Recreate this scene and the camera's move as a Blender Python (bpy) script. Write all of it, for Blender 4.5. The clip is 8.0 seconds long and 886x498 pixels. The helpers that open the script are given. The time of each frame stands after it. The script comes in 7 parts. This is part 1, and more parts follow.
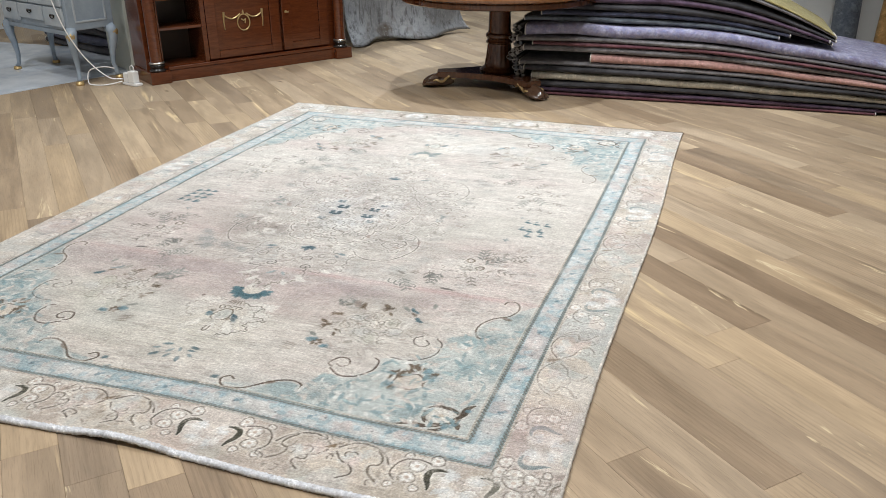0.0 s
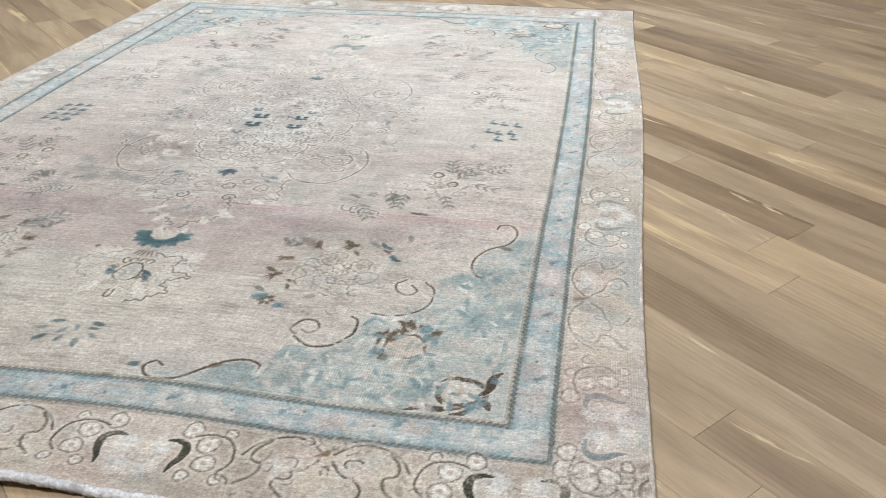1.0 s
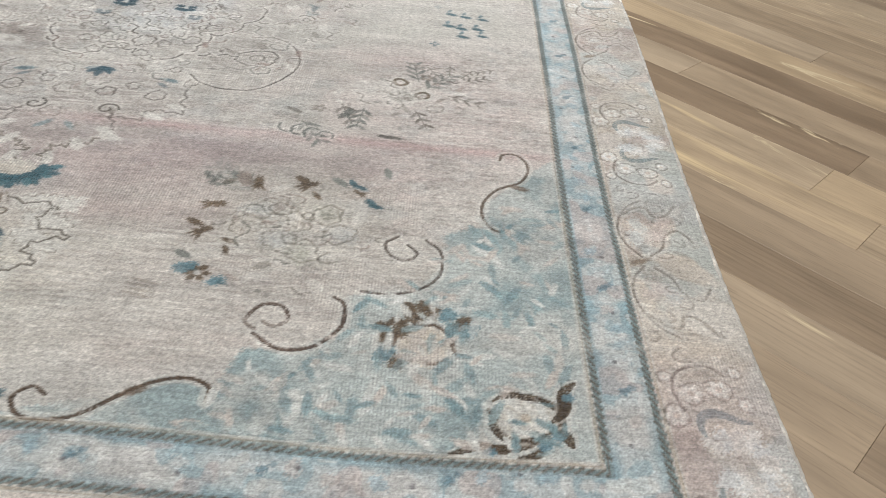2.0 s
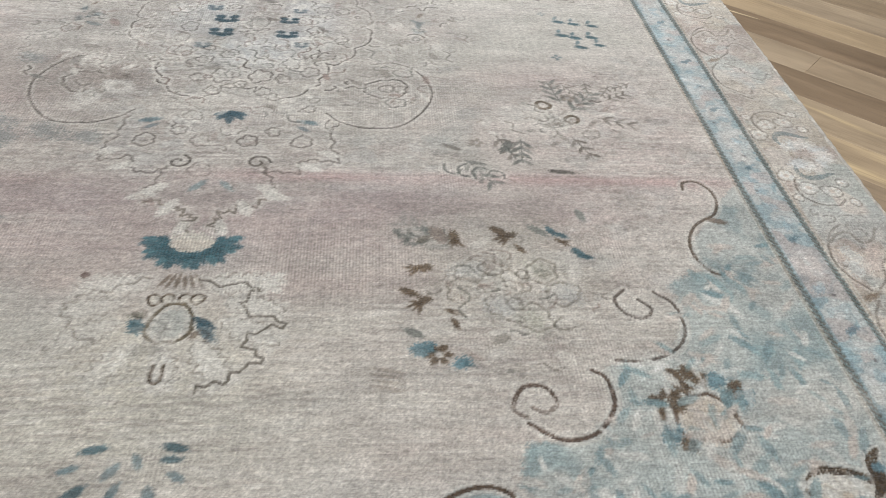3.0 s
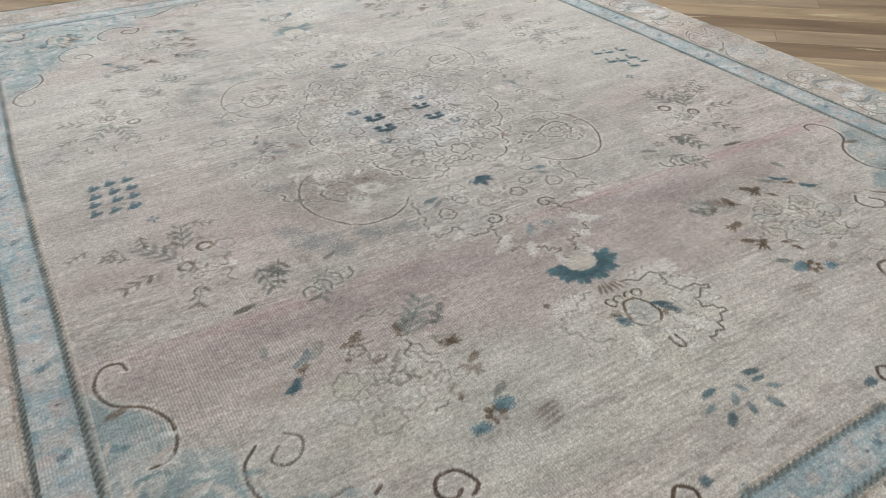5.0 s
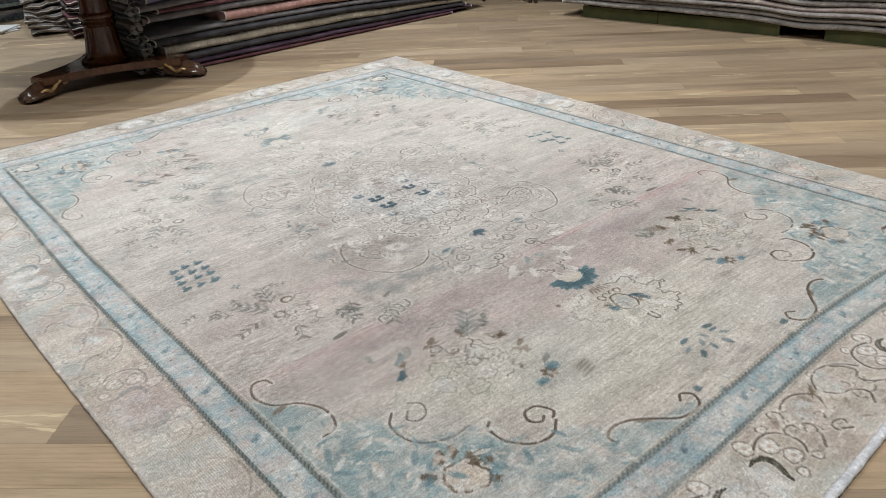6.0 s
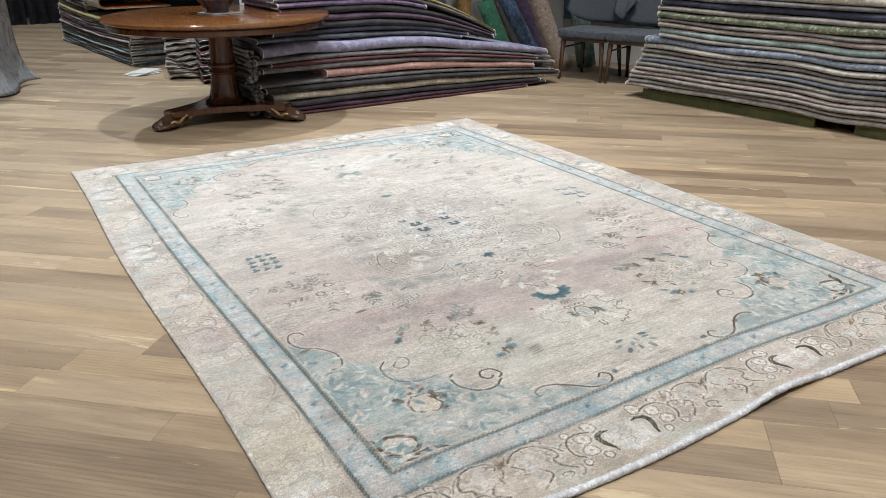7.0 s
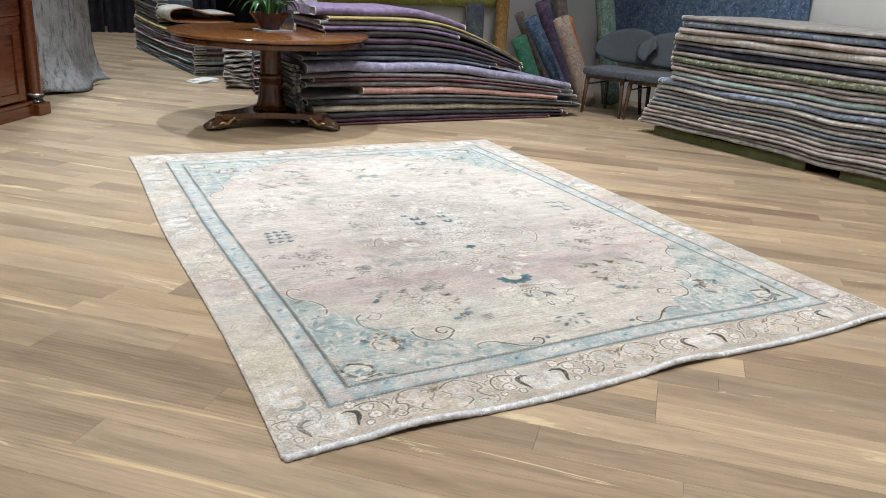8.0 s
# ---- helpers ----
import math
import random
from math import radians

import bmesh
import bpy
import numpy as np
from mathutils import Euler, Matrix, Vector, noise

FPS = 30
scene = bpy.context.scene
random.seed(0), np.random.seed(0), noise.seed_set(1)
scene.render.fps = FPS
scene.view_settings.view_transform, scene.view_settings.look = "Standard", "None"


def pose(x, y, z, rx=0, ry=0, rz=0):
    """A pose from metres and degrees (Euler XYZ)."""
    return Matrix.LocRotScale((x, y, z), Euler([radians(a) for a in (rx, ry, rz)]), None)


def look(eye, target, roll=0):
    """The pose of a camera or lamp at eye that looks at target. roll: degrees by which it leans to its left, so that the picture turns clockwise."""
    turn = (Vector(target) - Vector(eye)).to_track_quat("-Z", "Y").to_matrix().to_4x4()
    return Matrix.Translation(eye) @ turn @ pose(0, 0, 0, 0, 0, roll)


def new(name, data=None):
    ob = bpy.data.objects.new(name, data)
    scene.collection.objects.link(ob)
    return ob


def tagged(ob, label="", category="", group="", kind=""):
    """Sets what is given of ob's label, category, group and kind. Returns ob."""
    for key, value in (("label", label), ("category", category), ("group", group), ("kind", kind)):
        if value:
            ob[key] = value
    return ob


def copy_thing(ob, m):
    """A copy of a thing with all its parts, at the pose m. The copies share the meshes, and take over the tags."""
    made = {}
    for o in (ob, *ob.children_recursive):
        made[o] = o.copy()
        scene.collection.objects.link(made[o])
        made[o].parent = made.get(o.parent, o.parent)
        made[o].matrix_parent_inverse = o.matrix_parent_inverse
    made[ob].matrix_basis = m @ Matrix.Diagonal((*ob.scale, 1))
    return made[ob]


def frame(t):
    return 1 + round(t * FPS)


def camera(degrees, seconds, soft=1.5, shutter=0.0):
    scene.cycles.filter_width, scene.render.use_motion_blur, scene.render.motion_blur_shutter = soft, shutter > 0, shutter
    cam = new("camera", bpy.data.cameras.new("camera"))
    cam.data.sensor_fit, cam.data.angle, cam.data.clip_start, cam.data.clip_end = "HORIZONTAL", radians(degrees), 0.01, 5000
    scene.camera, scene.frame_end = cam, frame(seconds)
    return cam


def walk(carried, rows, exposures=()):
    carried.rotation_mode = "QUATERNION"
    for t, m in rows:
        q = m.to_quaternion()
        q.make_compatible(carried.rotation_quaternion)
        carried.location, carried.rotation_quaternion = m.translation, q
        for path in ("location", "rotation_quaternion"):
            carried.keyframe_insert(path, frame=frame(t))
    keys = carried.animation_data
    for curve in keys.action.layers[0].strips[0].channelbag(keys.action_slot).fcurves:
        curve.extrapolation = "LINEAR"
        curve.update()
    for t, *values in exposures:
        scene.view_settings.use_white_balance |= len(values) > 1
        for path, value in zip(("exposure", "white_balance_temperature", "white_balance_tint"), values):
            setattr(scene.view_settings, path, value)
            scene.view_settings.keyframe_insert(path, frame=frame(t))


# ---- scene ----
cam = camera(57.7, 8.0, soft=0.7)
PATH = [
    (0, (1.732, -3.4, 1.465), (1.122, -1.677, 0.651), -0.5),
    (0.5, (1.484, -3.164, 1.333), (0.989, -1.453, 0.423), -1.9),
    (1, (1.254, -2.873, 1.223), (0.952, -1.185, 0.193), -0.2),
    (1.2, (1.153, -2.745, 1.169), (0.953, -1.072, 0.091), 1.5),
    (2.3, (0.726, -2.21, 0.923), (0.892, -0.661, -0.332), 8.1),
    (2.5, (0.642, -2.16, 0.923), (0.83, -0.627, -0.348), 7.8),
    (3, (0.346, -2.109, 0.96), (0.566, -0.575, -0.304), 6.0),
    (3.5, (0.049, -2.079, 1.016), (0.351, -0.531, -0.213), 3.9),
    (4, (-0.255, -1.959, 1.006), (0.161, -0.404, -0.181), 1.1),
    (4.5, (-0.59, -1.992, 1.03), (-0.004, -0.456, -0.11), -0.6),
    (4.7, (-0.729, -2.058, 1.039), (-0.062, -0.544, -0.085), -0.8),
    (5.8, (-1.475, -2.258, 1.156), (-0.397, -0.871, 0.2), -3.2),
    (6, (-1.614, -2.428, 1.225), (-0.505, -1.022, 0.335), -3.3),
    (6.5, (-1.763, -2.82, 1.282), (-0.708, -1.329, 0.467), -1.6),
    (7, (-1.795, -3.198, 1.318), (-0.831, -1.604, 0.59), -0.2),
    (7.5, (-1.879, -3.585, 1.316), (-0.968, -1.938, 0.639), 1.8),
    (8, (-1.85, -3.868, 1.331), (-0.973, -2.193, 0.677), 3.3),
]
walk(cam, [(t, look(eye, target, roll)) for t, eye, target, roll in PATH],
     exposures=[(0.0, -0.12), (1.0, -0.32), (2.4, -0.52), (3.0, -0.60), (4.5, -0.83), (5.8, -0.55), (6.5, -0.31), (8.0, 0.0)])

# ---- light ----
world = bpy.data.worlds.new("world")
scene.world = world
world.use_nodes = True
world.node_tree.nodes["Background"].inputs[0].default_value = (0.85, 0.92, 1.0, 1)
world.node_tree.nodes["Background"].inputs[1].default_value = 0.03


def ceiling_lamp(x, y, z, size, watts, colour, aim=(0, 0), cone=120):
    d = bpy.data.lights.new("ceiling_lamp", "SPOT")
    d.energy, d.color, d.shadow_soft_size, d.spot_size, d.spot_blend = watts, colour, size, radians(cone), 0.7
    ob = new("ceiling_lamp", d)
    ob.matrix_world = look((x, y, z), (x + aim[0], y + aim[1], 0))
    return ob


WARM, COOL = (1.0, 0.995, 0.988), (0.885, 0.95, 1.0)
for lx, ly, watts, colour, cone in ((-1.5, -3.0, 1000, WARM, 120), (1.3, -3.4, 165, WARM, 120), (-2.9, 0.0, 290, WARM, 120), (0.9, -0.3, 130, COOL, 120), (2.45, 0.6, 680, WARM, 76),
                              (-0.10, 2.4, 930, COOL, 66), (2.6, 1.8, 130, COOL, 80), (-2.9, 3.0, 170, COOL, 120), (-1.0, 6.8, 980, COOL, 110), (3.0, -2.2, 110, WARM, 120), (-1.6, 9.6, 260, COOL, 110)):
    ceiling_lamp(lx, ly, 6.0, 0.10, watts * 1.22, colour, cone=cone)

# ---- materials ----
def nodes_of(name):
    m = bpy.data.materials.new(name)
    m.use_nodes = True
    t = m.node_tree
    return m, t, t.nodes["Principled BSDF"]


def node(t, kind, **inputs):
    n = t.nodes.new(kind)
    for k, v in inputs.items():
        n.inputs[k.replace("_", " ")].default_value = v
    return n


def mix(t, fac, a, b, blend="MIX"):
    n = t.nodes.new("ShaderNodeMix")
    n.data_type, n.blend_type = "RGBA", blend
    for socket, v in ((n.inputs[0], fac), (n.inputs[6], a), (n.inputs[7], b)):
        if isinstance(v, bpy.types.NodeSocket):
            t.links.new(v, socket)
        elif isinstance(v, (int, float)):
            socket.default_value = v
        else:
            socket.default_value = (*v[:3], 1)
    return n.outputs[2]


def ramp(t, value, lo, hi):
    n = t.nodes.new("ShaderNodeMapRange")
    n.inputs[1].default_value, n.inputs[2].default_value = lo, hi
    t.links.new(value, n.inputs[0])
    return n.outputs[0]


def scaled(t, sx, sy, sz, source="Object", spin=0.0):
    c = t.nodes.new("ShaderNodeTexCoord")
    m = t.nodes.new("ShaderNodeMapping")
    m.inputs["Scale"].default_value = (sx, sy, sz)
    m.inputs["Rotation"].default_value = (0, 0, spin)
    t.links.new(c.outputs[source], m.inputs[0])
    return m


def grain(t, coords, scale, detail=4.0, rough=0.6, distortion=0.0):
    n = node(t, "ShaderNodeTexNoise", Scale=scale, Detail=detail, Roughness=rough, Distortion=distortion)
    t.links.new(coords.outputs[0], n.inputs["Vector"])
    return n.outputs["Fac"]


def bump(t, b, height, strength, distance):
    n = node(t, "ShaderNodeBump", Strength=strength, Distance=distance)
    t.links.new(height, n.inputs["Height"])
    t.links.new(n.outputs[0], b.inputs["Normal"])


def wool(name, a, b, c=None, size=9.0, rows=160.0):
    """Woven wool: worn patches, faded specks and the ribs of the knots."""
    m, t, s = nodes_of(name)
    at = scaled(t, 1, 1, 1)
    col = mix(t, ramp(t, grain(t, at, size, 5), 0.36, 0.64), a, b)
    if c:
        col = mix(t, ramp(t, grain(t, at, size * 3.1, 4, 0.7), 0.52, 0.62), col, c)
    speck = grain(t, at, 150, 3, 0.7)
    fuzz = grain(t, at, 45, 4, 0.7)
    col = mix(t, 0.45, col, mix(t, ramp(t, fuzz, 0.3, 0.7), (0.55, 0.55, 0.55), (1.3, 1.3, 1.3)), "MULTIPLY")
    col = mix(t, 0.45, col, mix(t, ramp(t, speck, 0.3, 0.7), (0.55, 0.55, 0.55), (1.2, 1.2, 1.2)), "MULTIPLY")
    wear = grain(t, at, 26, 5, 0.75)
    col = mix(t, ramp(t, wear, 0.53, 0.64), col, mix(t, 0.85, col, (1.55, 1.55, 1.52), "MULTIPLY"))
    col = mix(t, ramp(t, grain(t, at, 19, 4, 0.7), 0.56, 0.68), col, mix(t, 0.7, col, (0.5, 0.48, 0.47), "MULTIPLY"))
    t.links.new(col, s.inputs["Base Color"])
    s.inputs["Roughness"].default_value = 0.93
    s.inputs["Sheen Weight"].default_value = 0.12
    bump(t, s, speck, 0.8, 0.005)
    return m


def varnished(name, a, b, rough=0.22, along=(1.0, 9.0, 9.0)):
    m, t, s = nodes_of(name)
    at = scaled(t, *along)
    fig = grain(t, at, 5, 6, 0.62, 1.2)
    pore = grain(t, scaled(t, along[0] * 3, along[1] * 4, along[2] * 4), 22, 3)
    col = mix(t, ramp(t, fig, 0.34, 0.66), a, b)
    col = mix(t, ramp(t, pore, 0.5, 0.75), col, mix(t, 0.5, col, (0.02, 0.008, 0.004)))
    t.links.new(col, s.inputs["Base Color"])
    t.links.new(ramp(t, grain(t, scaled(t, 1, 1, 1), 7, 4), -0.2 + rough * 0.5, 1.2 + 1.2 / (rough + 0.3)), s.inputs["Roughness"])
    s.inputs["Roughness"].default_value = rough
    s.inputs["Coat Weight"].default_value = 0.35
    s.inputs["Coat Roughness"].default_value = 0.12
    bump(t, s, pore, 0.08, 0.001)
    return m


def painted(name, a, b, rough=0.6, size=6.0, metal=0.0):
    m, t, s = nodes_of(name)
    at = scaled(t, 1, 1, 1)
    col = mix(t, ramp(t, grain(t, at, size, 6, 0.65), 0.35, 0.68), a, b)
    t.links.new(col, s.inputs["Base Color"])
    s.inputs["Roughness"].default_value, s.inputs["Metallic"].default_value = rough, metal
    bump(t, s, grain(t, at, size * 12, 3), 0.12, 0.002)
    return m


def oak(name):
    """Oiled oak boards: each board its own tone, long grain, cathedral figure, pale sapwood and grey wear."""
    m, t, s = nodes_of(name)
    info = t.nodes.new("ShaderNodeObjectInfo")
    c = t.nodes.new("ShaderNodeTexCoord")
    geo = t.nodes.new("ShaderNodeNewGeometry")
    mp = t.nodes.new("ShaderNodeMapping")
    t.links.new(c.outputs["Object"], mp.inputs[0])
    shift = t.nodes.new("ShaderNodeCombineXYZ")
    rnd = t.nodes.new("ShaderNodeMath")
    rnd.operation = "ADD"
    t.links.new(info.outputs["Random"], rnd.inputs[0])
    t.links.new(geo.outputs["Random Per Island"], rnd.inputs[1])
    big = t.nodes.new("ShaderNodeMath")
    big.operation = "MULTIPLY"
    big.inputs[1].default_value = 61.7
    t.links.new(rnd.outputs[0], big.inputs[0])
    for k in range(3):
        t.links.new(big.outputs[0], shift.inputs[k])
    t.links.new(shift.outputs[0], mp.inputs["Location"])

    def stretched(sx, sy, scale, detail, rough, dist=0.0):
        q = t.nodes.new("ShaderNodeMapping")
        q.inputs["Scale"].default_value = (sx, sy, 1)
        t.links.new(mp.outputs[0], q.inputs[0])
        return grain(t, q, scale, detail, rough, dist)
    frac = t.nodes.new("ShaderNodeMath")
    frac.operation = "FRACT"
    many = t.nodes.new("ShaderNodeMath")
    many.operation = "MULTIPLY"
    many.inputs[1].default_value = 7.31
    t.links.new(rnd.outputs[0], many.inputs[0])
    t.links.new(many.outputs[0], frac.inputs[0])
    tone = t.nodes.new("ShaderNodeValToRGB")
    els = tone.color_ramp.elements
    els[0].color, els[1].color = (0.225, 0.163, 0.108, 1), (0.425, 0.332, 0.228, 1)
    for pos, rgb in ((0.2, (0.335, 0.258, 0.178)), (0.4, (0.262, 0.201, 0.142)), (0.6, (0.390, 0.298, 0.196)), (0.8, (0.345, 0.272, 0.194))):
        e = els.new(pos)
        e.color = (*rgb, 1)
    t.links.new(frac.outputs[0], tone.inputs[0])
    col = tone.outputs[0]
    long = stretched(1.3, 9, 1.6, 5, 0.62, 0.6)
    col = mix(t, ramp(t, long, 0.3, 0.72), mix(t, 0.55, col, (0.50, 0.465, 0.43), "MULTIPLY"), mix(t, 0.5, col, (1.28, 1.23, 1.15), "MULTIPLY"))
    sap = stretched(0.35, 5.0, 1.7, 4, 0.6, 0.8)
    col = mix(t, ramp(t, sap, 0.62, 0.70), col, (0.54, 0.415, 0.25))
    scuff = stretched(1.0, 7.0, 1.4, 5, 0.7, 1.0)
    col = mix(t, ramp(t, scuff, 0.64, 0.68), col, (0.53, 0.43, 0.28))
    heart = stretched(0.3, 3.2, 1.3, 3, 0.5, 0.5)
    col = mix(t, ramp(t, heart, 0.60, 0.76), col, mix(t, 0.62, col, (0.45, 0.40, 0.36), "MULTIPLY"))
    fine = stretched(2.2, 60, 5.0, 3, 0.7)
    col = mix(t, ramp(t, fine, 0.52, 0.72), col, mix(t, 0.5, col, (0.50, 0.46, 0.42), "MULTIPLY"))
    wave = t.nodes.new("ShaderNodeTexWave")
    wave.bands_direction = "Y"
    for k, v in (("Scale", 1.0), ("Distortion", 5.5), ("Detail", 2.0), ("Detail Scale", 0.8)):
        wave.inputs[k].default_value = v
    wq = t.nodes.new("ShaderNodeMapping")
    wq.inputs["Scale"].default_value = (0.9, 18, 1)
    t.links.new(mp.outputs[0], wq.inputs[0])
    t.links.new(wq.outputs[0], wave.inputs["Vector"])
    where = ramp(t, stretched(0.5, 2.5, 1.1, 2, 0.5), 0.48, 0.62)
    amt = t.nodes.new("ShaderNodeMath")
    amt.operation = "MULTIPLY"
    t.links.new(ramp(t, wave.outputs["Fac"], 0.55, 0.95), amt.inputs[0])
    t.links.new(where, amt.inputs[1])
    half = t.nodes.new("ShaderNodeMath")
    half.operation = "MULTIPLY"
    half.inputs[1].default_value = 0.32
    t.links.new(amt.outputs[0], half.inputs[0])
    col = mix(t, half.outputs[0], col, mix(t, 0.7, col, (0.40, 0.36, 0.33), "MULTIPLY"))
    knot = stretched(2.5, 6.0, 1.0, 2, 0.4)
    col = mix(t, ramp(t, knot, 0.76, 0.80), col, (0.11, 0.065, 0.04))
    t.links.new(col, s.inputs["Base Color"])
    t.links.new(ramp(t, long, -0.55, 1.55), s.inputs["Roughness"])
    s.inputs["Specular IOR Level"].default_value = 0.42
    bump(t, s, fine, 0.3, 0.001)
    return m


def pile_material():
    """The rug's pile: its woven pattern from the knots, with the ribs of the weft and tufted grain."""
    m, t, s = nodes_of("worn_pile")
    a = t.nodes.new("ShaderNodeAttribute")
    a.attribute_name = "knots"
    at = scaled(t, 1, 1, 1)
    speck = grain(t, at, 260, 4, 0.75)
    ribs = grain(t, scaled(t, 60, 520, 1), 1.0, 3, 0.6)
    tuft = grain(t, scaled(t, 70, 120, 1), 1.0, 4, 0.65)
    col = mix(t, 0.55, a.outputs["Color"], mix(t, ramp(t, speck, 0.25, 0.75), (0.52, 0.51, 0.50), (1.34, 1.34, 1.34)), "MULTIPLY")
    col = mix(t, 0.6, col, mix(t, ramp(t, tuft, 0.28, 0.72), (0.56, 0.55, 0.545), (1.32, 1.32, 1.31)), "MULTIPLY")
    col = mix(t, 0.6, col, mix(t, ramp(t, ribs, 0.3, 0.7), (0.74, 0.73, 0.72), (1.18, 1.18, 1.18)), "MULTIPLY")
    t.links.new(col, s.inputs["Base Color"])
    s.inputs["Roughness"].default_value = 0.9
    s.inputs["Sheen Weight"].default_value = 0.20
    s.inputs["Sheen Roughness"].default_value = 0.45
    hgt = mix(t, 0.5, ribs, tuft)
    bump(t, s, hgt, 1.0, 0.006)
    return m


OAK = oak("oiled_oak")
MAHOGANY = varnished("mahogany", (0.078, 0.019, 0.006), (0.132, 0.035, 0.011))
TABLE_TOP = varnished("polished_mahogany", (0.115, 0.042, 0.013), (0.215, 0.088, 0.030), 0.06, (7.0, 1.2, 7.0))
TABLE_WOOD = varnished("dark_mahogany", (0.05, 0.017, 0.008), (0.105, 0.038, 0.016), 0.2, (6.0, 6.0, 1.0))
DARK_WOOD = varnished("dark_walnut", (0.05, 0.028, 0.018), (0.10, 0.056, 0.034), 0.4, (8.0, 8.0, 1.0))
DARK_INSIDE = painted("dark_cabinet_inside", (0.02, 0.009, 0.005), (0.035, 0.016, 0.009), 0.5)
GILT = painted("worn_gilt", (0.62, 0.46, 0.22), (0.36, 0.24, 0.10), 0.42, 30, 0.6)
SILVER = painted("silvered_ring", (0.55, 0.53, 0.5), (0.3, 0.28, 0.26), 0.3, 30, 0.9)
EBONY = painted("ebonised_wood", (0.012, 0.010, 0.009), (0.03, 0.025, 0.02), 0.25)
PLASTER = painted("wall_plaster", (0.62, 0.63, 0.62), (0.70, 0.70, 0.68), 0.85, 1.2)
GREENISH = painted("pale_green_wall", (0.50, 0.53, 0.48), (0.58, 0.60, 0.55), 0.8, 2)
# near-black colour puts the gloom of the unlit shop depths into the wall
UNLIT_LOOK = painted("unlit_look_wall", (0.012, 0.014, 0.020), (0.028, 0.03, 0.038), 0.8, 2)
SUBFLOOR = painted("joint_filler", (0.045, 0.03, 0.02), (0.07, 0.048, 0.03), 0.9, 12)
MARBLE = painted("grey_marble", (0.44, 0.50, 0.58), (0.68, 0.73, 0.79), 0.2, 2.2)
PALE_EDGE = wool("undyed_fringe", (0.55, 0.52, 0.47), (0.68, 0.66, 0.62), None, 30)
GREY_CORD = wool("blue_grey_cord", (0.52, 0.54, 0.58), (0.70, 0.71, 0.74), None, 60)
PILE = pile_material()
GREEN_PLANK = painted("green_stained_board", (0.055, 0.065, 0.022), (0.095, 0.10, 0.04), 0.8, 8)
CHAIR_CLOTH = painted("slate_upholstery", (0.055, 0.066, 0.081), (0.070, 0.082, 0.099), 0.85, 30)
CHAIR_SEAT = wool("slate_ribbed_seat", (0.065, 0.078, 0.098), (0.095, 0.11, 0.135), None, 40)
POWDER_BLUE = painted("powder_blue_paint", (0.24, 0.30, 0.37), (0.34, 0.40, 0.46), 0.5, 5)
DRAWER_WHITE = painted("cream_blue_paint", (0.36, 0.42, 0.48), (0.48, 0.52, 0.55), 0.5, 6)
PLASTIC = painted("white_plastic", (0.75, 0.75, 0.74), (0.8, 0.8, 0.79), 0.35, 4)
LEAF = painted("glossy_leaf", (0.02, 0.07, 0.02), (0.045, 0.12, 0.035), 0.35, 14)
CERAMIC = painted("flambe_glaze", (0.010, 0.014, 0.03), (0.10, 0.022, 0.010), 0.15, 22)
SAUCER = painted("pale_slate_tile", (0.42, 0.42, 0.45), (0.5, 0.5, 0.52), 0.5, 12)
SOIL = painted("potting_soil", (0.02, 0.014, 0.01), (0.05, 0.035, 0.025), 0.95, 40)

# ---- mesh helpers ----
def mesh_of(name, verts, faces, smooth=False):
    me = bpy.data.meshes.new(name)
    me.from_pydata([tuple(v) for v in verts], [], faces)
    me.update()
    if smooth:
        me.shade_smooth()
    return me


def part(name, me, material, parent=None, label="", at=None):
    """Links a mesh (or a bmesh) as one object, under a thing where one is given."""
    if isinstance(me, bmesh.types.BMesh):
        bm, me = me, bpy.data.meshes.new(name)
        bm.to_mesh(me)
        bm.free()
    if not me.materials:
        me.materials.append(material)
    ob = new(name, me)
    if at is not None:
        ob.matrix_basis = at
    if parent is not None:
        ob.parent = parent
    if label:
        ob["label"] = label
    return ob


def block(*boxes, bevel=0.004, segments=2):
    """A bmesh of bevelled boxes: (x0, x1, y0, y1, z0, z1) each."""
    bm = bmesh.new()
    for x0, x1, y0, y1, z0, z1 in boxes:
        m = Matrix.LocRotScale(((x0 + x1) / 2, (y0 + y1) / 2, (z0 + z1) / 2), None, (x1 - x0, y1 - y0, z1 - z0))
        bmesh.ops.create_cube(bm, size=1, matrix=m)
    if bevel:
        bmesh.ops.bevel(bm, geom=bm.edges[:], offset=bevel, segments=segments, affect="EDGES", profile=0.6)
    return bm


def lathe(profile, segments=48, wobble=None):
    """A turned solid about z: (radius, z) from the bottom up. wobble(angle, z) scales the radius."""
    verts, faces = [], []
    for r, z in profile:
        for k in range(segments):
            a = 2 * math.pi * k / segments
            f = wobble(a, z) if wobble else 1.0
            verts.append((r * f * math.cos(a), r * f * math.sin(a), z))
    for j in range(len(profile) - 1):
        for k in range(segments):
            a, b = j * segments + k, j * segments + (k + 1) % segments
            faces.append((a, b, b + segments, a + segments))
    faces.append(tuple(reversed(range(segments))))
    n = (len(profile) - 1) * segments
    faces.append(tuple(range(n, n + segments)))
    me = mesh_of("turned", verts, faces, True)
    me.set_sharp_from_angle(angle=radians(40))
    return me


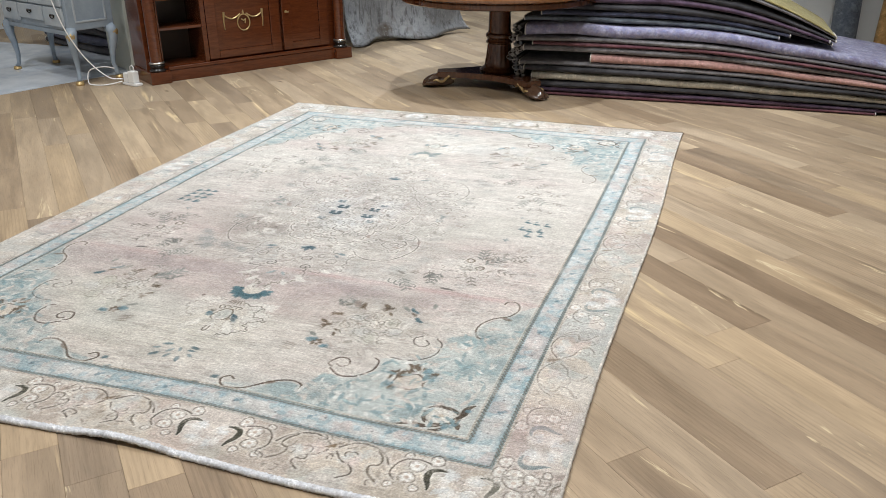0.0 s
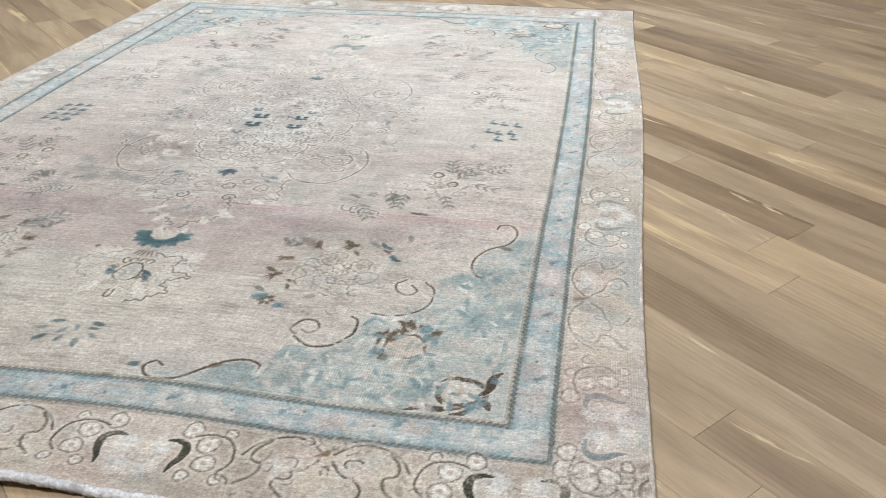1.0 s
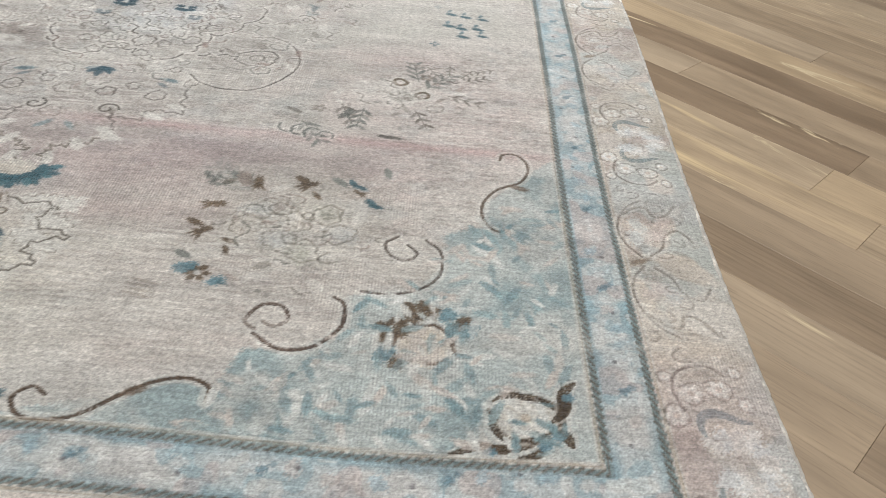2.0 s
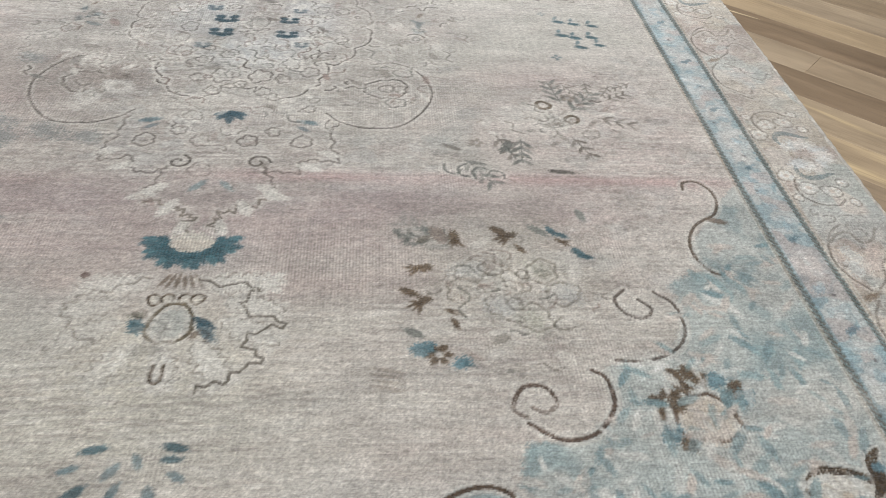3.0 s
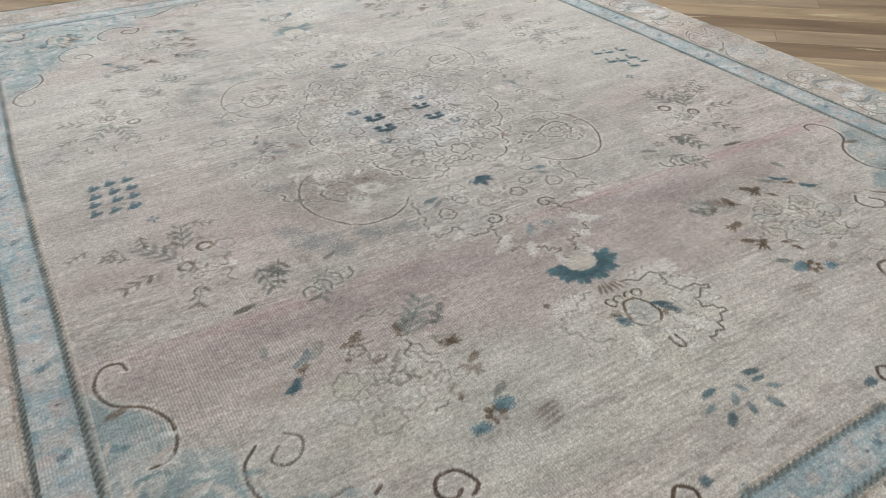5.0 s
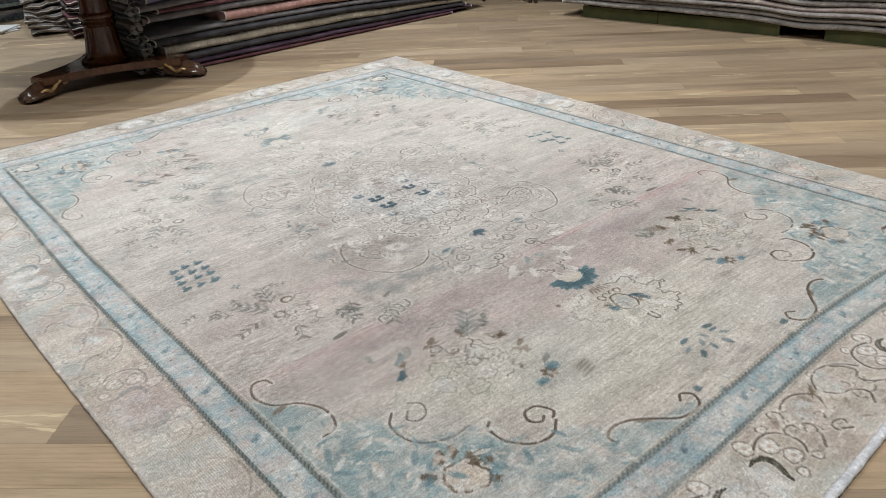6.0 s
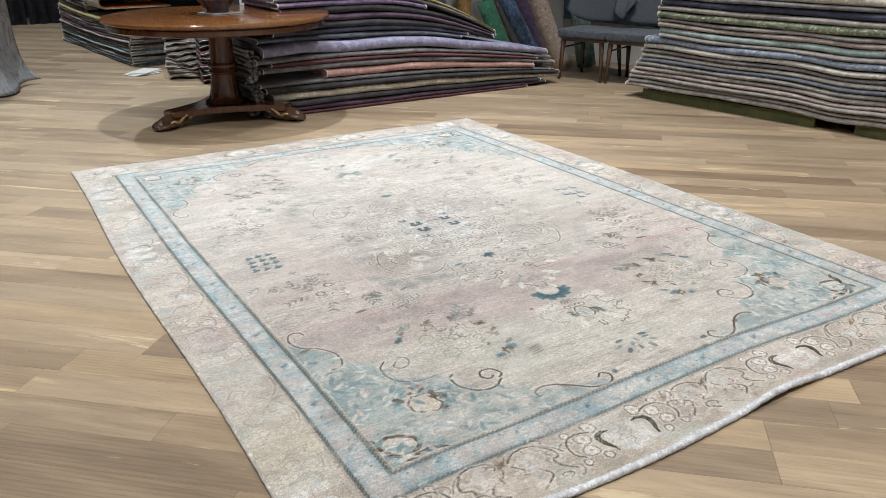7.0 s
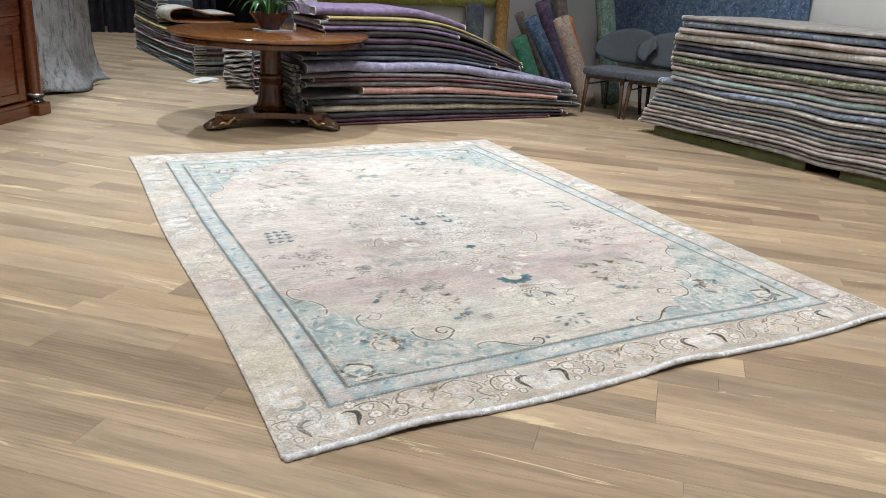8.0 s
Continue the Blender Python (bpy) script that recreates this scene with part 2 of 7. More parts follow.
def tube(points, radius, sides=8, closed=False):
    """A round cord along points; radius is a number or one for each point."""
    pts = [Vector(p) for p in points]
    verts, faces = [], []
    n = len(pts)
    side = None
    for i, p in enumerate(pts):
        d = (pts[min(i + 1, n - 1)] - pts[max(i - 1, 0)]).normalized()
        if side is None:
            side = d.orthogonal().normalized()
        side = (side - d * side.dot(d)).normalized()
        up = d.cross(side)
        r = radius[i] if isinstance(radius, (list, tuple)) else radius
        for k in range(sides):
            a = 2 * math.pi * k / sides
            verts.append(p + (side * math.cos(a) + up * math.sin(a)) * r)
    for i in range(n - 1):
        for k in range(sides):
            a, b = i * sides + k, i * sides + (k + 1) % sides
            faces.append((a, b, b + sides, a + sides))
    faces.append(tuple(reversed(range(sides))))
    faces.append(tuple(range((n - 1) * sides, n * sides)))
    return mesh_of("cord", verts, faces, True)


def joined(meshes):
    """One mesh out of several that share a material."""
    verts, faces = [], []
    for me in meshes:
        k = len(verts)
        verts += [v.co.copy() for v in me.vertices]
        faces += [tuple(i + k for i in p.vertices) for p in me.polygons]
    out = mesh_of("joined", verts, faces, True)
    out.set_sharp_from_angle(angle=radians(45))
    return out


def empty(name, at):
    ob = new(name)
    ob.empty_display_size = 0.1
    ob.matrix_basis = at
    return ob


def wob(x, seed, size=1.0):
    return noise.noise(Vector((x * size, seed * 7.31, seed * 1.7)))

# ---- walls and ceiling ----
def wall(name, x0, y0, x1, y1, thick, height, material):
    """An upright wall along a line; its thickness lies to the left of the line's direction."""
    d = math.hypot(x1 - x0, y1 - y0)
    ob = part(name, block((0, d, 0, thick, 0, height), bevel=0), material, at=pose(x0, y0, 0, 0, 0, math.degrees(math.atan2(y1 - y0, x1 - x0))))
    return tagged(ob, kind="structure")


HEIGHT = 6.3
wall("wall_east", 5.35, -6.4, 4.42, 4.35, -0.2, HEIGHT, PLASTER)
wall("wall_north", 0.66, 4.35, 4.62, 4.35, 0.2, HEIGHT, PLASTER)
# return, back and inner walls carry the back room's darkness in their colour
wall("wall_north_return", 0.66, 4.56, 0.66, 5.9, -0.2, HEIGHT, UNLIT_LOOK)
wall("wall_back", -6.4, 13.0, 5.2, 13.0, 0.2, HEIGHT, UNLIT_LOOK)
wall("wall_inner_east", 3.6, 5.9, 3.6, 13.0, -0.2, HEIGHT, UNLIT_LOOK)
wall("wall_inner_south", 0.88, 5.9, 3.6, 5.9, 0.2, HEIGHT, UNLIT_LOOK)
wall("wall_west", -6.5, -6.4, -6.5, 13.0, 0.2, HEIGHT, PLASTER)
wall("wall_south", -6.5, -6.4, 5.4, -6.4, -0.2, HEIGHT, PLASTER)
wall("wall_partition", -2.16, 4.37, -1.28, 5.575, 0.12, HEIGHT, PLASTER)
wall("wall_pier", -3.78, 2.80, -3.26, 2.47, 0.15, HEIGHT, GREENISH)
tagged(part("ceiling", block((-6.8, 5.8, -6.7, 13.3, HEIGHT, HEIGHT + 0.15), bevel=0), PLASTER), kind="structure")

# ---- the rug's pattern, knot by knot ----
HALF_W, HALF_L = 1.40, 1.915
NW, NL = 940, 1286
pp, qq = np.meshgrid(np.linspace(-HALF_W, HALF_W, NW), np.linspace(-HALF_L, HALF_L, NL))


def cloud(nx, ny, seed):
    """Smooth random field between 0 and 1 with nx by ny waves across the rug."""
    g = np.random.default_rng(seed).random((ny + 3, nx + 3))
    u, v = (pp / HALF_W + 1) / 2 * nx, (qq / HALF_L + 1) / 2 * ny
    i, j = u.astype(int), v.astype(int)
    a, b = u - i, v - j
    a, b = a * a * (3 - 2 * a), b * b * (3 - 2 * b)
    return (g[j, i] * (1 - a) + g[j, i + 1] * a) * (1 - b) + (g[j + 1, i] * (1 - a) + g[j + 1, i + 1] * a) * b


def clouds(nx, ny, seed, octaves=3):
    f, w, s = 0.0, 1.0, 0.0
    for k in range(octaves):
        f, s = f + w * cloud(nx * 2 ** k, ny * 2 ** k, seed + k), s + w
        w *= 0.55
    return f / s


def step(x, lo, hi):
    x = np.clip((x - lo) / (hi - lo), 0, 1)
    return x * x * (3 - 2 * x)


def C(r, g, b):
    return np.array((r, g, b))


CREAM, PINK, MAUVE, ROSE = C(0.54, 0.515, 0.475), C(0.490, 0.430, 0.405), C(0.310, 0.240, 0.243), C(0.455, 0.350, 0.335)
AQUA, AQUA_DEEP, TEAL, NAVY = C(0.405, 0.465, 0.462), C(0.245, 0.325, 0.338), C(0.055, 0.145, 0.180), C(0.040, 0.105, 0.140)
BROWN, TAUPE, BEIGE, OLIVE, IVORY = C(0.150, 0.100, 0.056), C(0.19, 0.155, 0.13), C(0.42, 0.375, 0.32), C(0.085, 0.082, 0.045), C(0.575, 0.55, 0.51)
SAGE = C(0.33, 0.36, 0.30)

knots = np.empty((NL, NW, 3))
knots[:] = CREAM
relief = np.zeros((NL, NW))
worn = clouds(9, 13, 40, 4)
# a wear mask that breaks strokes up, knot by knot
broken = 0.55 * clouds(60, 80, 50, 3) + 0.45 * np.random.default_rng(3).random((NL, NW))


def lay(alpha, colour, where=None):
    if where is None:
        where = (slice(None), slice(None))
    a = alpha[..., None]
    knots[where] = knots[where] * (1 - a) + colour * a


def window(x0, x1, y0, y1, pad=0.01):
    i0 = int((x0 - pad + HALF_W) / (2 * HALF_W) * (NW - 1))
    i1 = int((x1 + pad + HALF_W) / (2 * HALF_W) * (NW - 1)) + 2
    j0 = int((y0 - pad + HALF_L) / (2 * HALF_L) * (NL - 1))
    j1 = int((y1 + pad + HALF_L) / (2 * HALF_L) * (NL - 1)) + 2
    return slice(max(j0, 0), max(min(j1, NL), 0)), slice(max(i0, 0), max(min(i1, NW), 0))


def stroke(points, width, colour, power=1.0, carve=0.0011, taper=False):
    """A drawn line of knots along points."""
    P = np.asarray(points, float)
    w = window(P[:, 0].min(), P[:, 0].max(), P[:, 1].min(), P[:, 1].max(), width * 2 + 0.006)
    x, y = pp[w], qq[w]
    if not x.size:
        return
    best = np.full(x.shape, 9.0)
    n = len(P) - 1
    for k in range(n):
        a, d = P[k], P[k + 1] - P[k]
        L = max(d @ d, 1e-9)
        s = np.clip(((x - a[0]) * d[0] + (y - a[1]) * d[1]) / L, 0, 1)
        r = np.hypot(x - a[0] - s * d[0], y - a[1] - s * d[1])
        if taper:
            r = r / (1 - 0.7 * abs((k + s) / n * 2 - 1) ** 1.5)
        best = np.minimum(best, r)
    edge = 0.0014
    m = 1 - step(best, width / 2 - edge / 2, width / 2 + edge)
    hold = np.clip(0.62 + 2.6 * (broken[w] - 0.28), 0, 1.25)
    # a clipped pale rim beside the line: the embossed look put into its colour
    rim = step(best, width / 2, width / 2 + 0.002) * (1 - step(best, width / 2 + 0.006, width / 2 + 0.011))
    lay(np.clip(rim * 0.50 * power * hold, 0, 0.55), C(0.60, 0.58, 0.54), w)
    m = m * min(power * 1.15, 1.15) * hold
    lay(np.clip(m, 0, 1), colour * 0.85, w)
    relief[w] -= carve * m


def blob(x0, y0, rx, ry, turn, colour, power=1.0, ragged=0.25, raise_=0.0003):
    """A filled petal or patch: an ellipse with an uneven edge."""
    R = max(rx, ry)
    w = window(x0 - R, x0 + R, y0 - R, y0 + R, R * 0.6 + 0.004)
    x, y = pp[w] - x0, qq[w] - y0
    if not x.size:
        return
    c, s = math.cos(turn), math.sin(turn)
    r = np.hypot((x * c + y * s) / rx, (-x * s + y * c) / ry) + ragged * 3.2 * (broken[w] - 0.5)
    soft = min(0.4, 0.0022 / min(rx, ry))
    m = (1 - step(r, 1 - soft, 1 + soft)) * power
    lay(np.clip(m, 0, 1), colour, w)
    relief[w] += raise_ * m


def leaf(x, y, length, turn, colour, power=1.0, fat=0.32):
    blob(x + math.cos(turn) * length / 2, y + math.sin(turn) * length / 2, length / 2, length * fat / 2, turn, colour, power, 0.3)


def ring(x, y, r, colour, width=0.006, power=1.0, a0=0.0, a1=360.0, lobes=0, depth=0.0, squash=1.0):
    n = max(20, int(r * 360))
    pts = []
    for k in range(n + 1):
        a = radians(a0 + (a1 - a0) * k / n)
        rr = r * (1 + depth * abs(math.sin(lobes * a / 2))) if lobes else r
        if r < 0.06:
            rr *= 1 + 0.08 * math.sin(2 * a + 40 * x) + 0.07 * math.sin(3 * a + 57 * y)
        elif r < 0.2:
            rr *= 1 + 0.025 * math.sin(5 * a + 40 * x)
        pts.append((x + rr * math.cos(a), y + rr * squash * math.sin(a)))
    stroke(pts, width, colour, power)


def spiral(x, y, r0, r1, a0, turns, colour, width=0.007, power=1.0):
    n = 34
    pts = [(x + (r0 + (r1 - r0) * k / n) * math.cos(a0 + turns * 2 * math.pi * k / n),
            y + (r0 + (r1 - r0) * k / n) * math.sin(a0 + turns * 2 * math.pi * k / n)) for k in range(n + 1)]
    stroke(pts, width, colour, power, taper=False)
    return pts[-1]


def curve(points, bends=10):
    """A smooth line through points."""
    P = [np.array(p, float) for p in points]
    P = [2 * P[0] - P[1]] + P + [2 * P[-1] - P[-2]]
    out = []
    for k in range(1, len(P) - 2):
        a, b, c, d = P[k - 1:k + 3]
        for i in range(bends):
            s = i / bends
            out.append(0.5 * (2 * b + (c - a) * s + (2 * a - 5 * b + 4 * c - d) * s * s + (3 * b - a - 3 * c + d) * s ** 3))
    out.append(P[-2])
    return out


def rosette(x, y, r, colour, heart, outline, power=1.0, petals=8):
    """A small daisy with an outline."""
    for k in range(petals):
        a = 2 * math.pi * k / petals
        blob(x + r * 0.55 * math.cos(a), y + r * 0.55 * math.sin(a), r * 0.44, r * 0.24, a, colour, power, 0.12)
    blob(x, y, r * 0.3, r * 0.3, 0, heart, power * 0.8, 0.1)
    ring(x, y, r * 0.92, outline, 0.0036, power * 0.55, lobes=petals, depth=0.14)


def scribble(x, y, r, base, count, power, seed):
    """Faded remains of flowers and leaves: short arcs, hooks and scallops."""
    g = np.random.default_rng(seed)
    for _ in range(count):
        a, d = g.uniform(0, 2 * math.pi), r * (math.sqrt(g.random()) * 0.95 if r > 0.25 else min(abs(g.normal()) * 0.62, 1.25))
        cx, cy, s = x + d * math.cos(a), y + d * math.sin(a), g.uniform(0.008, 0.026)
        kind = g.random()
        colour = (base, base * 0.6 + C(0.33, 0.36, 0.34) * 0.4, base * 0.55 + C(0.42, 0.30, 0.27) * 0.45, base * 0.45 + C(0.36, 0.34, 0.30) * 0.55)[int(g.integers(4))]
        if kind < 0.20:
            b = g.uniform(0, 360)
            ring(cx, cy, s, colour, g.uniform(0.0036, 0.0052), power * g.uniform(0.25, 0.8), b, b + g.uniform(70, 220), squash=g.uniform(0.5, 1.1))
        elif kind < 0.42:
            b = g.uniform(0, 6.28)
            c, n = math.cos(b) * s * 1.5, math.sin(b) * s * 1.5
            stroke(curve(((cx - c, cy - n), (cx - c * 0.3 - n * 0.4, cy - n * 0.3 + c * 0.3), (cx + c * 0.4 + n * 0.25, cy + n * 0.4 - c * 0.2), (cx + c, cy + n)), 4), 0.0042, colour, power * g.uniform(0.3, 0.85))
        elif kind < 0.74:
            leaf(cx, cy, s * g.uniform(1.0, 2.4), g.uniform(0, 6.28), colour, power * g.uniform(0.35, 0.95), g.uniform(0.25, 0.55))
        elif kind < 0.92:
            leaf(cx, cy, s * g.uniform(1.2, 2.6), g.uniform(0, 6.28), C(0.60, 0.58, 0.54), power * g.uniform(0.4, 0.9), g.uniform(0.3, 0.6))
        else:
            ring(cx, cy, s * 0.8, colour, 0.0040, power * 0.6, lobes=5, depth=0.3)


# the ground: smooth worn cream and dusty pink, streaked along the weft
X0, Y0 = -0.020, 0.0
sweep = clouds(3, 4, 1, 4)
band = clouds(2, 30, 7, 3)
lay(step(sweep * 0.6 + band * 0.4, 0.36, 0.64) * 0.75, PINK)
lay(step(clouds(4, 26, 9, 4), 0.50, 0.76) * 0.35, ROSE)
lay(step(clouds(6, 8, 30, 4), 0.50, 0.70) * 0.5, IVORY)
lay(step(clouds(6, 8, 33, 4), 0.56, 0.75) * 0.25, SAGE)
lay(step(clouds(6, 10, 36, 4), 0.58, 0.75) * 0.30, C(0.47, 0.53, 0.53))
lay(step(clouds(34, 60, 230, 4), 0.52, 0.68) * 0.30, IVORY)
lay(step(clouds(40, 70, 220, 4), 0.54, 0.70) * 0.24, C(0.37, 0.335, 0.31))
# pale quarters of the field, and greenish-yellow grounds under the bouquets
for x, y, rx, ry, colour, power in ((0.75, 0.55, 0.45, 0.6, IVORY, 0.45), (-0.75, 0.55, 0.45, 0.5, IVORY, 0.40), (0.25, -1.40, 0.5, 0.22, IVORY, 0.45), (-0.25, -1.42, 0.4, 0.2, C(0.53, 0.52, 0.45), 0.45),
                                    (0.52, -1.08, 0.22, 0.17, C(0.50, 0.49, 0.42), 0.5), (-0.60, -1.12, 0.24, 0.17, C(0.50, 0.50, 0.42), 0.6), (-0.03, -1.22, 0.20, 0.16, C(0.55, 0.53, 0.45), 0.6),
                                    (0.0, 0.0, 0.62, 0.62, C(0.30, 0.275, 0.255), 0.66), (0.0, -0.6, 0.35, 0.25, C(0.36, 0.325, 0.30), 0.45), (-0.75, -0.35, 0.3, 0.35, C(0.42, 0.36, 0.335), 0.45), (-0.36, -0.34, 0.22, 0.22, C(0.24, 0.205, 0.185), 0.60), (-0.85, -0.55, 0.3, 0.25, C(0.44, 0.36, 0.345), 0.35), (0.95, -0.62, 0.22, 0.3, C(0.48, 0.36, 0.35), 0.4)):
    m = np.exp(-((pp - x) / rx) ** 2 - ((qq - y) / ry) ** 2) * (0.55 + 0.9 * (clouds(9, 16, 47, 4) - 0.25))
    lay(np.clip(m * power, 0, 1), colour)

# crisp flecks of surviving pile and of bare weft, drawn out along the weft, thick where flowers were
lush = step(clouds(7, 10, 400, 3), 0.44, 0.64)
centre = np.clip(1 - np.hypot(pp / 0.7, qq / 0.85), 0, 1)
lush = np.clip(0.06 + 0.40 * lush + 0.55 * centre, 0, 1)
for nx, ny, seed_, lo, tone_, p_ in ((70, 130, 410, 0.61, C(0.33, 0.275, 0.255), 0.34), (150, 380, 420, 0.66, C(0.17, 0.145, 0.125), 0.62), (80, 150, 430, 0.60, C(0.57, 0.555, 0.52), 0.42),
                                     (45, 70, 440, 0.60, C(0.31, 0.31, 0.275), 0.36), (130, 300, 460, 0.64, C(0.64, 0.62, 0.58), 0.6), (50, 80, 470, 0.61, C(0.40, 0.43, 0.44), 0.38)):
    f = clouds(nx, ny, seed_, 2)
    lay(step(f, lo, lo + 0.05) * lush * p_, tone_)
    relief += (0.0005 if tone_[0] > 0.4 else -0.0005) * step(f, lo, lo + 0.05) * lush
# threads of bare weft showing as fine rows
rows_ = step(clouds(70, 620, 480, 1), 0.55, 0.75) * step(clouds(6, 12, 485, 3), 0.46, 0.60)
lay(rows_ * 0.30, C(0.27, 0.225, 0.21))
rows_ = step(clouds(60, 600, 490, 1), 0.58, 0.75) * step(clouds(6, 12, 495, 3), 0.44, 0.60)
lay(rows_ * 0.38, C(0.64, 0.62, 0.585))
# worn mauve bands across the near half
streak = 0.60 + 0.9 * (clouds(8, 70, 21, 3) - 0.4)
drift = 0.05 * (clouds(3, 2, 15, 2) - 0.5)
for yb, wide, px0, px1, colour, power in ((-0.80, 0.075, -1.1, 0.75, MAUVE, 0.72), (-0.735, 0.022, 0.0, 1.1, C(0.46, 0.31, 0.30), 0.75), (-0.93, 0.10, -0.95, 0.30, C(0.37, 0.28, 0.275), 0.62), (-1.06, 0.06, -0.35, 0.35, C(0.40, 0.33, 0.31), 0.5),
                                          (-0.74, 0.025, -1.1, -0.4, C(0.44, 0.30, 0.29), 0.55), (-0.42, 0.07, -1.1, -0.55, ROSE, 0.4), (-0.28, 0.05, 0.55, 0.95, ROSE, 0.4), (0.62, 0.06, 0.1, 0.9, ROSE, 0.30), (0.95, 0.10, -1.0, -0.35, ROSE, 0.32)):
    m = np.exp(-((qq - yb + drift) / wide) ** 2) * step(pp, px0 - 0.2, px0 + 0.15) * (1 - step(pp, px1 - 0.15, px1 + 0.25))
    lay((m * power * streak).clip(0, 1), colour)
INK = C(0.165, 0.14, 0.12)
PALE = C(0.62, 0.605, 0.565)


def toothed(points, colour, power, tooth=0.009, width=0.0042):
    """A line with small teeth, like the worn edge of a cut leaf."""
    P = curve(points, 6)
    out = []
    for k, p in enumerate(P):
        d = P[min(k + 1, len(P) - 1)] - P[max(k - 1, 0)]
        n = np.array((-d[1], d[0])) / max(np.hypot(*d), 1e-6)
        out.append(p + n * tooth * (0.7 * math.sin(2.1 * k + 40 * points[0][0]) + 0.5 * math.sin(5.3 * k)))
    stroke(out, width, colour, power)


def frond(x, y, length, turn, power=1.0, wide=0.30, lobes=5):
    """A pale acanthus leaf with notched sides and a broken dark edge."""
    c, s = math.cos(turn), math.sin(turn)
    for side in (-1, 1):
        edge_ = []
        for i in range(lobes * 2 + 1):
            u = i / (lobes * 2)
            w = side * length * wide * math.sin(math.pi * min(u * 0.86 + 0.12, 1)) * (1.0 if i % 2 else 0.55)
            edge_.append((x + c * length * u - s * w, y + s * length * u + c * w))
            if i % 2:
                leaf(x + c * length * (u - 0.12), y + s * length * (u - 0.12), length * 0.34, turn + side * 0.75, PALE, 0.75 * power, 0.42)
        stroke(curve(edge_, 3), 0.0036, C(0.27, 0.24, 0.20), 0.42 * power)
    leaf(x, y, length, turn, PALE, 0.7 * power, 0.34)


def brush(x, y, length, turn, colour, power, fingers=4):
    """A worn flower head: a ragged body with short fingers at one end."""
    c, s = math.cos(turn), math.sin(turn)
    blob(x, y, length * 0.36, length * 0.22, turn, colour, power, 0.45)
    for i in range(fingers):
        a = turn + (i - (fingers - 1) / 2) * 0.42
        leaf(x + 0.12 * length * c, y + 0.12 * length * s, length * (0.52 + 0.12 * (i % 2)), a, colour, power, 0.24)


def sprig(x, y, length, turn, colour, power, pairs=4):
    """A twig with leaves in pairs."""
    c, s = math.cos(turn), math.sin(turn)
    stroke([(x, y), (x + c * length, y + s * length)], 0.003, colour, power * 0.6)
    for i in range(pairs):
        u = (i + 0.4) / pairs
        for side in (-0.75, 0.75):
            leaf(x + c * length * u, y + s * length * u, length * (0.36 - 0.05 * i / pairs), turn + side, colour, power * (0.75 + 0.25 * ((i + (side > 0)) % 2)), 0.30)


def floret(x, y, r, colour, power, petals=5, turn=0.0):
    for i in range(petals):
        a = turn + 2 * math.pi * i / petals
        blob(x + r * 0.62 * math.cos(a), y + r * 0.62 * math.sin(a), r * 0.42, r * 0.30, a, colour, power, 0.3)
    blob(x, y, r * 0.26, r * 0.26, 0, C(0.46, 0.46, 0.45), power * 0.7, 0.2)


# the medallion: a scalloped cartouche, four round lobes and faint florets
lobed = np.hypot((pp - X0) / 0.60, (qq - Y0) / 0.64) + 0.25 * (clouds(10, 14, 61, 4) - 0.5)
lay((1 - step(lobed, 0.6, 1.12)) * 0.52 * step(clouds(13, 18, 64, 4), 0.42, 0.62), C(0.36, 0.335, 0.31))
lay((1 - step(np.hypot((pp - X0) / 0.25, qq / 0.32), 0.6, 1.1)) * 0.55 * step(clouds(10, 14, 66, 3), 0.38, 0.62), C(0.47, 0.485, 0.495))
CARTOUCHE = ((0.0, 0.345), (0.042, 0.358), (0.067, 0.405), (0.107, 0.408), (0.167, 0.354), (0.185, 0.314), (0.200, 0.226), (0.239, 0.214), (0.270, 0.136), (0.312, 0.054), (0.285, 0.0))
PENDANT = ((0.215, 0.505), (0.230, 0.600), (0.243, 0.676), (0.176, 0.670), (0.164, 0.718), (0.105, 0.714), (0.090, 0.684), (0.110, 0.740), (0.127, 0.804))
SKIRT = ((0.127, 0.804), (0.080, 0.835), (0.045, 0.852), (0.022, 0.875), (0.030, 0.915))
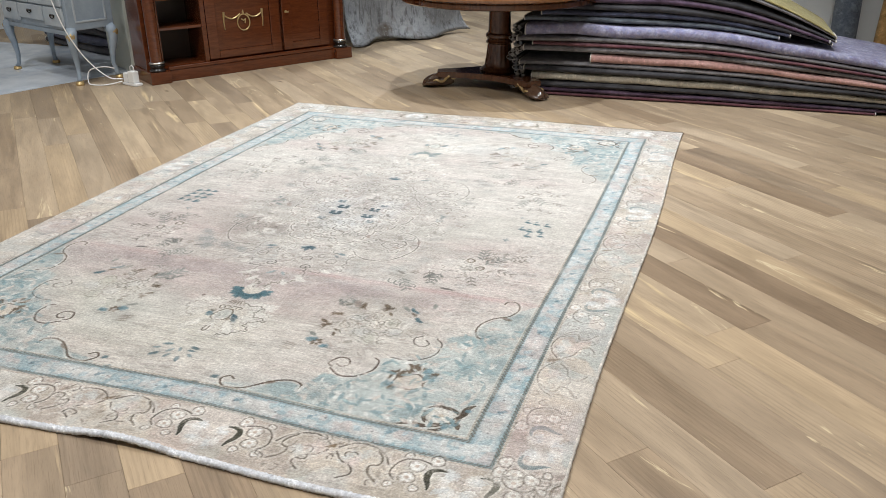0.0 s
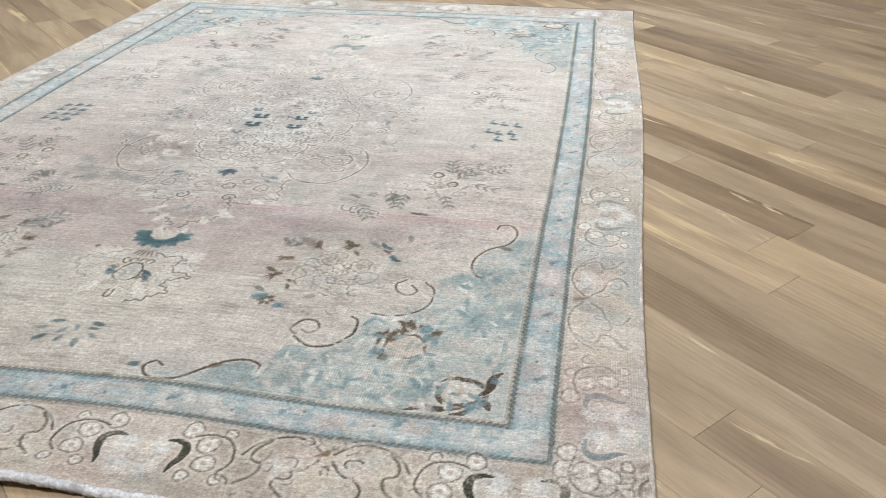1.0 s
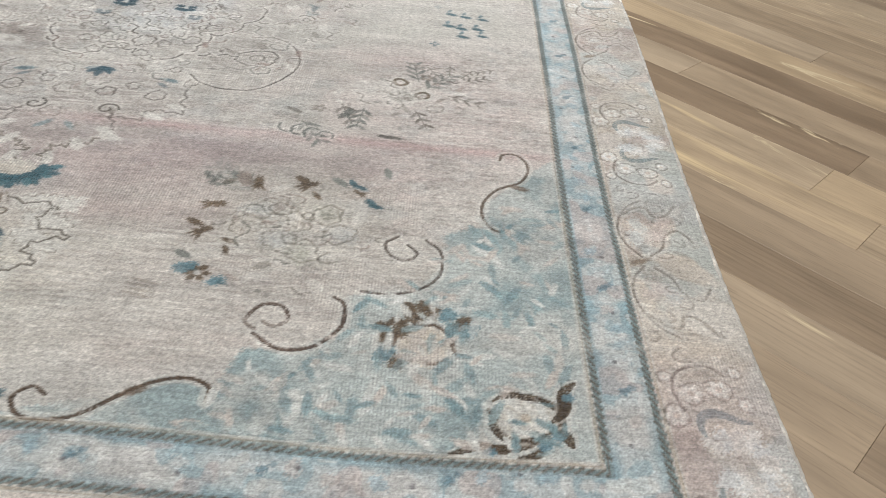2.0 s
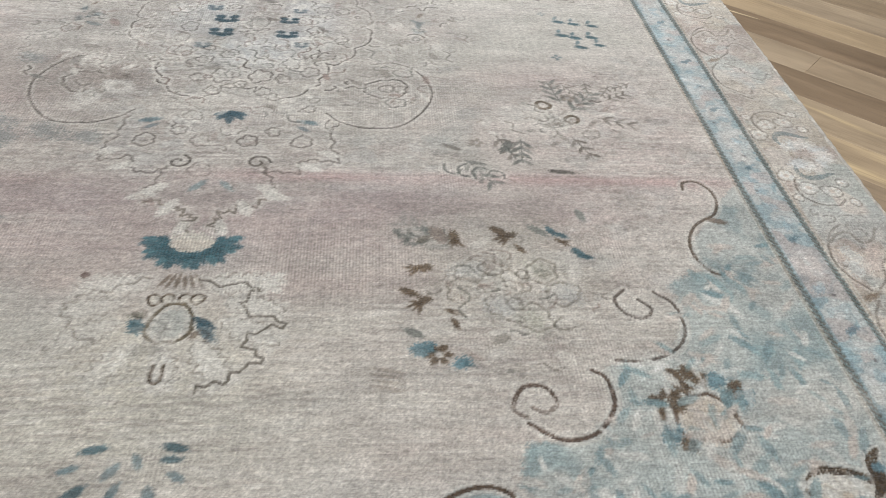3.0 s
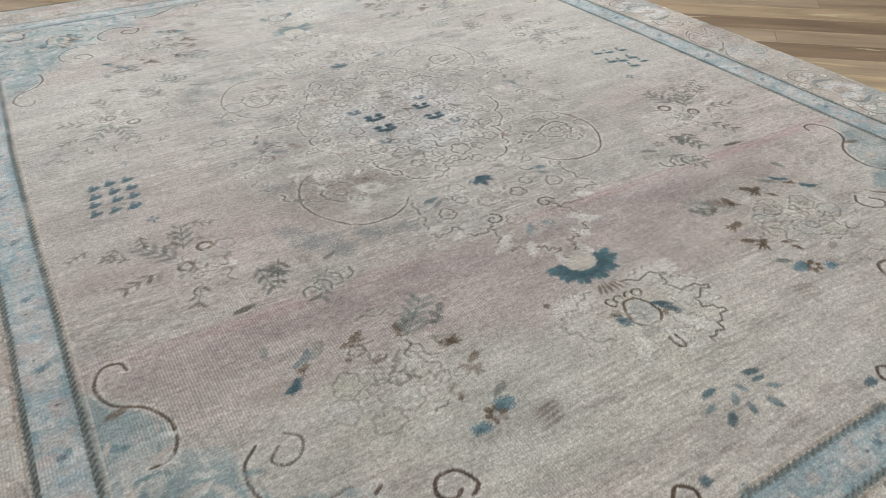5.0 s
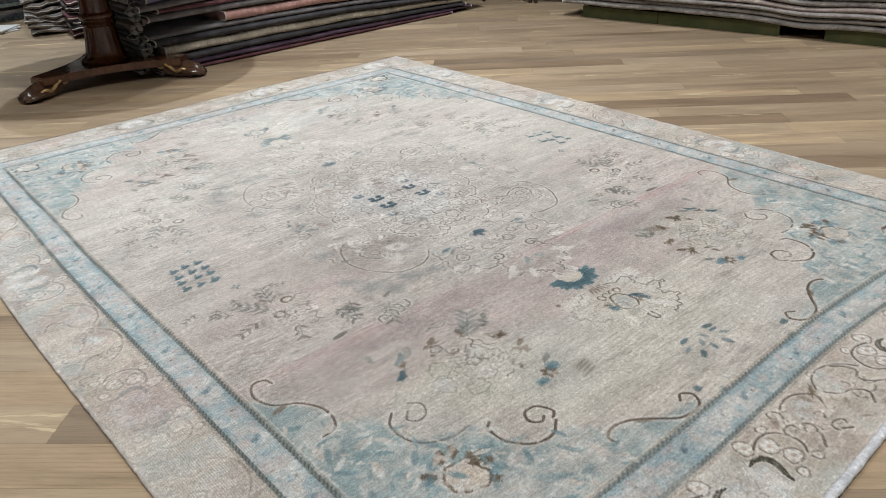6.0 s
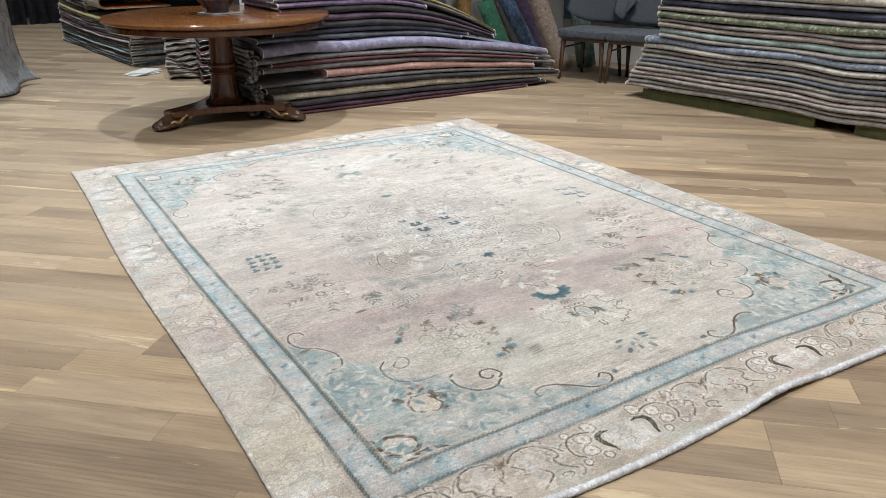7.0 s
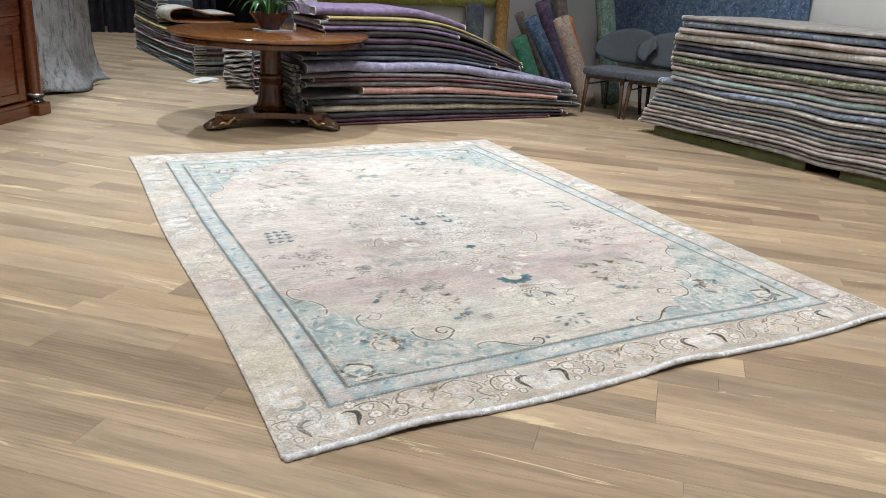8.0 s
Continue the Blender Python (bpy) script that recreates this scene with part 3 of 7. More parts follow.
for sx in (-1, 1):
    for sy in (-1, 1):
        k = 1.0 if sy < 0 else 0.7
        for (xa, ya), (xb, yb) in zip(CARTOUCHE, CARTOUCHE[1:]):
            dx, dy = xb - xa, yb - ya
            L = math.hypot(dx, dy)
            stroke([(X0 + sx * (xa + dx * t + dy / L * 0.016 * math.sin(math.pi * t) * (-1 if xa * dy - ya * dx > 0 else 1) * -1), sy * (ya + dy * t - dx / L * 0.016 * math.sin(math.pi * t) * (-1 if xa * dy - ya * dx > 0 else 1) * -1)) for t in (0, 0.2, 0.4, 0.6, 0.8, 1)],
                   0.0042, INK, 0.78 * k)
        stroke(curve([(X0 + sx * x, sy * y) for x, y in ((0.315, 0.225), (0.375, 0.216), (0.428, 0.255), (0.460, 0.335), (0.458, 0.400), (0.428, 0.470), (0.375, 0.528), (0.300, 0.536), (0.245, 0.512), (0.212, 0.475))]), 0.0046, INK, 0.72 * k)
        ring(X0 + sx * 0.352, sy * 0.352, 0.045, INK, 0.0050, 0.85 * k, lobes=8, depth=0.16)
        ring(X0 + sx * 0.352, sy * 0.352, 0.018, INK, 0.0042, 0.6 * k)
        leaf(X0 + sx * 0.285, sy * 0.335, 0.035, math.atan2(-sy, -sx), INK, 0.7 * k, 0.4)
        scribble(X0 + sx * 0.35, sy * 0.37, 0.10, TAUPE, 10, 0.5 * k, 70 + 3 * sx + sy)
        toothed([(X0 + sx * x, sy * y) for x, y in PENDANT], INK, 0.5 * k, 0.008)
        toothed([(X0 + sx * x, sy * y) for x, y in SKIRT], C(0.26, 0.23, 0.19), 0.75 * k, 0.012)
        for x, y, turn in ((0.085, 0.765, -0.6), (0.10, 0.80, -0.2), (0.06, 0.82, -1.1), (0.16, 0.69, -0.4), (0.20, 0.64, -0.3), (0.03, 0.88, -1.3)):
            leaf(X0 + sx * x, sy * y, 0.055, math.atan2(-sy * math.sin(turn), sx * math.cos(turn)), PALE, 0.75, 0.42)
        spiral(X0 + sx * 0.08, sy * 0.682, 0.006, 0.026, 0.6, 1.1 * sx * sy, INK, 0.0046, 0.75 * k)
        ring(X0 + sx * 0.165, sy * 0.60, 0.020, INK, 0.0042, 0.55 * k, lobes=6, depth=0.25)
        # florets ringed round the cartouche
        for x, y, r in ((0.165, 0.035, 0.020), (0.175, 0.10, 0.018), (0.16, 0.175, 0.021), (0.115, 0.235, 0.020), (0.045, 0.305, 0.024), (0.10, 0.315, 0.016), (0.235, 0.095, 0.015), (0.06, 0.38, 0.015), (0.05, 0.60, 0.018), (0.10, 0.56, 0.014)):
            ring(X0 + sx * x, sy * y, r * 0.9, INK, 0.0040, (0.62 if sx > 0 else 0.5) * k, lobes=5, depth=0.35, squash=1.2)
            blob(X0 + sx * x, sy * y, r * 0.55, r * 0.6, 0, C(0.53, 0.515, 0.48), 0.5, 0.3)
        leaf(X0 + sx * 0.145, sy * 0.512, 0.05, math.atan2(sy * 0.25, sx), TEAL, 0.75 * k, 0.36)
        leaf(X0 + sx * 0.15, sy * 0.535, 0.034, math.atan2(sy * 0.8, sx), NAVY, 0.6 * k, 0.4)
        for i in range(3):
            leaf(X0 + sx * (0.43 + 0.012 * i), sy * (0.03 - 0.03 * i), 0.040, 0.4 * sx + i, C(0.10, 0.15, 0.165), 0.75 * k, 0.42)
        leaf(X0 + sx * 0.445, sy * 0.075, 0.03, 1.1, BROWN, 0.6, 0.4)
for sy in (-1, 1):
    for i in range(5):
        leaf(X0, sy * 0.478, 0.050 - 0.006 * abs(i - 2), math.atan2(sy * (1.2 - 0.25 * abs(i - 2)), (i - 2) * 0.85), NAVY * 1.1, 0.9 if sy < 0 else 0.7, 0.42)
    for x in (-0.03, 0.03):
        leaf(X0 + x * 0.4, sy * 0.748, 0.050, math.atan2(sy * 0.9, x * 24), C(0.13, 0.23, 0.25), 0.6 if sy < 0 else 0.4, 0.34)
ring(X0 + 0.012, 0.0, 0.024, C(0.30, 0.285, 0.265), 0.006, 0.8, squash=1.9)
blob(X0 + 0.012, 0.0, 0.020, 0.040, 0, C(0.38, 0.36, 0.335), 0.6, 0.4)
# brown wear inside two lobes and grey-blue leaves outside them
blob(X0 - 0.31, -0.30, 0.085, 0.075, 0, C(0.25, 0.205, 0.18), 0.55, 0.9)
blob(X0 - 0.37, -0.34, 0.12, 0.12, 0, C(0.30, 0.265, 0.24), 0.40, 0.9)
for x, y in ((-0.33, -0.42), (-0.27, -0.37)):
    blob(X0 + x, y, 0.028, 0.032, 0.3, C(0.52, 0.50, 0.47), 0.8, 0.5)
    blob(X0 + x, y, 0.011, 0.012, 0.3, C(0.32, 0.29, 0.26), 0.7, 0.4)
for sx, sy, k in ((-1, -1, 1.0), (1, -1, 0.45), (-1, 1, 0.8), (1, 1, 0.5)):
    for x, y, r in ((0.50, 0.54, 0.045), (0.46, 0.60, 0.036), (0.36, 0.58, 0.038), (0.29, 0.59, 0.030), (0.54, 0.46, 0.030), (0.50, 0.24, 0.030)):
        blob(X0 + sx * x, sy * y, r, r * 0.72, 0.5 * sx, C(0.25, 0.27, 0.265), 0.72 * k, 0.7)
scribble(X0, Y0, 0.30, INK, 150, 0.85, 5)
scribble(X0, Y0, 0.62, C(0.16, 0.135, 0.115), 560, 0.92, 6)
scribble(X0, -0.60, 0.20, TAUPE, 34, 0.5, 9)
scribble(X0, 0.60, 0.20, BROWN, 44, 0.6, 10)

# central blue florets in pairs
for x, y, r, p_ in ((-0.098, 0.022, 0.030, 1.0), (-0.102, -0.063, 0.030, 1.0), (-0.137, 0.090, 0.020, 0.7), (-0.137, -0.142, 0.020, 0.55), (0.070, 0.023, 0.026, 1.0), (0.070, -0.065, 0.028, 1.0), (0.094, 0.088, 0.019, 0.7), (0.112, -0.127, 0.019, 0.6)):
    for ax_, ay_ in ((-1, -0.6), (1, -0.6), (-1, 0.6), (1, 0.6), (0, -0.9)):
        blob(x + ax_ * r * 0.58, y + ay_ * r * 0.62, r * 0.50, r * 0.36, 0.3 * ax_, NAVY, p_, 0.32)
    blob(x, y + r * 0.2, r * 0.20, r * 0.24, 0, C(0.50, 0.50, 0.49), 0.75 * p_, 0.2)

# blue blossom and palmette with acanthus on the long axis
for sy, k in ((-1, 1.0), (1, 0.6)):
    bx = X0 - 0.008
    blob(bx, sy * 0.955, 0.052, 0.038, 0, C(0.53, 0.51, 0.455), 0.85, 0.3)
    for i in range(7):
        a = radians(200 + i * 23)
        leaf(bx + 0.012 * math.cos(a), sy * (0.935 - 0.012 * math.sin(a)), 0.050, math.atan2(-sy * math.sin(a), math.cos(a)), C(0.50, 0.44, 0.38), 0.5, 0.22)
    for i in range(19):
        a = radians(-8 + i * 10.9)
        cx, cy = bx + 0.056 * math.cos(a), sy * (0.945 + 0.042 * math.sin(a))
        leaf(cx, cy, (0.034, 0.026, 0.038)[i % 3], math.atan2(sy * math.sin(a), math.cos(a)), TEAL if i % 3 else C(0.075, 0.19, 0.225), 0.95 * k, 0.48)
        blob(cx - 0.004 * math.cos(a), cy, 0.012, 0.012, 0, TEAL, 0.95 * k, 0.35)
    for i in range(6):
        leaf(bx + 0.008 * (i - 2.5), sy * 1.035, 0.036, math.atan2(sy, (i - 2.5) * 0.22), BROWN, 0.7 * k, 0.2)
    for x in (-0.036, -0.014, 0.014, 0.034):
        blob(bx + x, sy * 1.098, 0.010, 0.012, 0, C(0.55, 0.52, 0.45), 0.8, 0.2)
        ring(bx + x, sy * 1.098, 0.011, BROWN, 0.0042, 0.7 * k, squash=1.15)
    for x, y, turn, ln in ((0.05, 1.06, 0.0, 0.12), (0.085, 1.105, 0.25, 0.10), (0.085, 1.15, 0.55, 0.11), (0.05, 1.20, 1.05, 0.11), (0.0, 1.21, 1.45, 0.09)):
        for sx in (-1, 1):
            if x or sx > 0:
                frond(bx + sx * x, sy * y, ln, math.atan2(sy * math.sin(turn), sx * math.cos(turn)), k * (1.0 if sx > 0 else 0.6), 0.27)
    toothed([(bx + 0.03, sy * 1.05), (bx + 0.13, sy * 1.075), (bx + 0.105, sy * 1.115), (bx + 0.18, sy * 1.16), (bx + 0.12, sy * 1.19), (bx + 0.15, sy * 1.235), (bx + 0.105, sy * 1.275), (bx + 0.06, sy * 1.30)], C(0.23, 0.205, 0.17), 0.8 * k, 0.010)
    toothed([(bx - 0.05, sy * 1.045), (bx - 0.125, sy * 1.075), (bx - 0.17, sy * 1.10), (bx - 0.16, sy * 1.15), (bx - 0.11, sy * 1.20)], C(0.28, 0.25, 0.21), 0.5 * k, 0.010)
    blob(bx, sy * 1.155, 0.034, 0.038, 0, C(0.46, 0.475, 0.45), 0.9, 0.25)
    ring(bx, sy * 1.155, 0.036, C(0.20, 0.165, 0.11), 0.0056, 0.9 * k, lobes=8, depth=0.10, squash=1.12)
    blob(bx - 0.052, sy * 1.160, 0.013, 0.020, 0.2, TEAL, 0.95 * k, 0.4)
    blob(bx - 0.056, sy * 1.135, 0.013, 0.008, 0, OLIVE, 0.7 * k, 0.4)
    for i in range(3):
        leaf(bx + 0.036 + 0.004 * i, sy * (1.142 + 0.012 * i), 0.048, math.atan2(sy * (0.75 + 0.1 * i), 1), NAVY * 1.15, 0.95 * k, 0.34)
    blob(bx + 0.042, sy * 1.182, 0.013, 0.008, 0.7, BROWN, 0.7 * k, 0.4)
    stroke(curve(((bx - 0.008, sy * 1.245), (bx - 0.009, sy * 1.270), (bx, sy * 1.283), (bx + 0.008, sy * 1.271), (bx + 0.008, sy * 1.246))), 0.005, BROWN, 0.75 * k)
    scribble(bx, sy * 1.22, 0.09, TAUPE, 18, 0.5 * k, 95 + sy)
    # the teal leaf cluster nearer to the end
    for x, y, ln, turn in ((-0.046, 1.395, 0.036, 2.9), (0.026, 1.398, 0.040, 0.2), (0.026, 1.421, 0.034, 0.0), (-0.006, 1.410, 0.030, 1.2), (-0.060, 1.456, 0.038, 2.4), (-0.018, 1.455, 0.034, 1.9), (0.020, 1.462, 0.036, 1.3), (-0.025, 1.425, 0.030, 2.2), (0.04, 1.44, 0.03, 0.6), (-0.075, 1.425, 0.03, 2.8)):
        leaf(X0 + x, sy * y, ln, math.atan2(sy * math.sin(turn), math.cos(turn)), TEAL if ln > 0.032 else C(0.15, 0.24, 0.27), 0.85 * k, 0.42)
    for sx in (-1, 1):
        blob(X0 + sx * 0.215, sy * 1.54, 0.014, 0.011, 0.4, TEAL, 0.8 * k, 0.4)
        blob(X0 + sx * 0.170, sy * 1.585, 0.013, 0.010, 0, TEAL, 0.75 * k, 0.4)
blob(-0.19, -1.035, 0.008, 0.009, 0, C(0.16, 0.10, 0.085), 0.85, 0.3)

# side sprays and bouquets, mirrored four ways and worn each in its own way
FADE = {(1, -1): 1.0, (-1, -1): 0.95, (1, 1): 0.72, (-1, 1): 0.78}
GREEN_GREY = C(0.22, 0.235, 0.215)
TONES = (BROWN, TEAL, GREEN_GREY, C(0.12, 0.22, 0.26))
# p, q, length, turn in degrees, tone
HEADS = ((0.474, 0.930, 0.046, 90, 0), (0.585, 0.925, 0.052, 150, 0), (0.410, 1.105, 0.050, 140, 0), (0.680, 0.940, 0.034, 30, 0), (0.410, 1.020, 0.046, 170, 0))
LEAVES = ((0.545, 0.897, 0.050, 40, 0), (0.625, 0.893, 0.048, 45, 2), (0.658, 0.895, 0.040, 60, 1), (0.672, 0.915, 0.036, 30, 1), (0.700, 0.962, 0.042, 50, 1), (0.705, 0.985, 0.036, 10, 1),
          (0.590, 0.950, 0.034, 60, 0), (0.445, 1.130, 0.034, 20, 0), (0.455, 1.150, 0.028, 70, 0), (0.370, 1.175, 0.042, 30, 2), (0.365, 1.075, 0.045, 30, 0), (0.735, 0.840, 0.04, 80, 2))
for (sx, sy), k in FADE.items():
    def turned(turn):
        return math.atan2(sy * math.sin(radians(turn)), sx * math.cos(radians(turn)))
    for x, y, s, turn, tone in HEADS:
        brush(X0 + sx * x, sy * y, s, turned(turn), TONES[tone], 0.9 * k)
    for x, y, s, turn, tone in LEAVES:
        leaf(X0 + sx * x, sy * y, s, turned(turn), TONES[tone], 0.92 * k, 0.42)
    # a brown floret between two blue ones, and hatched twigs under it
    floret(X0 + sx * 0.427, sy * 1.235, 0.024, BROWN, 0.95 * k, 6)
    for x, y in ((0.400, 1.220), (0.464, 1.252)):
        blob(X0 + sx * x, sy * y, 0.020, 0.014, 0.4 * sx, C(0.10, 0.235, 0.29), 0.85 * k, 0.45)
        leaf(X0 + sx * x, sy * y, 0.026, turned(20), TEAL, 0.6 * k, 0.4)
    for i in range(4):
        leaf(X0 + sx * 0.318, sy * (1.262 + 0.012 * i), 0.052, turned(12), C(0.22, 0.18, 0.14), 0.7 * k, 0.18)
    # the grey-green fern and curled leaves on the inner side
    for i in range(5):
        brush(X0 + sx * (0.365 + 0.022 * i), sy * (0.915 + 0.016 * (i % 3)), 0.038, turned(60 + 50 * i), GREEN_GREY * 0.75, 0.8 * k, 3)
    sprig(X0 + sx * 0.47, sy * 0.965, 0.13, turned(-140 if sx > 0 else -130), C(0.17, 0.21, 0.20), 0.75 * k if sx < 0 else 0.3, 5)
    for i, (x, y) in enumerate(((0.50, 1.03), (0.57, 1.06), (0.63, 1.03), (0.55, 1.12), (0.48, 1.08), (0.60, 1.15), (0.66, 1.09))):
        blob(X0 + sx * x, sy * y, 0.034, 0.024, i, (C(0.45, 0.47, 0.47), C(0.52, 0.47, 0.41), C(0.38, 0.385, 0.32))[i % 3], 0.55, 0.7)
        ring(X0 + sx * x, sy * y, 0.026, C(0.24, 0.215, 0.17), 0.0042, 0.45 * k, lobes=6, depth=0.3)
    scribble(X0 + sx * 0.54, sy * 1.06, 0.17, C(0.17, 0.15, 0.115), 80, 0.75 * k, 100 + sx + 5 * sy)
    # the upright spray with two brown rings, curled twigs and a dark dash
    for x, y in ((0.733, 0.413), (0.793, 0.478)):
        ring(X0 + sx * x, sy * y, 0.017, C(0.19, 0.145, 0.095), 0.0085, 0.8 * k)
        leaf(X0 + sx * (x - 0.03), sy * y, 0.03, turned(200), GREEN_GREY, 0.5 * k, 0.4)
    leaf(X0 + sx * 0.700, sy * 0.700, 0.056, turned(8), C(0.12, 0.11, 0.095), 0.9 * k, 0.28)
    leaf(X0 + sx * 0.475, sy * 0.600, 0.042, turned(30), C(0.15, 0.135, 0.115), 0.8 * k, 0.32)
    for x, y, ln, turn, pairs in ((0.80, 0.44, 0.12, -55, 4), (0.78, 0.40, 0.11, -100, 4), (0.86, 0.47, 0.09, 20, 3), (0.60, 0.56, 0.10, 70, 3), (0.655, 0.57, 0.10, 95, 4), (0.52, 0.66, 0.11, 60, 4), (0.78, 0.56, 0.09, 70, 3), (0.90, 0.38, 0.07, -30, 3)):
        sprig(X0 + sx * x, sy * y, ln, turned(turn), (C(0.17, 0.145, 0.12), GREEN_GREY * 0.75, C(0.19, 0.15, 0.13))[pairs % 3], 0.9 * k, pairs)
    brush(X0 + sx * 0.62, sy * 0.60, 0.05, turned(110), GREEN_GREY * 0.75, 0.85 * k, 4)
    blob(X0 + sx * 0.53, sy * 0.70, 0.045, 0.038, 0, C(0.29, 0.285, 0.265), 0.6 * k if sx < 0 else 0.25, 0.7)
    for i in range(4):
        stroke(curve([(X0 + sx * (0.49 + 0.03 * i + 0.02 * math.cos(a)), sy * (0.69 + 0.012 * i + 0.025 * math.sin(a))) for a in (0.3 + i, 1.4 + i, 2.6 + i, 3.6 + i)], 5), 0.0048, GREEN_GREY * 0.8, 0.65 * k)
    scribble(X0 + sx * 0.76, sy * 0.50, 0.16, C(0.18, 0.15, 0.125), 44, 0.8 * k, 140 + sx + 5 * sy)
    # dark leaf pairs and little roses of the end sprays
    for x, y, turn in ((0.43, 0.83, 10), (0.62, 0.86, 20), (0.66, 0.88, 160), (0.40, 1.05, 30)):
        for i in range(3):
            leaf(X0 + sx * (x + 0.028 * i), sy * (y + 0.006 * i), 0.036, turned(turn + 35 * (i % 2)), C(0.15, 0.135, 0.115), 0.8 * k if sy > 0 else 0.15, 0.34)
    floret(X0 + sx * 0.80, sy * 0.375, 0.020, C(0.22, 0.18, 0.14), 0.65 * k, 5)
    floret(X0 + sx * 0.55, sy * 0.59, 0.018, C(0.22, 0.19, 0.15), 0.6 * k, 5)
# lattices of blue dabs at the ends of the short axis
for sx, k, ox in ((1, 0.95, 0.0), (-1, 0.9, 0.0)):
    for i, (x, y) in enumerate(((0.855, 0.09), (0.90, 0.08), (0.95, 0.07), (0.85, 0.0), (0.888, -0.015), (0.936, -0.008), (0.893, -0.072), (0.95, -0.057)) if sx > 0 else
                               ((0.915, 0.015), (0.872, 0.022), (0.828, 0.020), (0.918, -0.035), (0.869, -0.028), (0.825, -0.030), (0.926, -0.078), (0.870, -0.077), (0.827, -0.080), (0.931, -0.127), (0.884, -0.132), (0.837, -0.135))):
        leaf(X0 + sx * x - 0.018, y - 0.006, 0.038, 0.45 if sx < 0 else -0.25, TEAL, k, 0.50)
        leaf(X0 + sx * x - 0.010, y + 0.004, 0.026, 1.2, TEAL * 1.1, k * 0.8, 0.45)
    floret(X0 + sx * 0.812, -0.225 if sx < 0 else -0.15, 0.016, TEAL, 0.7, 4)
    floret(X0 + sx * 0.813, 0.132, 0.013, TEAL, 0.6, 4)
    for j in range(5):
        sprig(X0 + sx * (0.70 + 0.06 * j), 0.22 + 0.02 * (j % 2), 0.05, radians(40 + 25 * j), C(0.18, 0.155, 0.13), 0.75, 2)
        sprig(X0 + sx * (0.74 + 0.06 * j), -0.29 - 0.02 * (j % 2), 0.06, radians(-30 - 30 * j), C(0.18, 0.155, 0.13), 0.8, 3)
# the faded blossom at the far end keeps a blue heart
for i in range(5):
    leaf(0.0, 0.985, 0.075, math.atan2(0.25 + 0.3 * (i % 2), (-1.0, -0.6, 0.5, 0.9, 1.2)[i]), C(0.07, 0.165, 0.175), 0.8, 0.3)

# corner spandrels: aqua ground behind scrolls
OUTLINE = ((0.20, 1.60), (0.26, 1.56), (0.36, 1.545), (0.44, 1.485), (0.52, 1.50), (0.545, 1.41), (0.63, 1.41), (0.695, 1.345), (0.69, 1.27),
           (0.73, 1.255), (0.82, 1.235), (0.865, 1.16), (0.87, 1.06), (0.945, 1.03), (0.945, 0.95), (1.0, 0.88), (1.045, 0.82), (1.12, 0.74), (1.12, 1.60))


def inside(points, x, y):
    hit = np.zeros(x.shape, bool)
    for (ax, ay), (bx, by) in zip(points, points[1:] + points[:1]):
        cross = (ay > y) != (by > y)
        hit ^= cross & (x < (bx - ax) * (y - ay) / (by - ay + 1e-9) + ax)
    return hit


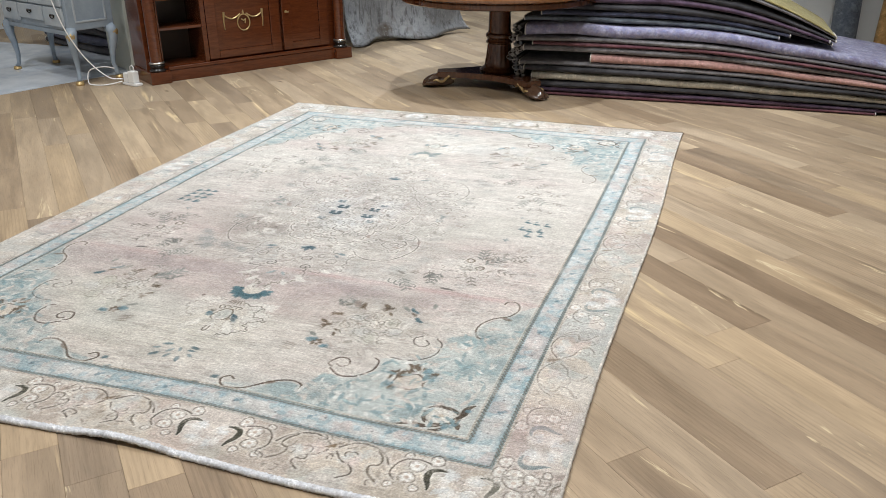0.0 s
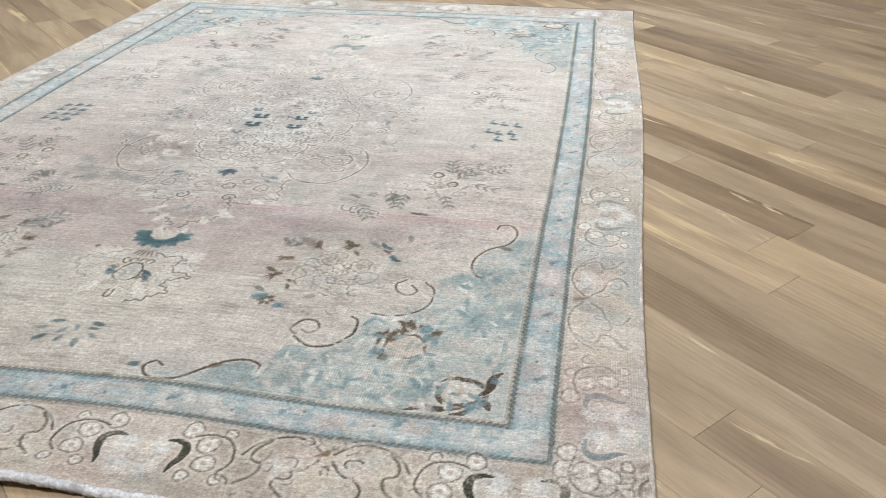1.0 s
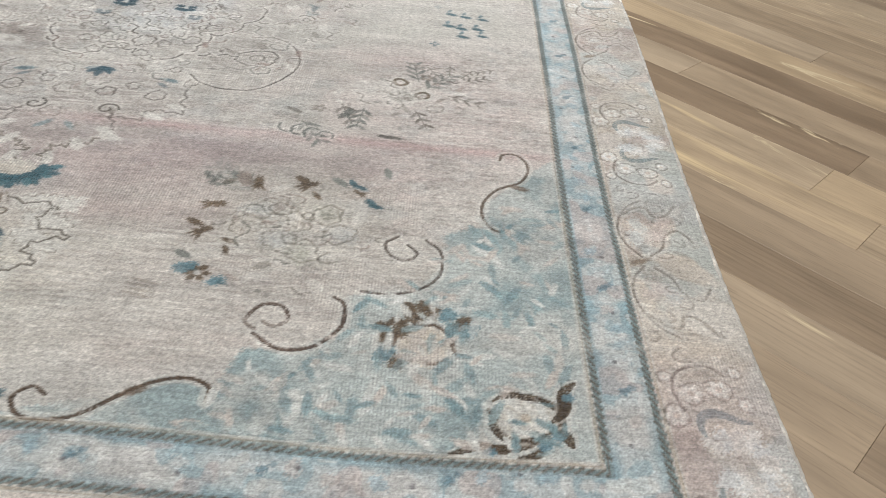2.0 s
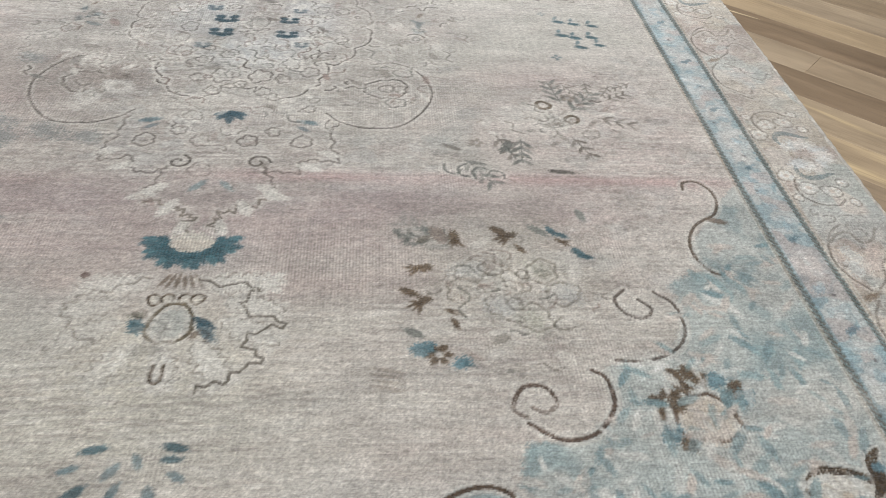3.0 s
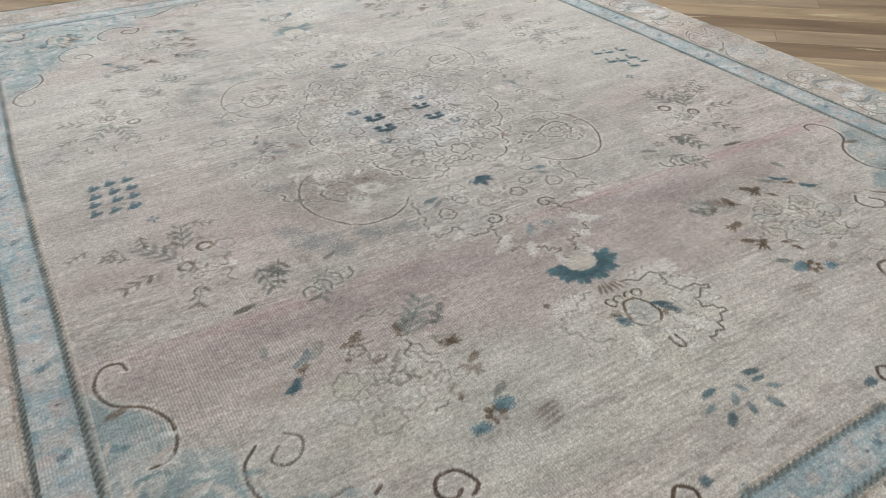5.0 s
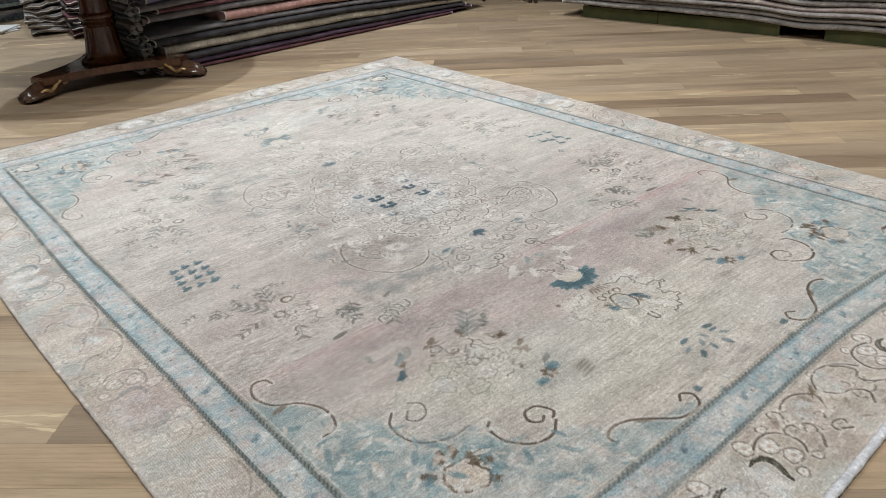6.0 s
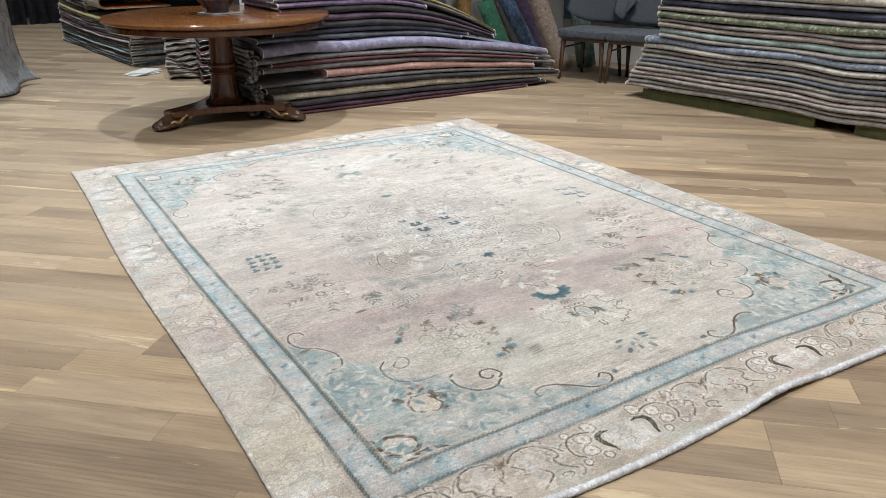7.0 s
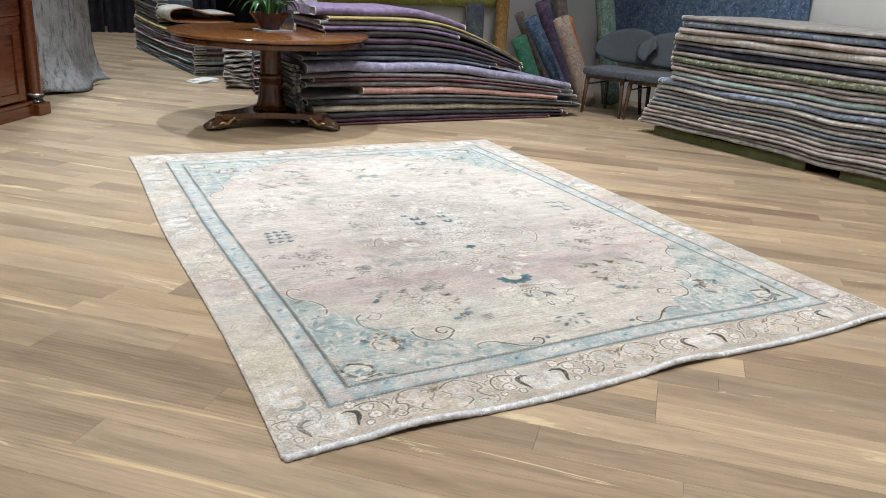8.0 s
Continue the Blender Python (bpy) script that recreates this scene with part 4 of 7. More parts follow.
ax, ay = np.abs(pp - X0), np.abs(qq)
fray = 0.060 * (clouds(26, 36, 83, 3) - 0.5)
corner = sum(inside(OUTLINE, ax + 0.012 * (broken - 0.5) + fray * d_, ay + 0.012 * (broken - 0.5) - fray * d_).astype(float) for d_ in (-1, 0.15, 1)) / 3
lay(corner * (0.74 + 0.5 * (clouds(14, 18, 80, 4) - 0.5)).clip(0, 1), AQUA)
lay(corner * step(clouds(16, 22, 84, 4), 0.44, 0.66) * 0.75, AQUA_DEEP)
lay(corner * step(clouds(30, 40, 88, 4), 0.49, 0.64) * 0.62, C(0.51, 0.51, 0.485))
for (sx, sy), k in FADE.items():
    def M(x, y):
        return X0 + sx * x, sy * y
    W = 0.0066
    stroke(curve([M(*p) for p in ((0.285, 1.535), (0.262, 1.520), (0.242, 1.545), (0.270, 1.578), (0.335, 1.572), (0.39, 1.525), (0.43, 1.495), (0.475, 1.482), (0.512, 1.495), (0.515, 1.525))]), W, C(0.17, 0.115, 0.075), 0.95 * k)
    stroke(curve([M(*p) for p in ((0.565, 1.345), (0.585, 1.355), (0.605, 1.335), (0.59, 1.305), (0.555, 1.305), (0.535, 1.345), (0.555, 1.365))]), W, C(0.17, 0.115, 0.085), 0.95 * k)
    stroke(curve([M(*p) for p in ((0.555, 1.375), (0.60, 1.405), (0.655, 1.395), (0.695, 1.345), (0.695, 1.29), (0.675, 1.27))]), W, C(0.17, 0.115, 0.085), 0.95 * k)
    stroke(curve([M(*p) for p in ((0.795, 1.105), (0.815, 1.13), (0.795, 1.152), (0.765, 1.14), (0.752, 1.105), (0.775, 1.08))]), W * 0.8, TAUPE, 0.9 * k)
    stroke(curve([M(*p) for p in ((0.83, 1.085), (0.86, 1.12), (0.862, 1.18), (0.835, 1.225), (0.78, 1.25), (0.72, 1.25))]), W * 0.8, TAUPE, 0.9 * k)
    stroke(curve([M(*p) for p in ((0.985, 0.765), (0.995, 0.738), (1.03, 0.74), (1.05, 0.79), (1.03, 0.85), (0.975, 0.89), (0.945, 0.945), (0.945, 1.0), (0.965, 1.035), (1.0, 1.04))]), W * 0.9, C(0.19, 0.14, 0.10), 0.9 * k)
    leaf(*M(1.0, 0.87), 0.05, math.atan2(sy * 0.3, sx), C(0.19, 0.14, 0.10), 0.85 * k, 0.4)
    leaf(*M(0.385, 1.53), 0.05, math.atan2(sy * -0.6, sx), C(0.17, 0.115, 0.075), 0.8 * k, 0.35)
    # brown petals over a cream flower
    cx, cy = M(0.838, 1.372)
    blob(cx, cy, 0.048, 0.05, 0, C(0.52, 0.46, 0.39), 0.9, 0.2)
    ring(cx, cy, 0.046, C(0.2, 0.14, 0.10), 0.0065, 0.9 * k, lobes=8, depth=0.12)
    for x, y, a in ((0.807, 1.285, 70), (0.834, 1.277, 100), (0.853, 1.294, 130), (0.764, 1.336, 10), (0.765, 1.363, -20), (0.793, 1.348, 40), (0.790, 1.325, 30), (0.815, 1.308, 60), (0.905, 1.312, 150), (0.794, 1.417, 110), (0.900, 1.328, 20)):
        x, y = M(x, y)
        b = math.atan2(sy * math.sin(radians(a)), sx * math.cos(radians(a)))
        blob(x, y, 0.016, 0.012, b, BROWN, 0.95 * k, 0.35)
        leaf(x, y, 0.022, b + 0.8, BROWN, 0.8 * k, 0.4)
    for x, y in ((0.878, 1.297), (0.775, 1.398), (0.912, 1.335)):
        x, y = M(x, y)
        blob(x, y, 0.020, 0.015, 0.8, C(0.11, 0.235, 0.285), 0.8 * k, 0.5)
    # the brown palmette in the very corner
    cx, cy = M(1.002, 1.520)
    blob(cx, cy, 0.048, 0.046, 0, C(0.58, 0.555, 0.50), 0.95, 0.15)
    for i in range(9):
        a = i * 2 * math.pi / 9
        leaf(cx + 0.012 * math.cos(a), cy + 0.012 * math.sin(a), 0.030, a, C(0.63, 0.615, 0.58), 0.9, 0.42)
        leaf(cx + 0.022 * math.cos(a + 0.35), cy + 0.022 * math.sin(a + 0.35), 0.020, a + 0.35, C(0.40, 0.35, 0.29), 0.5, 0.16)
    blob(cx, cy, 0.009, 0.008, 0, C(0.40, 0.33, 0.26), 0.7, 0.3)
    ring(cx, cy, 0.050, BROWN, 0.013, 1.0 * k, lobes=8, depth=0.08, squash=0.95)
    for pts, w_ in ((((1.045, 1.525), (1.066, 1.500), (1.068, 1.465), (1.088, 1.442)), 0.022), (((1.040, 1.545), (1.062, 1.552), (1.072, 1.572)), 0.020), (((1.010, 1.572), (0.965, 1.580), (0.925, 1.578), (0.885, 1.592)), 0.018), (((1.035, 1.56), (1.015, 1.588), (0.985, 1.596)), 0.014)):
        stroke(curve([M(*q) for q in pts]), w_, BROWN, 0.95 * k, taper=True)
    for x, y in ((1.052, 1.553), (1.030, 1.572), (1.075, 1.475), (0.945, 1.585)):
        x, y = M(x, y)
        blob(x, y, 0.011, 0.010, 0, C(0.13, 0.25, 0.31), 0.85 * k, 0.3)
    # feathery leaves on the aqua
    g = np.random.default_rng(200 + 3 * sx + sy)
    for _ in range(420):
        x, y = g.uniform(0.5, 1.1), g.uniform(0.95, 1.59)
        if inside(OUTLINE, np.array([x]), np.array([y]))[0]:
            x, y = M(x, y)
            leaf(x, y, g.uniform(0.025, 0.055), g.uniform(0, 6.28), (C(0.18, 0.28, 0.305), C(0.60, 0.605, 0.58), C(0.27, 0.37, 0.385), C(0.53, 0.48, 0.44))[g.integers(4)], g.uniform(0.5, 0.95), 0.33)

# guard stripe in blue between two dotted lines, and the beige main border
gx, gy = 1.100, 1.588
bow = np.where(qq < 0, 0.026, 0.012) * (pp / 1.1) ** 2
out = np.maximum(np.abs(pp) - gx, np.abs(qq) - gy - bow)
sway = 0.006 * (clouds(8, 10, 91, 2) - 0.5)
out = out + sway
field_edge = step(out, -0.002, 0.002)
stripe = field_edge * (1 - step(out, 0.098, 0.102))
lay(stripe, C(0.47, 0.505, 0.51))
lay(stripe * step(clouds(26, 34, 95, 3), 0.45, 0.65) * 0.5, C(0.36, 0.44, 0.46))
lay(stripe * step(clouds(22, 30, 97, 3), 0.55, 0.7) * 0.6, C(0.53, 0.50, 0.475))
along = np.where(np.abs(pp) - gx > np.abs(qq) - gy, qq, pp)
# blue shading that hugs each cord, streaky along its length
hug = np.clip(0.45 + 1.3 * (clouds(30, 40, 570, 3) - 0.3), 0, 1)
lay(stripe * (1 - step(out, 0.010, 0.034)) * 0.80 * hug, C(0.20, 0.325, 0.38))
lay(stripe * step(out, 0.068, 0.092) * 0.80 * hug, C(0.20, 0.325, 0.37))
# dark cords of slanting brown and teal knots, each with a pale and an ochre edge
twill = step(np.sin((along + out * 1.4) * 2 * math.pi / 0.0160), -0.2, 0.5)[..., None]
side_ = np.where(np.abs(pp) - gx > np.abs(qq) - gy, np.where(pp < 0, 1.0, 0.85), np.where(qq < 0, 0.75, 0.6))
for mid_, half_, edge_ in ((0.004, 0.0062, -0.0065), (0.097, 0.0064, 0.1085)):
    ragged_ = 0.003 * (broken - 0.5) + 0.0016 * np.sin(along * 2 * math.pi / 0.0160)
    band_ = 1 - step(np.abs(out - mid_ + ragged_), half_ - 0.001, half_ + 0.0015)
    tone_ = C(0.135, 0.105, 0.075) * twill + C(0.165, 0.225, 0.225) * (1 - twill)
    lay(np.clip(band_ * side_ * (0.70 + 0.6 * broken), 0, 0.95), tone_)
    lay((1 - step(np.abs(out - edge_), 0.0016, 0.0032)) * 0.55 * np.clip(0.3 + broken, 0, 1), C(0.33, 0.26, 0.17))
    lay((1 - step(np.abs(out - edge_ * 1.04 + (0.004 if edge_ < 0 else -0.004)), 0.0016, 0.003)) * 0.5, C(0.60, 0.575, 0.53))
    relief -= 0.0010 * band_
main = step(out, 0.112, 0.117)
lay(main, BEIGE)
lay(main * step(clouds(14, 18, 101, 4), 0.46, 0.66) * 0.6, C(0.53, 0.475, 0.41))
lay(main * step(clouds(10, 14, 105, 4), 0.55, 0.72) * 0.55, C(0.46, 0.375, 0.345))
lay(main * step(clouds(18, 24, 108, 3), 0.60, 0.75) * 0.4, C(0.42, 0.47, 0.47))
lay(main * step(clouds(16, 22, 510, 3), 0.56, 0.62) * (0.30 + 0.25 * (np.abs(pp) > 1.2)), C(0.33, 0.265, 0.25))
lay(main * step(clouds(18, 24, 520, 3), 0.57, 0.63) * 0.5, C(0.60, 0.575, 0.535))
lay(main * step(clouds(20, 26, 530, 3), 0.60, 0.66) * (0.2 + 0.3 * (np.abs(pp) > 1.2)), C(0.33, 0.40, 0.41))
blue_ = field_edge * (1 - step(out, 0.088, 0.092)) * step(out, 0.012, 0.016)
lay(blue_ * step(clouds(90, 120, 540, 2), 0.58, 0.64) * 0.5, C(0.24, 0.37, 0.42))
lay(blue_ * step(clouds(80, 110, 550, 2), 0.58, 0.64) * 0.6, C(0.58, 0.58, 0.56))
lay(blue_ * step(clouds(50, 70, 560, 2), 0.60, 0.66) * 0.5, C(0.47, 0.39, 0.37))
# small buds along the guard stripe
g = np.random.default_rng(77)
for side in range(4):
    span = gy if side < 2 else gx
    n = int(2 * span / 0.052)
    for i in range(n):
        a = -span + (i + 0.5) * 2 * span / n
        off = (gx if side < 2 else gy) + 0.05
        x, y = ((1, -1)[side] * off, a) if side < 2 else (a, (1, -1)[side - 2] * off)
        if i % 5 == 2:
            blob(x, y, 0.010, 0.008, 0.6, C(0.10, 0.20, 0.25), 0.75, 0.5)
            blob(x + 0.014, y + 0.010, 0.007, 0.006, 0, C(0.10, 0.20, 0.25), 0.6, 0.5)
        else:
            blob(x + g.uniform(-0.012, 0.012), y + g.uniform(-0.012, 0.012), 0.014, 0.010, g.uniform(0, 3), (C(0.30, 0.42, 0.48), C(0.52, 0.46, 0.43), C(0.55, 0.55, 0.54))[g.integers(3)], 0.6, 0.5)
        if i % 3 == 0:
            blob(x + g.uniform(-0.02, 0.02), y + g.uniform(-0.02, 0.02), 0.004, 0.004, 0, C(0.12, 0.11, 0.12), 0.7, 0.2)


def border_run(sx_axis, sign, span, first, pitch, k, seed):
    """Palmettes between dark hooks, daisies and vines along one side."""
    g = np.random.default_rng(seed)
    mid = (gx if sx_axis == "y" else gy) + 0.207
    wide = 0.085 if sx_axis == "y" else 0.105

    def at(s, o):
        return (s, sign * (mid + o)) if sx_axis == "x" else (sign * (mid - 0.010 + o), s)

    def ink(points, w, colour, p):
        stroke(curve([at(*q) for q in points]), w, colour, p)
    line_tone = C(0.150, 0.118, 0.092)
    hook = OLIVE if sx_axis == "x" else C(0.19, 0.255, 0.27)
    s = first
    half = pitch / 2
    while s < span + pitch:
        x, y = at(s, 0.015)
        # a bleached palmette, open to the outer edge
        for i in range(11):
            a = math.pi * (i / 10) * 1.5 - 0.8
            u, o = s + 0.045 * math.cos(a), 0.015 + 0.045 * math.sin(a)
            px_, py_ = at(u, o)
            blob(px_, py_, 0.026, 0.015, math.atan2(py_ - y, px_ - x), (C(0.64, 0.63, 0.605), C(0.53, 0.55, 0.555), C(0.59, 0.555, 0.525))[i % 3], 0.85, 0.6)
        blob(x, y, 0.024, 0.022, 0, C(0.53, 0.47, 0.44), 0.5, 0.6)
        scribble(x, y, 0.05, line_tone, 7, 0.45 * k, seed + int(s * 50))
        for e in (-1, 1):
            stroke(curve([at(s + e * u, o) for u, o in ((0.048, -0.030), (0.068, -0.033), (0.088, -0.026), (0.096, -0.008), (0.092, 0.014), (0.082, 0.036), (0.078, 0.054))]), 0.0185, hook, 0.92 * k, taper=True)
            for u, o, r in ((0.088, -0.068, 0.0225), (0.136, -0.033, 0.0235), (0.148, 0.018, 0.0230), (0.172, -0.072, 0.013), (0.116, 0.056, 0.014), (0.188, 0.055, 0.013)):
                x, y = at(s + e * u, o)
                rosette(x, y, r, C(0.68, 0.665, 0.63), C(0.42, 0.33, 0.27), line_tone, min(1.0, 1.1 * k), 6)
            ink([(s + e * u, o) for u, o in ((0.10, -0.052), (0.135, -0.062), (0.172, -0.056), (0.195, -0.03), (0.20, 0.01), (0.18, 0.035))], 0.0048, line_tone, 0.8 * k)
            ink([(s + e * u * half / 0.39, o) for u, o in ((0.215, -0.020), (0.230, -0.045), (0.260, -0.072), (0.303, -0.086), (0.345, -0.078), (0.378, -0.050))], 0.0046, line_tone, 0.75 * k)
            ink([(s + e * u * half / 0.39, o) for u, o in ((0.262, -0.068), (0.240, -0.040), (0.238, -0.012), (0.262, 0.000), (0.255, 0.030), (0.225, 0.055))], 0.0062, C(0.21, 0.175, 0.135), 0.7 * k)
            ink([(s + e * u * half / 0.39, o) for u, o in ((0.375, -0.03), (0.350, 0.00), (0.318, 0.012), (0.300, 0.045), (0.33, 0.072))], 0.0052, line_tone, 0.7 * k)
            x, y = at(s + e * half * 0.80, -0.02)
            for i in range(6):
                blob(x + g.uniform(-0.035, 0.035), y + g.uniform(-0.035, 0.035), 0.026, 0.016, g.uniform(0, 3), (C(0.56, 0.53, 0.49), C(0.47, 0.50, 0.50), C(0.52, 0.44, 0.41))[i % 3], 0.6, 0.6)
        # the brown four-petalled flower halfway
        x, y = at(s + half, -0.055)
        brush(x, y, 0.042, 0.5, C(0.20, 0.14, 0.085), 0.9 * k, 3)
        brush(x, y, 0.042, 0.5 + math.pi, C(0.20, 0.14, 0.085), 0.9 * k, 3)
        for i in range(64):
            x, y = at(s + g.uniform(0.19, pitch - 0.19), g.uniform(-wide, wide) * 0.85)
            if i % 3 == 0:
                a0 = g.uniform(0, 360)
                ring(x, y, g.uniform(0.010, 0.022), line_tone, 0.0042, g.uniform(0.3, 0.7) * k, a0, a0 + g.uniform(120, 260), squash=g.uniform(0.6, 1.1))
            else:
                leaf(x, y, g.uniform(0.02, 0.045), g.uniform(0, 6.28), (line_tone * 1.4, C(0.60, 0.575, 0.53), C(0.31, 0.27, 0.23), C(0.58, 0.555, 0.515))[g.integers(4)], g.uniform(0.3, 0.75) * k, g.uniform(0.25, 0.45))
        s += pitch


border_run("x", -1, 1.2, -1.22, 0.785, 1.0, 301)
border_run("x", 1, 1.2, -1.2, 0.785, 0.42, 302)
border_run("y", 1, 1.7, -1.59, 0.97, 0.70, 303)
border_run("y", -1, 1.7, -1.59, 0.97, 0.58, 304)
# bleached and rose-stained stretches of the side border
lay(np.exp(-((pp + 1.30) / 0.08) ** 2 - ((qq + 0.62) / 0.10) ** 2) * 0.5, C(0.36, 0.24, 0.24))
lay(main * (np.abs(pp) > 1.19) * 0.22 * step(clouds(10, 30, 590, 3), 0.35, 0.6), C(0.52, 0.50, 0.475))
lay(main * (pp < -1.19) * np.exp(-((qq + 1.36) / 0.16) ** 2) * 0.5, C(0.49, 0.455, 0.34))
lay(main * (pp < -1.1) * np.exp(-((qq + 0.85) / 0.25) ** 2) * 0.45, IVORY)
lay(main * (pp > 1.1) * np.exp(-((qq + 1.48) / 0.12) ** 2) * 0.35, C(0.42, 0.32, 0.32))
# wear over all: bleaching, ribs of bare weft and dust
bare = step(clouds(8, 34, 120, 4), 0.56, 0.72)
knots *= (1 + 0.11 * main)[..., None]
knots[:] = knots * (1 - 0.30 * bare[..., None]) + C(0.56, 0.53, 0.49) * 0.30 * bare[..., None]
knots *= (0.84 + 0.40 * clouds(30, 90, 130, 3))[..., None]
knots *= (0.93 + 0.14 * np.random.default_rng(8).random((NL, 1)))[..., None] * (0.965 + 0.07 * np.random.default_rng(9).random((1, NW)))[..., None]
hatch = step(clouds(9, 16, 580, 3), 0.56, 0.70)[..., None] * 0.5 + (np.exp(-((pp - 0.2) / 0.25) ** 2 - ((qq + 1.0) / 0.12) ** 2) + np.exp(-((pp + 0.85) / 0.25) ** 2 - ((qq + 0.88) / 0.14) ** 2) + np.exp(-((pp + 1.28) / 0.10) ** 2 - ((qq + 1.0) / 0.30) ** 2))[..., None] * 0.8
warp_ = (np.arange(NW) % 2)[None, :, None] * 2.0 - 1.0
knots *= 1 + 0.17 * np.clip(hatch, 0, 1) * warp_
knots *= (0.80 + 0.40 * np.random.default_rng(10).random((NL, NW)))[..., None]
relief += 0.0016 * (clouds(90, 130, 140, 3) - 0.5) + 0.0013 * (clouds(260, 330, 145, 2) - 0.5) + 0.004 * (clouds(5, 7, 150, 2) - 0.5)

# ---- the rug ----
SIDE_CORD = wool("taupe_overcast_cord", (0.40, 0.37, 0.335), (0.52, 0.49, 0.45), None, 30)
RUG_CORNERS = ((-1.313, -1.955), (1.46, -1.880), (1.518, 1.925), (-1.297, 1.885))


def rug_place(p, q):
    """Where a knot of the slightly crooked rug lies on the floor."""
    s, t = (p / HALF_W + 1) / 2, (q / HALF_L + 1) / 2
    (ax_, ay_), (bx_, by_), (cx_, cy_), (dx_, dy_) = RUG_CORNERS
    x = ax_ * (1 - s) * (1 - t) + bx_ * s * (1 - t) + cx_ * s * t + dx_ * (1 - s) * t
    y = ay_ * (1 - s) * (1 - t) + by_ * s * (1 - t) + cy_ * s * t + dy_ * (1 - s) * t
    y = y + 0.010 * np.sin(p * 5.1 + 0.7) * (1 - t) ** 6 + 0.008 * np.sin(p * 4.0) * t ** 6
    x = x + 0.012 * np.sin(q * 2.3 + 1.0) * (2 * s - 1) ** 3
    lift = 0.014 * np.clip(np.sin(p * 6.4 + 0.9) * 0.6 + np.sin(p * 11.0) * 0.4, 0, 1) * np.exp(-(q + HALF_L) / 0.05)
    return x, y, lift


gx_, gy_, gl_ = rug_place(pp, qq)
gz = 0.013 + relief + gl_
me = bpy.data.meshes.new("pile")
me.vertices.add(NW * NL)
me.vertices.foreach_set("co", np.stack((gx_, gy_, gz), -1).astype(np.float32).ravel())
jj, ii = np.meshgrid(np.arange(NL - 1), np.arange(NW - 1), indexing="ij")
quad = (jj * NW + ii)[..., None] + np.array((0, 1, NW + 1, NW))
count = (NL - 1) * (NW - 1)
me.loops.add(count * 4)
me.loops.foreach_set("vertex_index", quad.astype(np.int32).ravel())
me.polygons.add(count)
me.polygons.foreach_set("loop_start", np.arange(0, count * 4, 4, dtype=np.int32))
me.update(calc_edges=True)
layer = me.attributes.new("knots", "FLOAT_COLOR", "POINT")
rgba = np.ones((NL, NW, 4), np.float32)
tone = np.maximum(knots.mean(-1, keepdims=True), 0.02)
rgba[..., :3] = np.clip(knots * np.maximum(0.43 + (tone - 0.43) * 1.13, 0.02) / tone * 0.91, 0.012, 0.75)
layer.data.foreach_set("color", rgba.ravel())
me.shade_smooth()
RUG = empty("area_rug", pose(0, 0, 0))
tagged(RUG, "distressed vintage floral wool rug in cream, pink and aqua", "rug")
part("rug_face", me, PILE, RUG, "worn wool pile with floral medallion and scrolls")


def rug_line(p0, q0, p1, q1, n):
    out = []
    for k in range(n + 1):
        s = k / n
        x, y, z = rug_place(np.array(p0 + (p1 - p0) * s), np.array(q0 + (q1 - q0) * s))
        out.append((float(x), float(y), float(z)))
    return out


near = rug_line(-HALF_W, -HALF_L, HALF_W, -HALF_L, 420)
part("binding", tube([(x, y - 0.006 + 0.002 * wob(k, 3, 0.7), z + 0.0105 + 0.001 * wob(k, 5, 0.9)) for k, (x, y, z) in enumerate(near)],
                     [0.0100 + 0.0022 * wob(k, 9, 0.55) + 0.0022 * (k % 2) for k in range(len(near))], 8), GREY_CORD, RUG, "thick blue-grey overcast end binding")
part("backing", mesh_of("backing", [p for x, y, z in near for p in ((x, y, z + 0.012), (x, y + 0.03, max(z - 0.004, 0.002)))],
                        [(2 * k, 2 * k + 1, 2 * k + 3, 2 * k + 2) for k in range(len(near) - 1)]), SIDE_CORD, RUG)
for sgn in (-1, 1):
    line_ = rug_line(sgn * HALF_W, -HALF_L, sgn * HALF_W, HALF_L, 420)
    part("selvedge", tube([(x + 0.0015 * wob(k, 13 + sgn, 0.4), y, z + 0.0075) for k, (x, y, z) in enumerate(line_)],
                          [0.0068 + 0.0016 * wob(k, 17 + sgn, 0.6) for k in range(len(line_))], 7), SIDE_CORD, RUG, "taupe overcast side cord")
far = rug_line(-HALF_W, HALF_L, HALF_W, HALF_L, 300)
tufts_v, tufts_f = [], []
for k, (x, y, z) in enumerate(far):
    for e in range(2):
        w, ln, sk = 0.0035, 0.012 + 0.016 * abs(wob(k * 2 + e, 23, 0.37)), 0.01 * wob(k * 2 + e, 29, 0.9)
        b = len(tufts_v)
        xx = x + e * 0.0045
        tufts_v += [(xx - w, y - 0.004, 0.015), (xx + w, y - 0.004, 0.015), (xx + w * 0.6 + sk, y + ln, 0.004), (xx - w * 0.6 + sk, y + ln, 0.004), (xx, y - 0.004, 0.006), (xx + sk, y + ln, 0.001)]
        tufts_f += [(b, b + 1, b + 2, b + 3), (b + 4, b, b + 3, b + 5), (b + 1, b + 4, b + 5, b + 2), (b + 3, b + 2, b + 5)]
part("fringe", mesh_of("fringe", tufts_v, tufts_f), PALE_EDGE, RUG, "short frayed ivory end fringe")

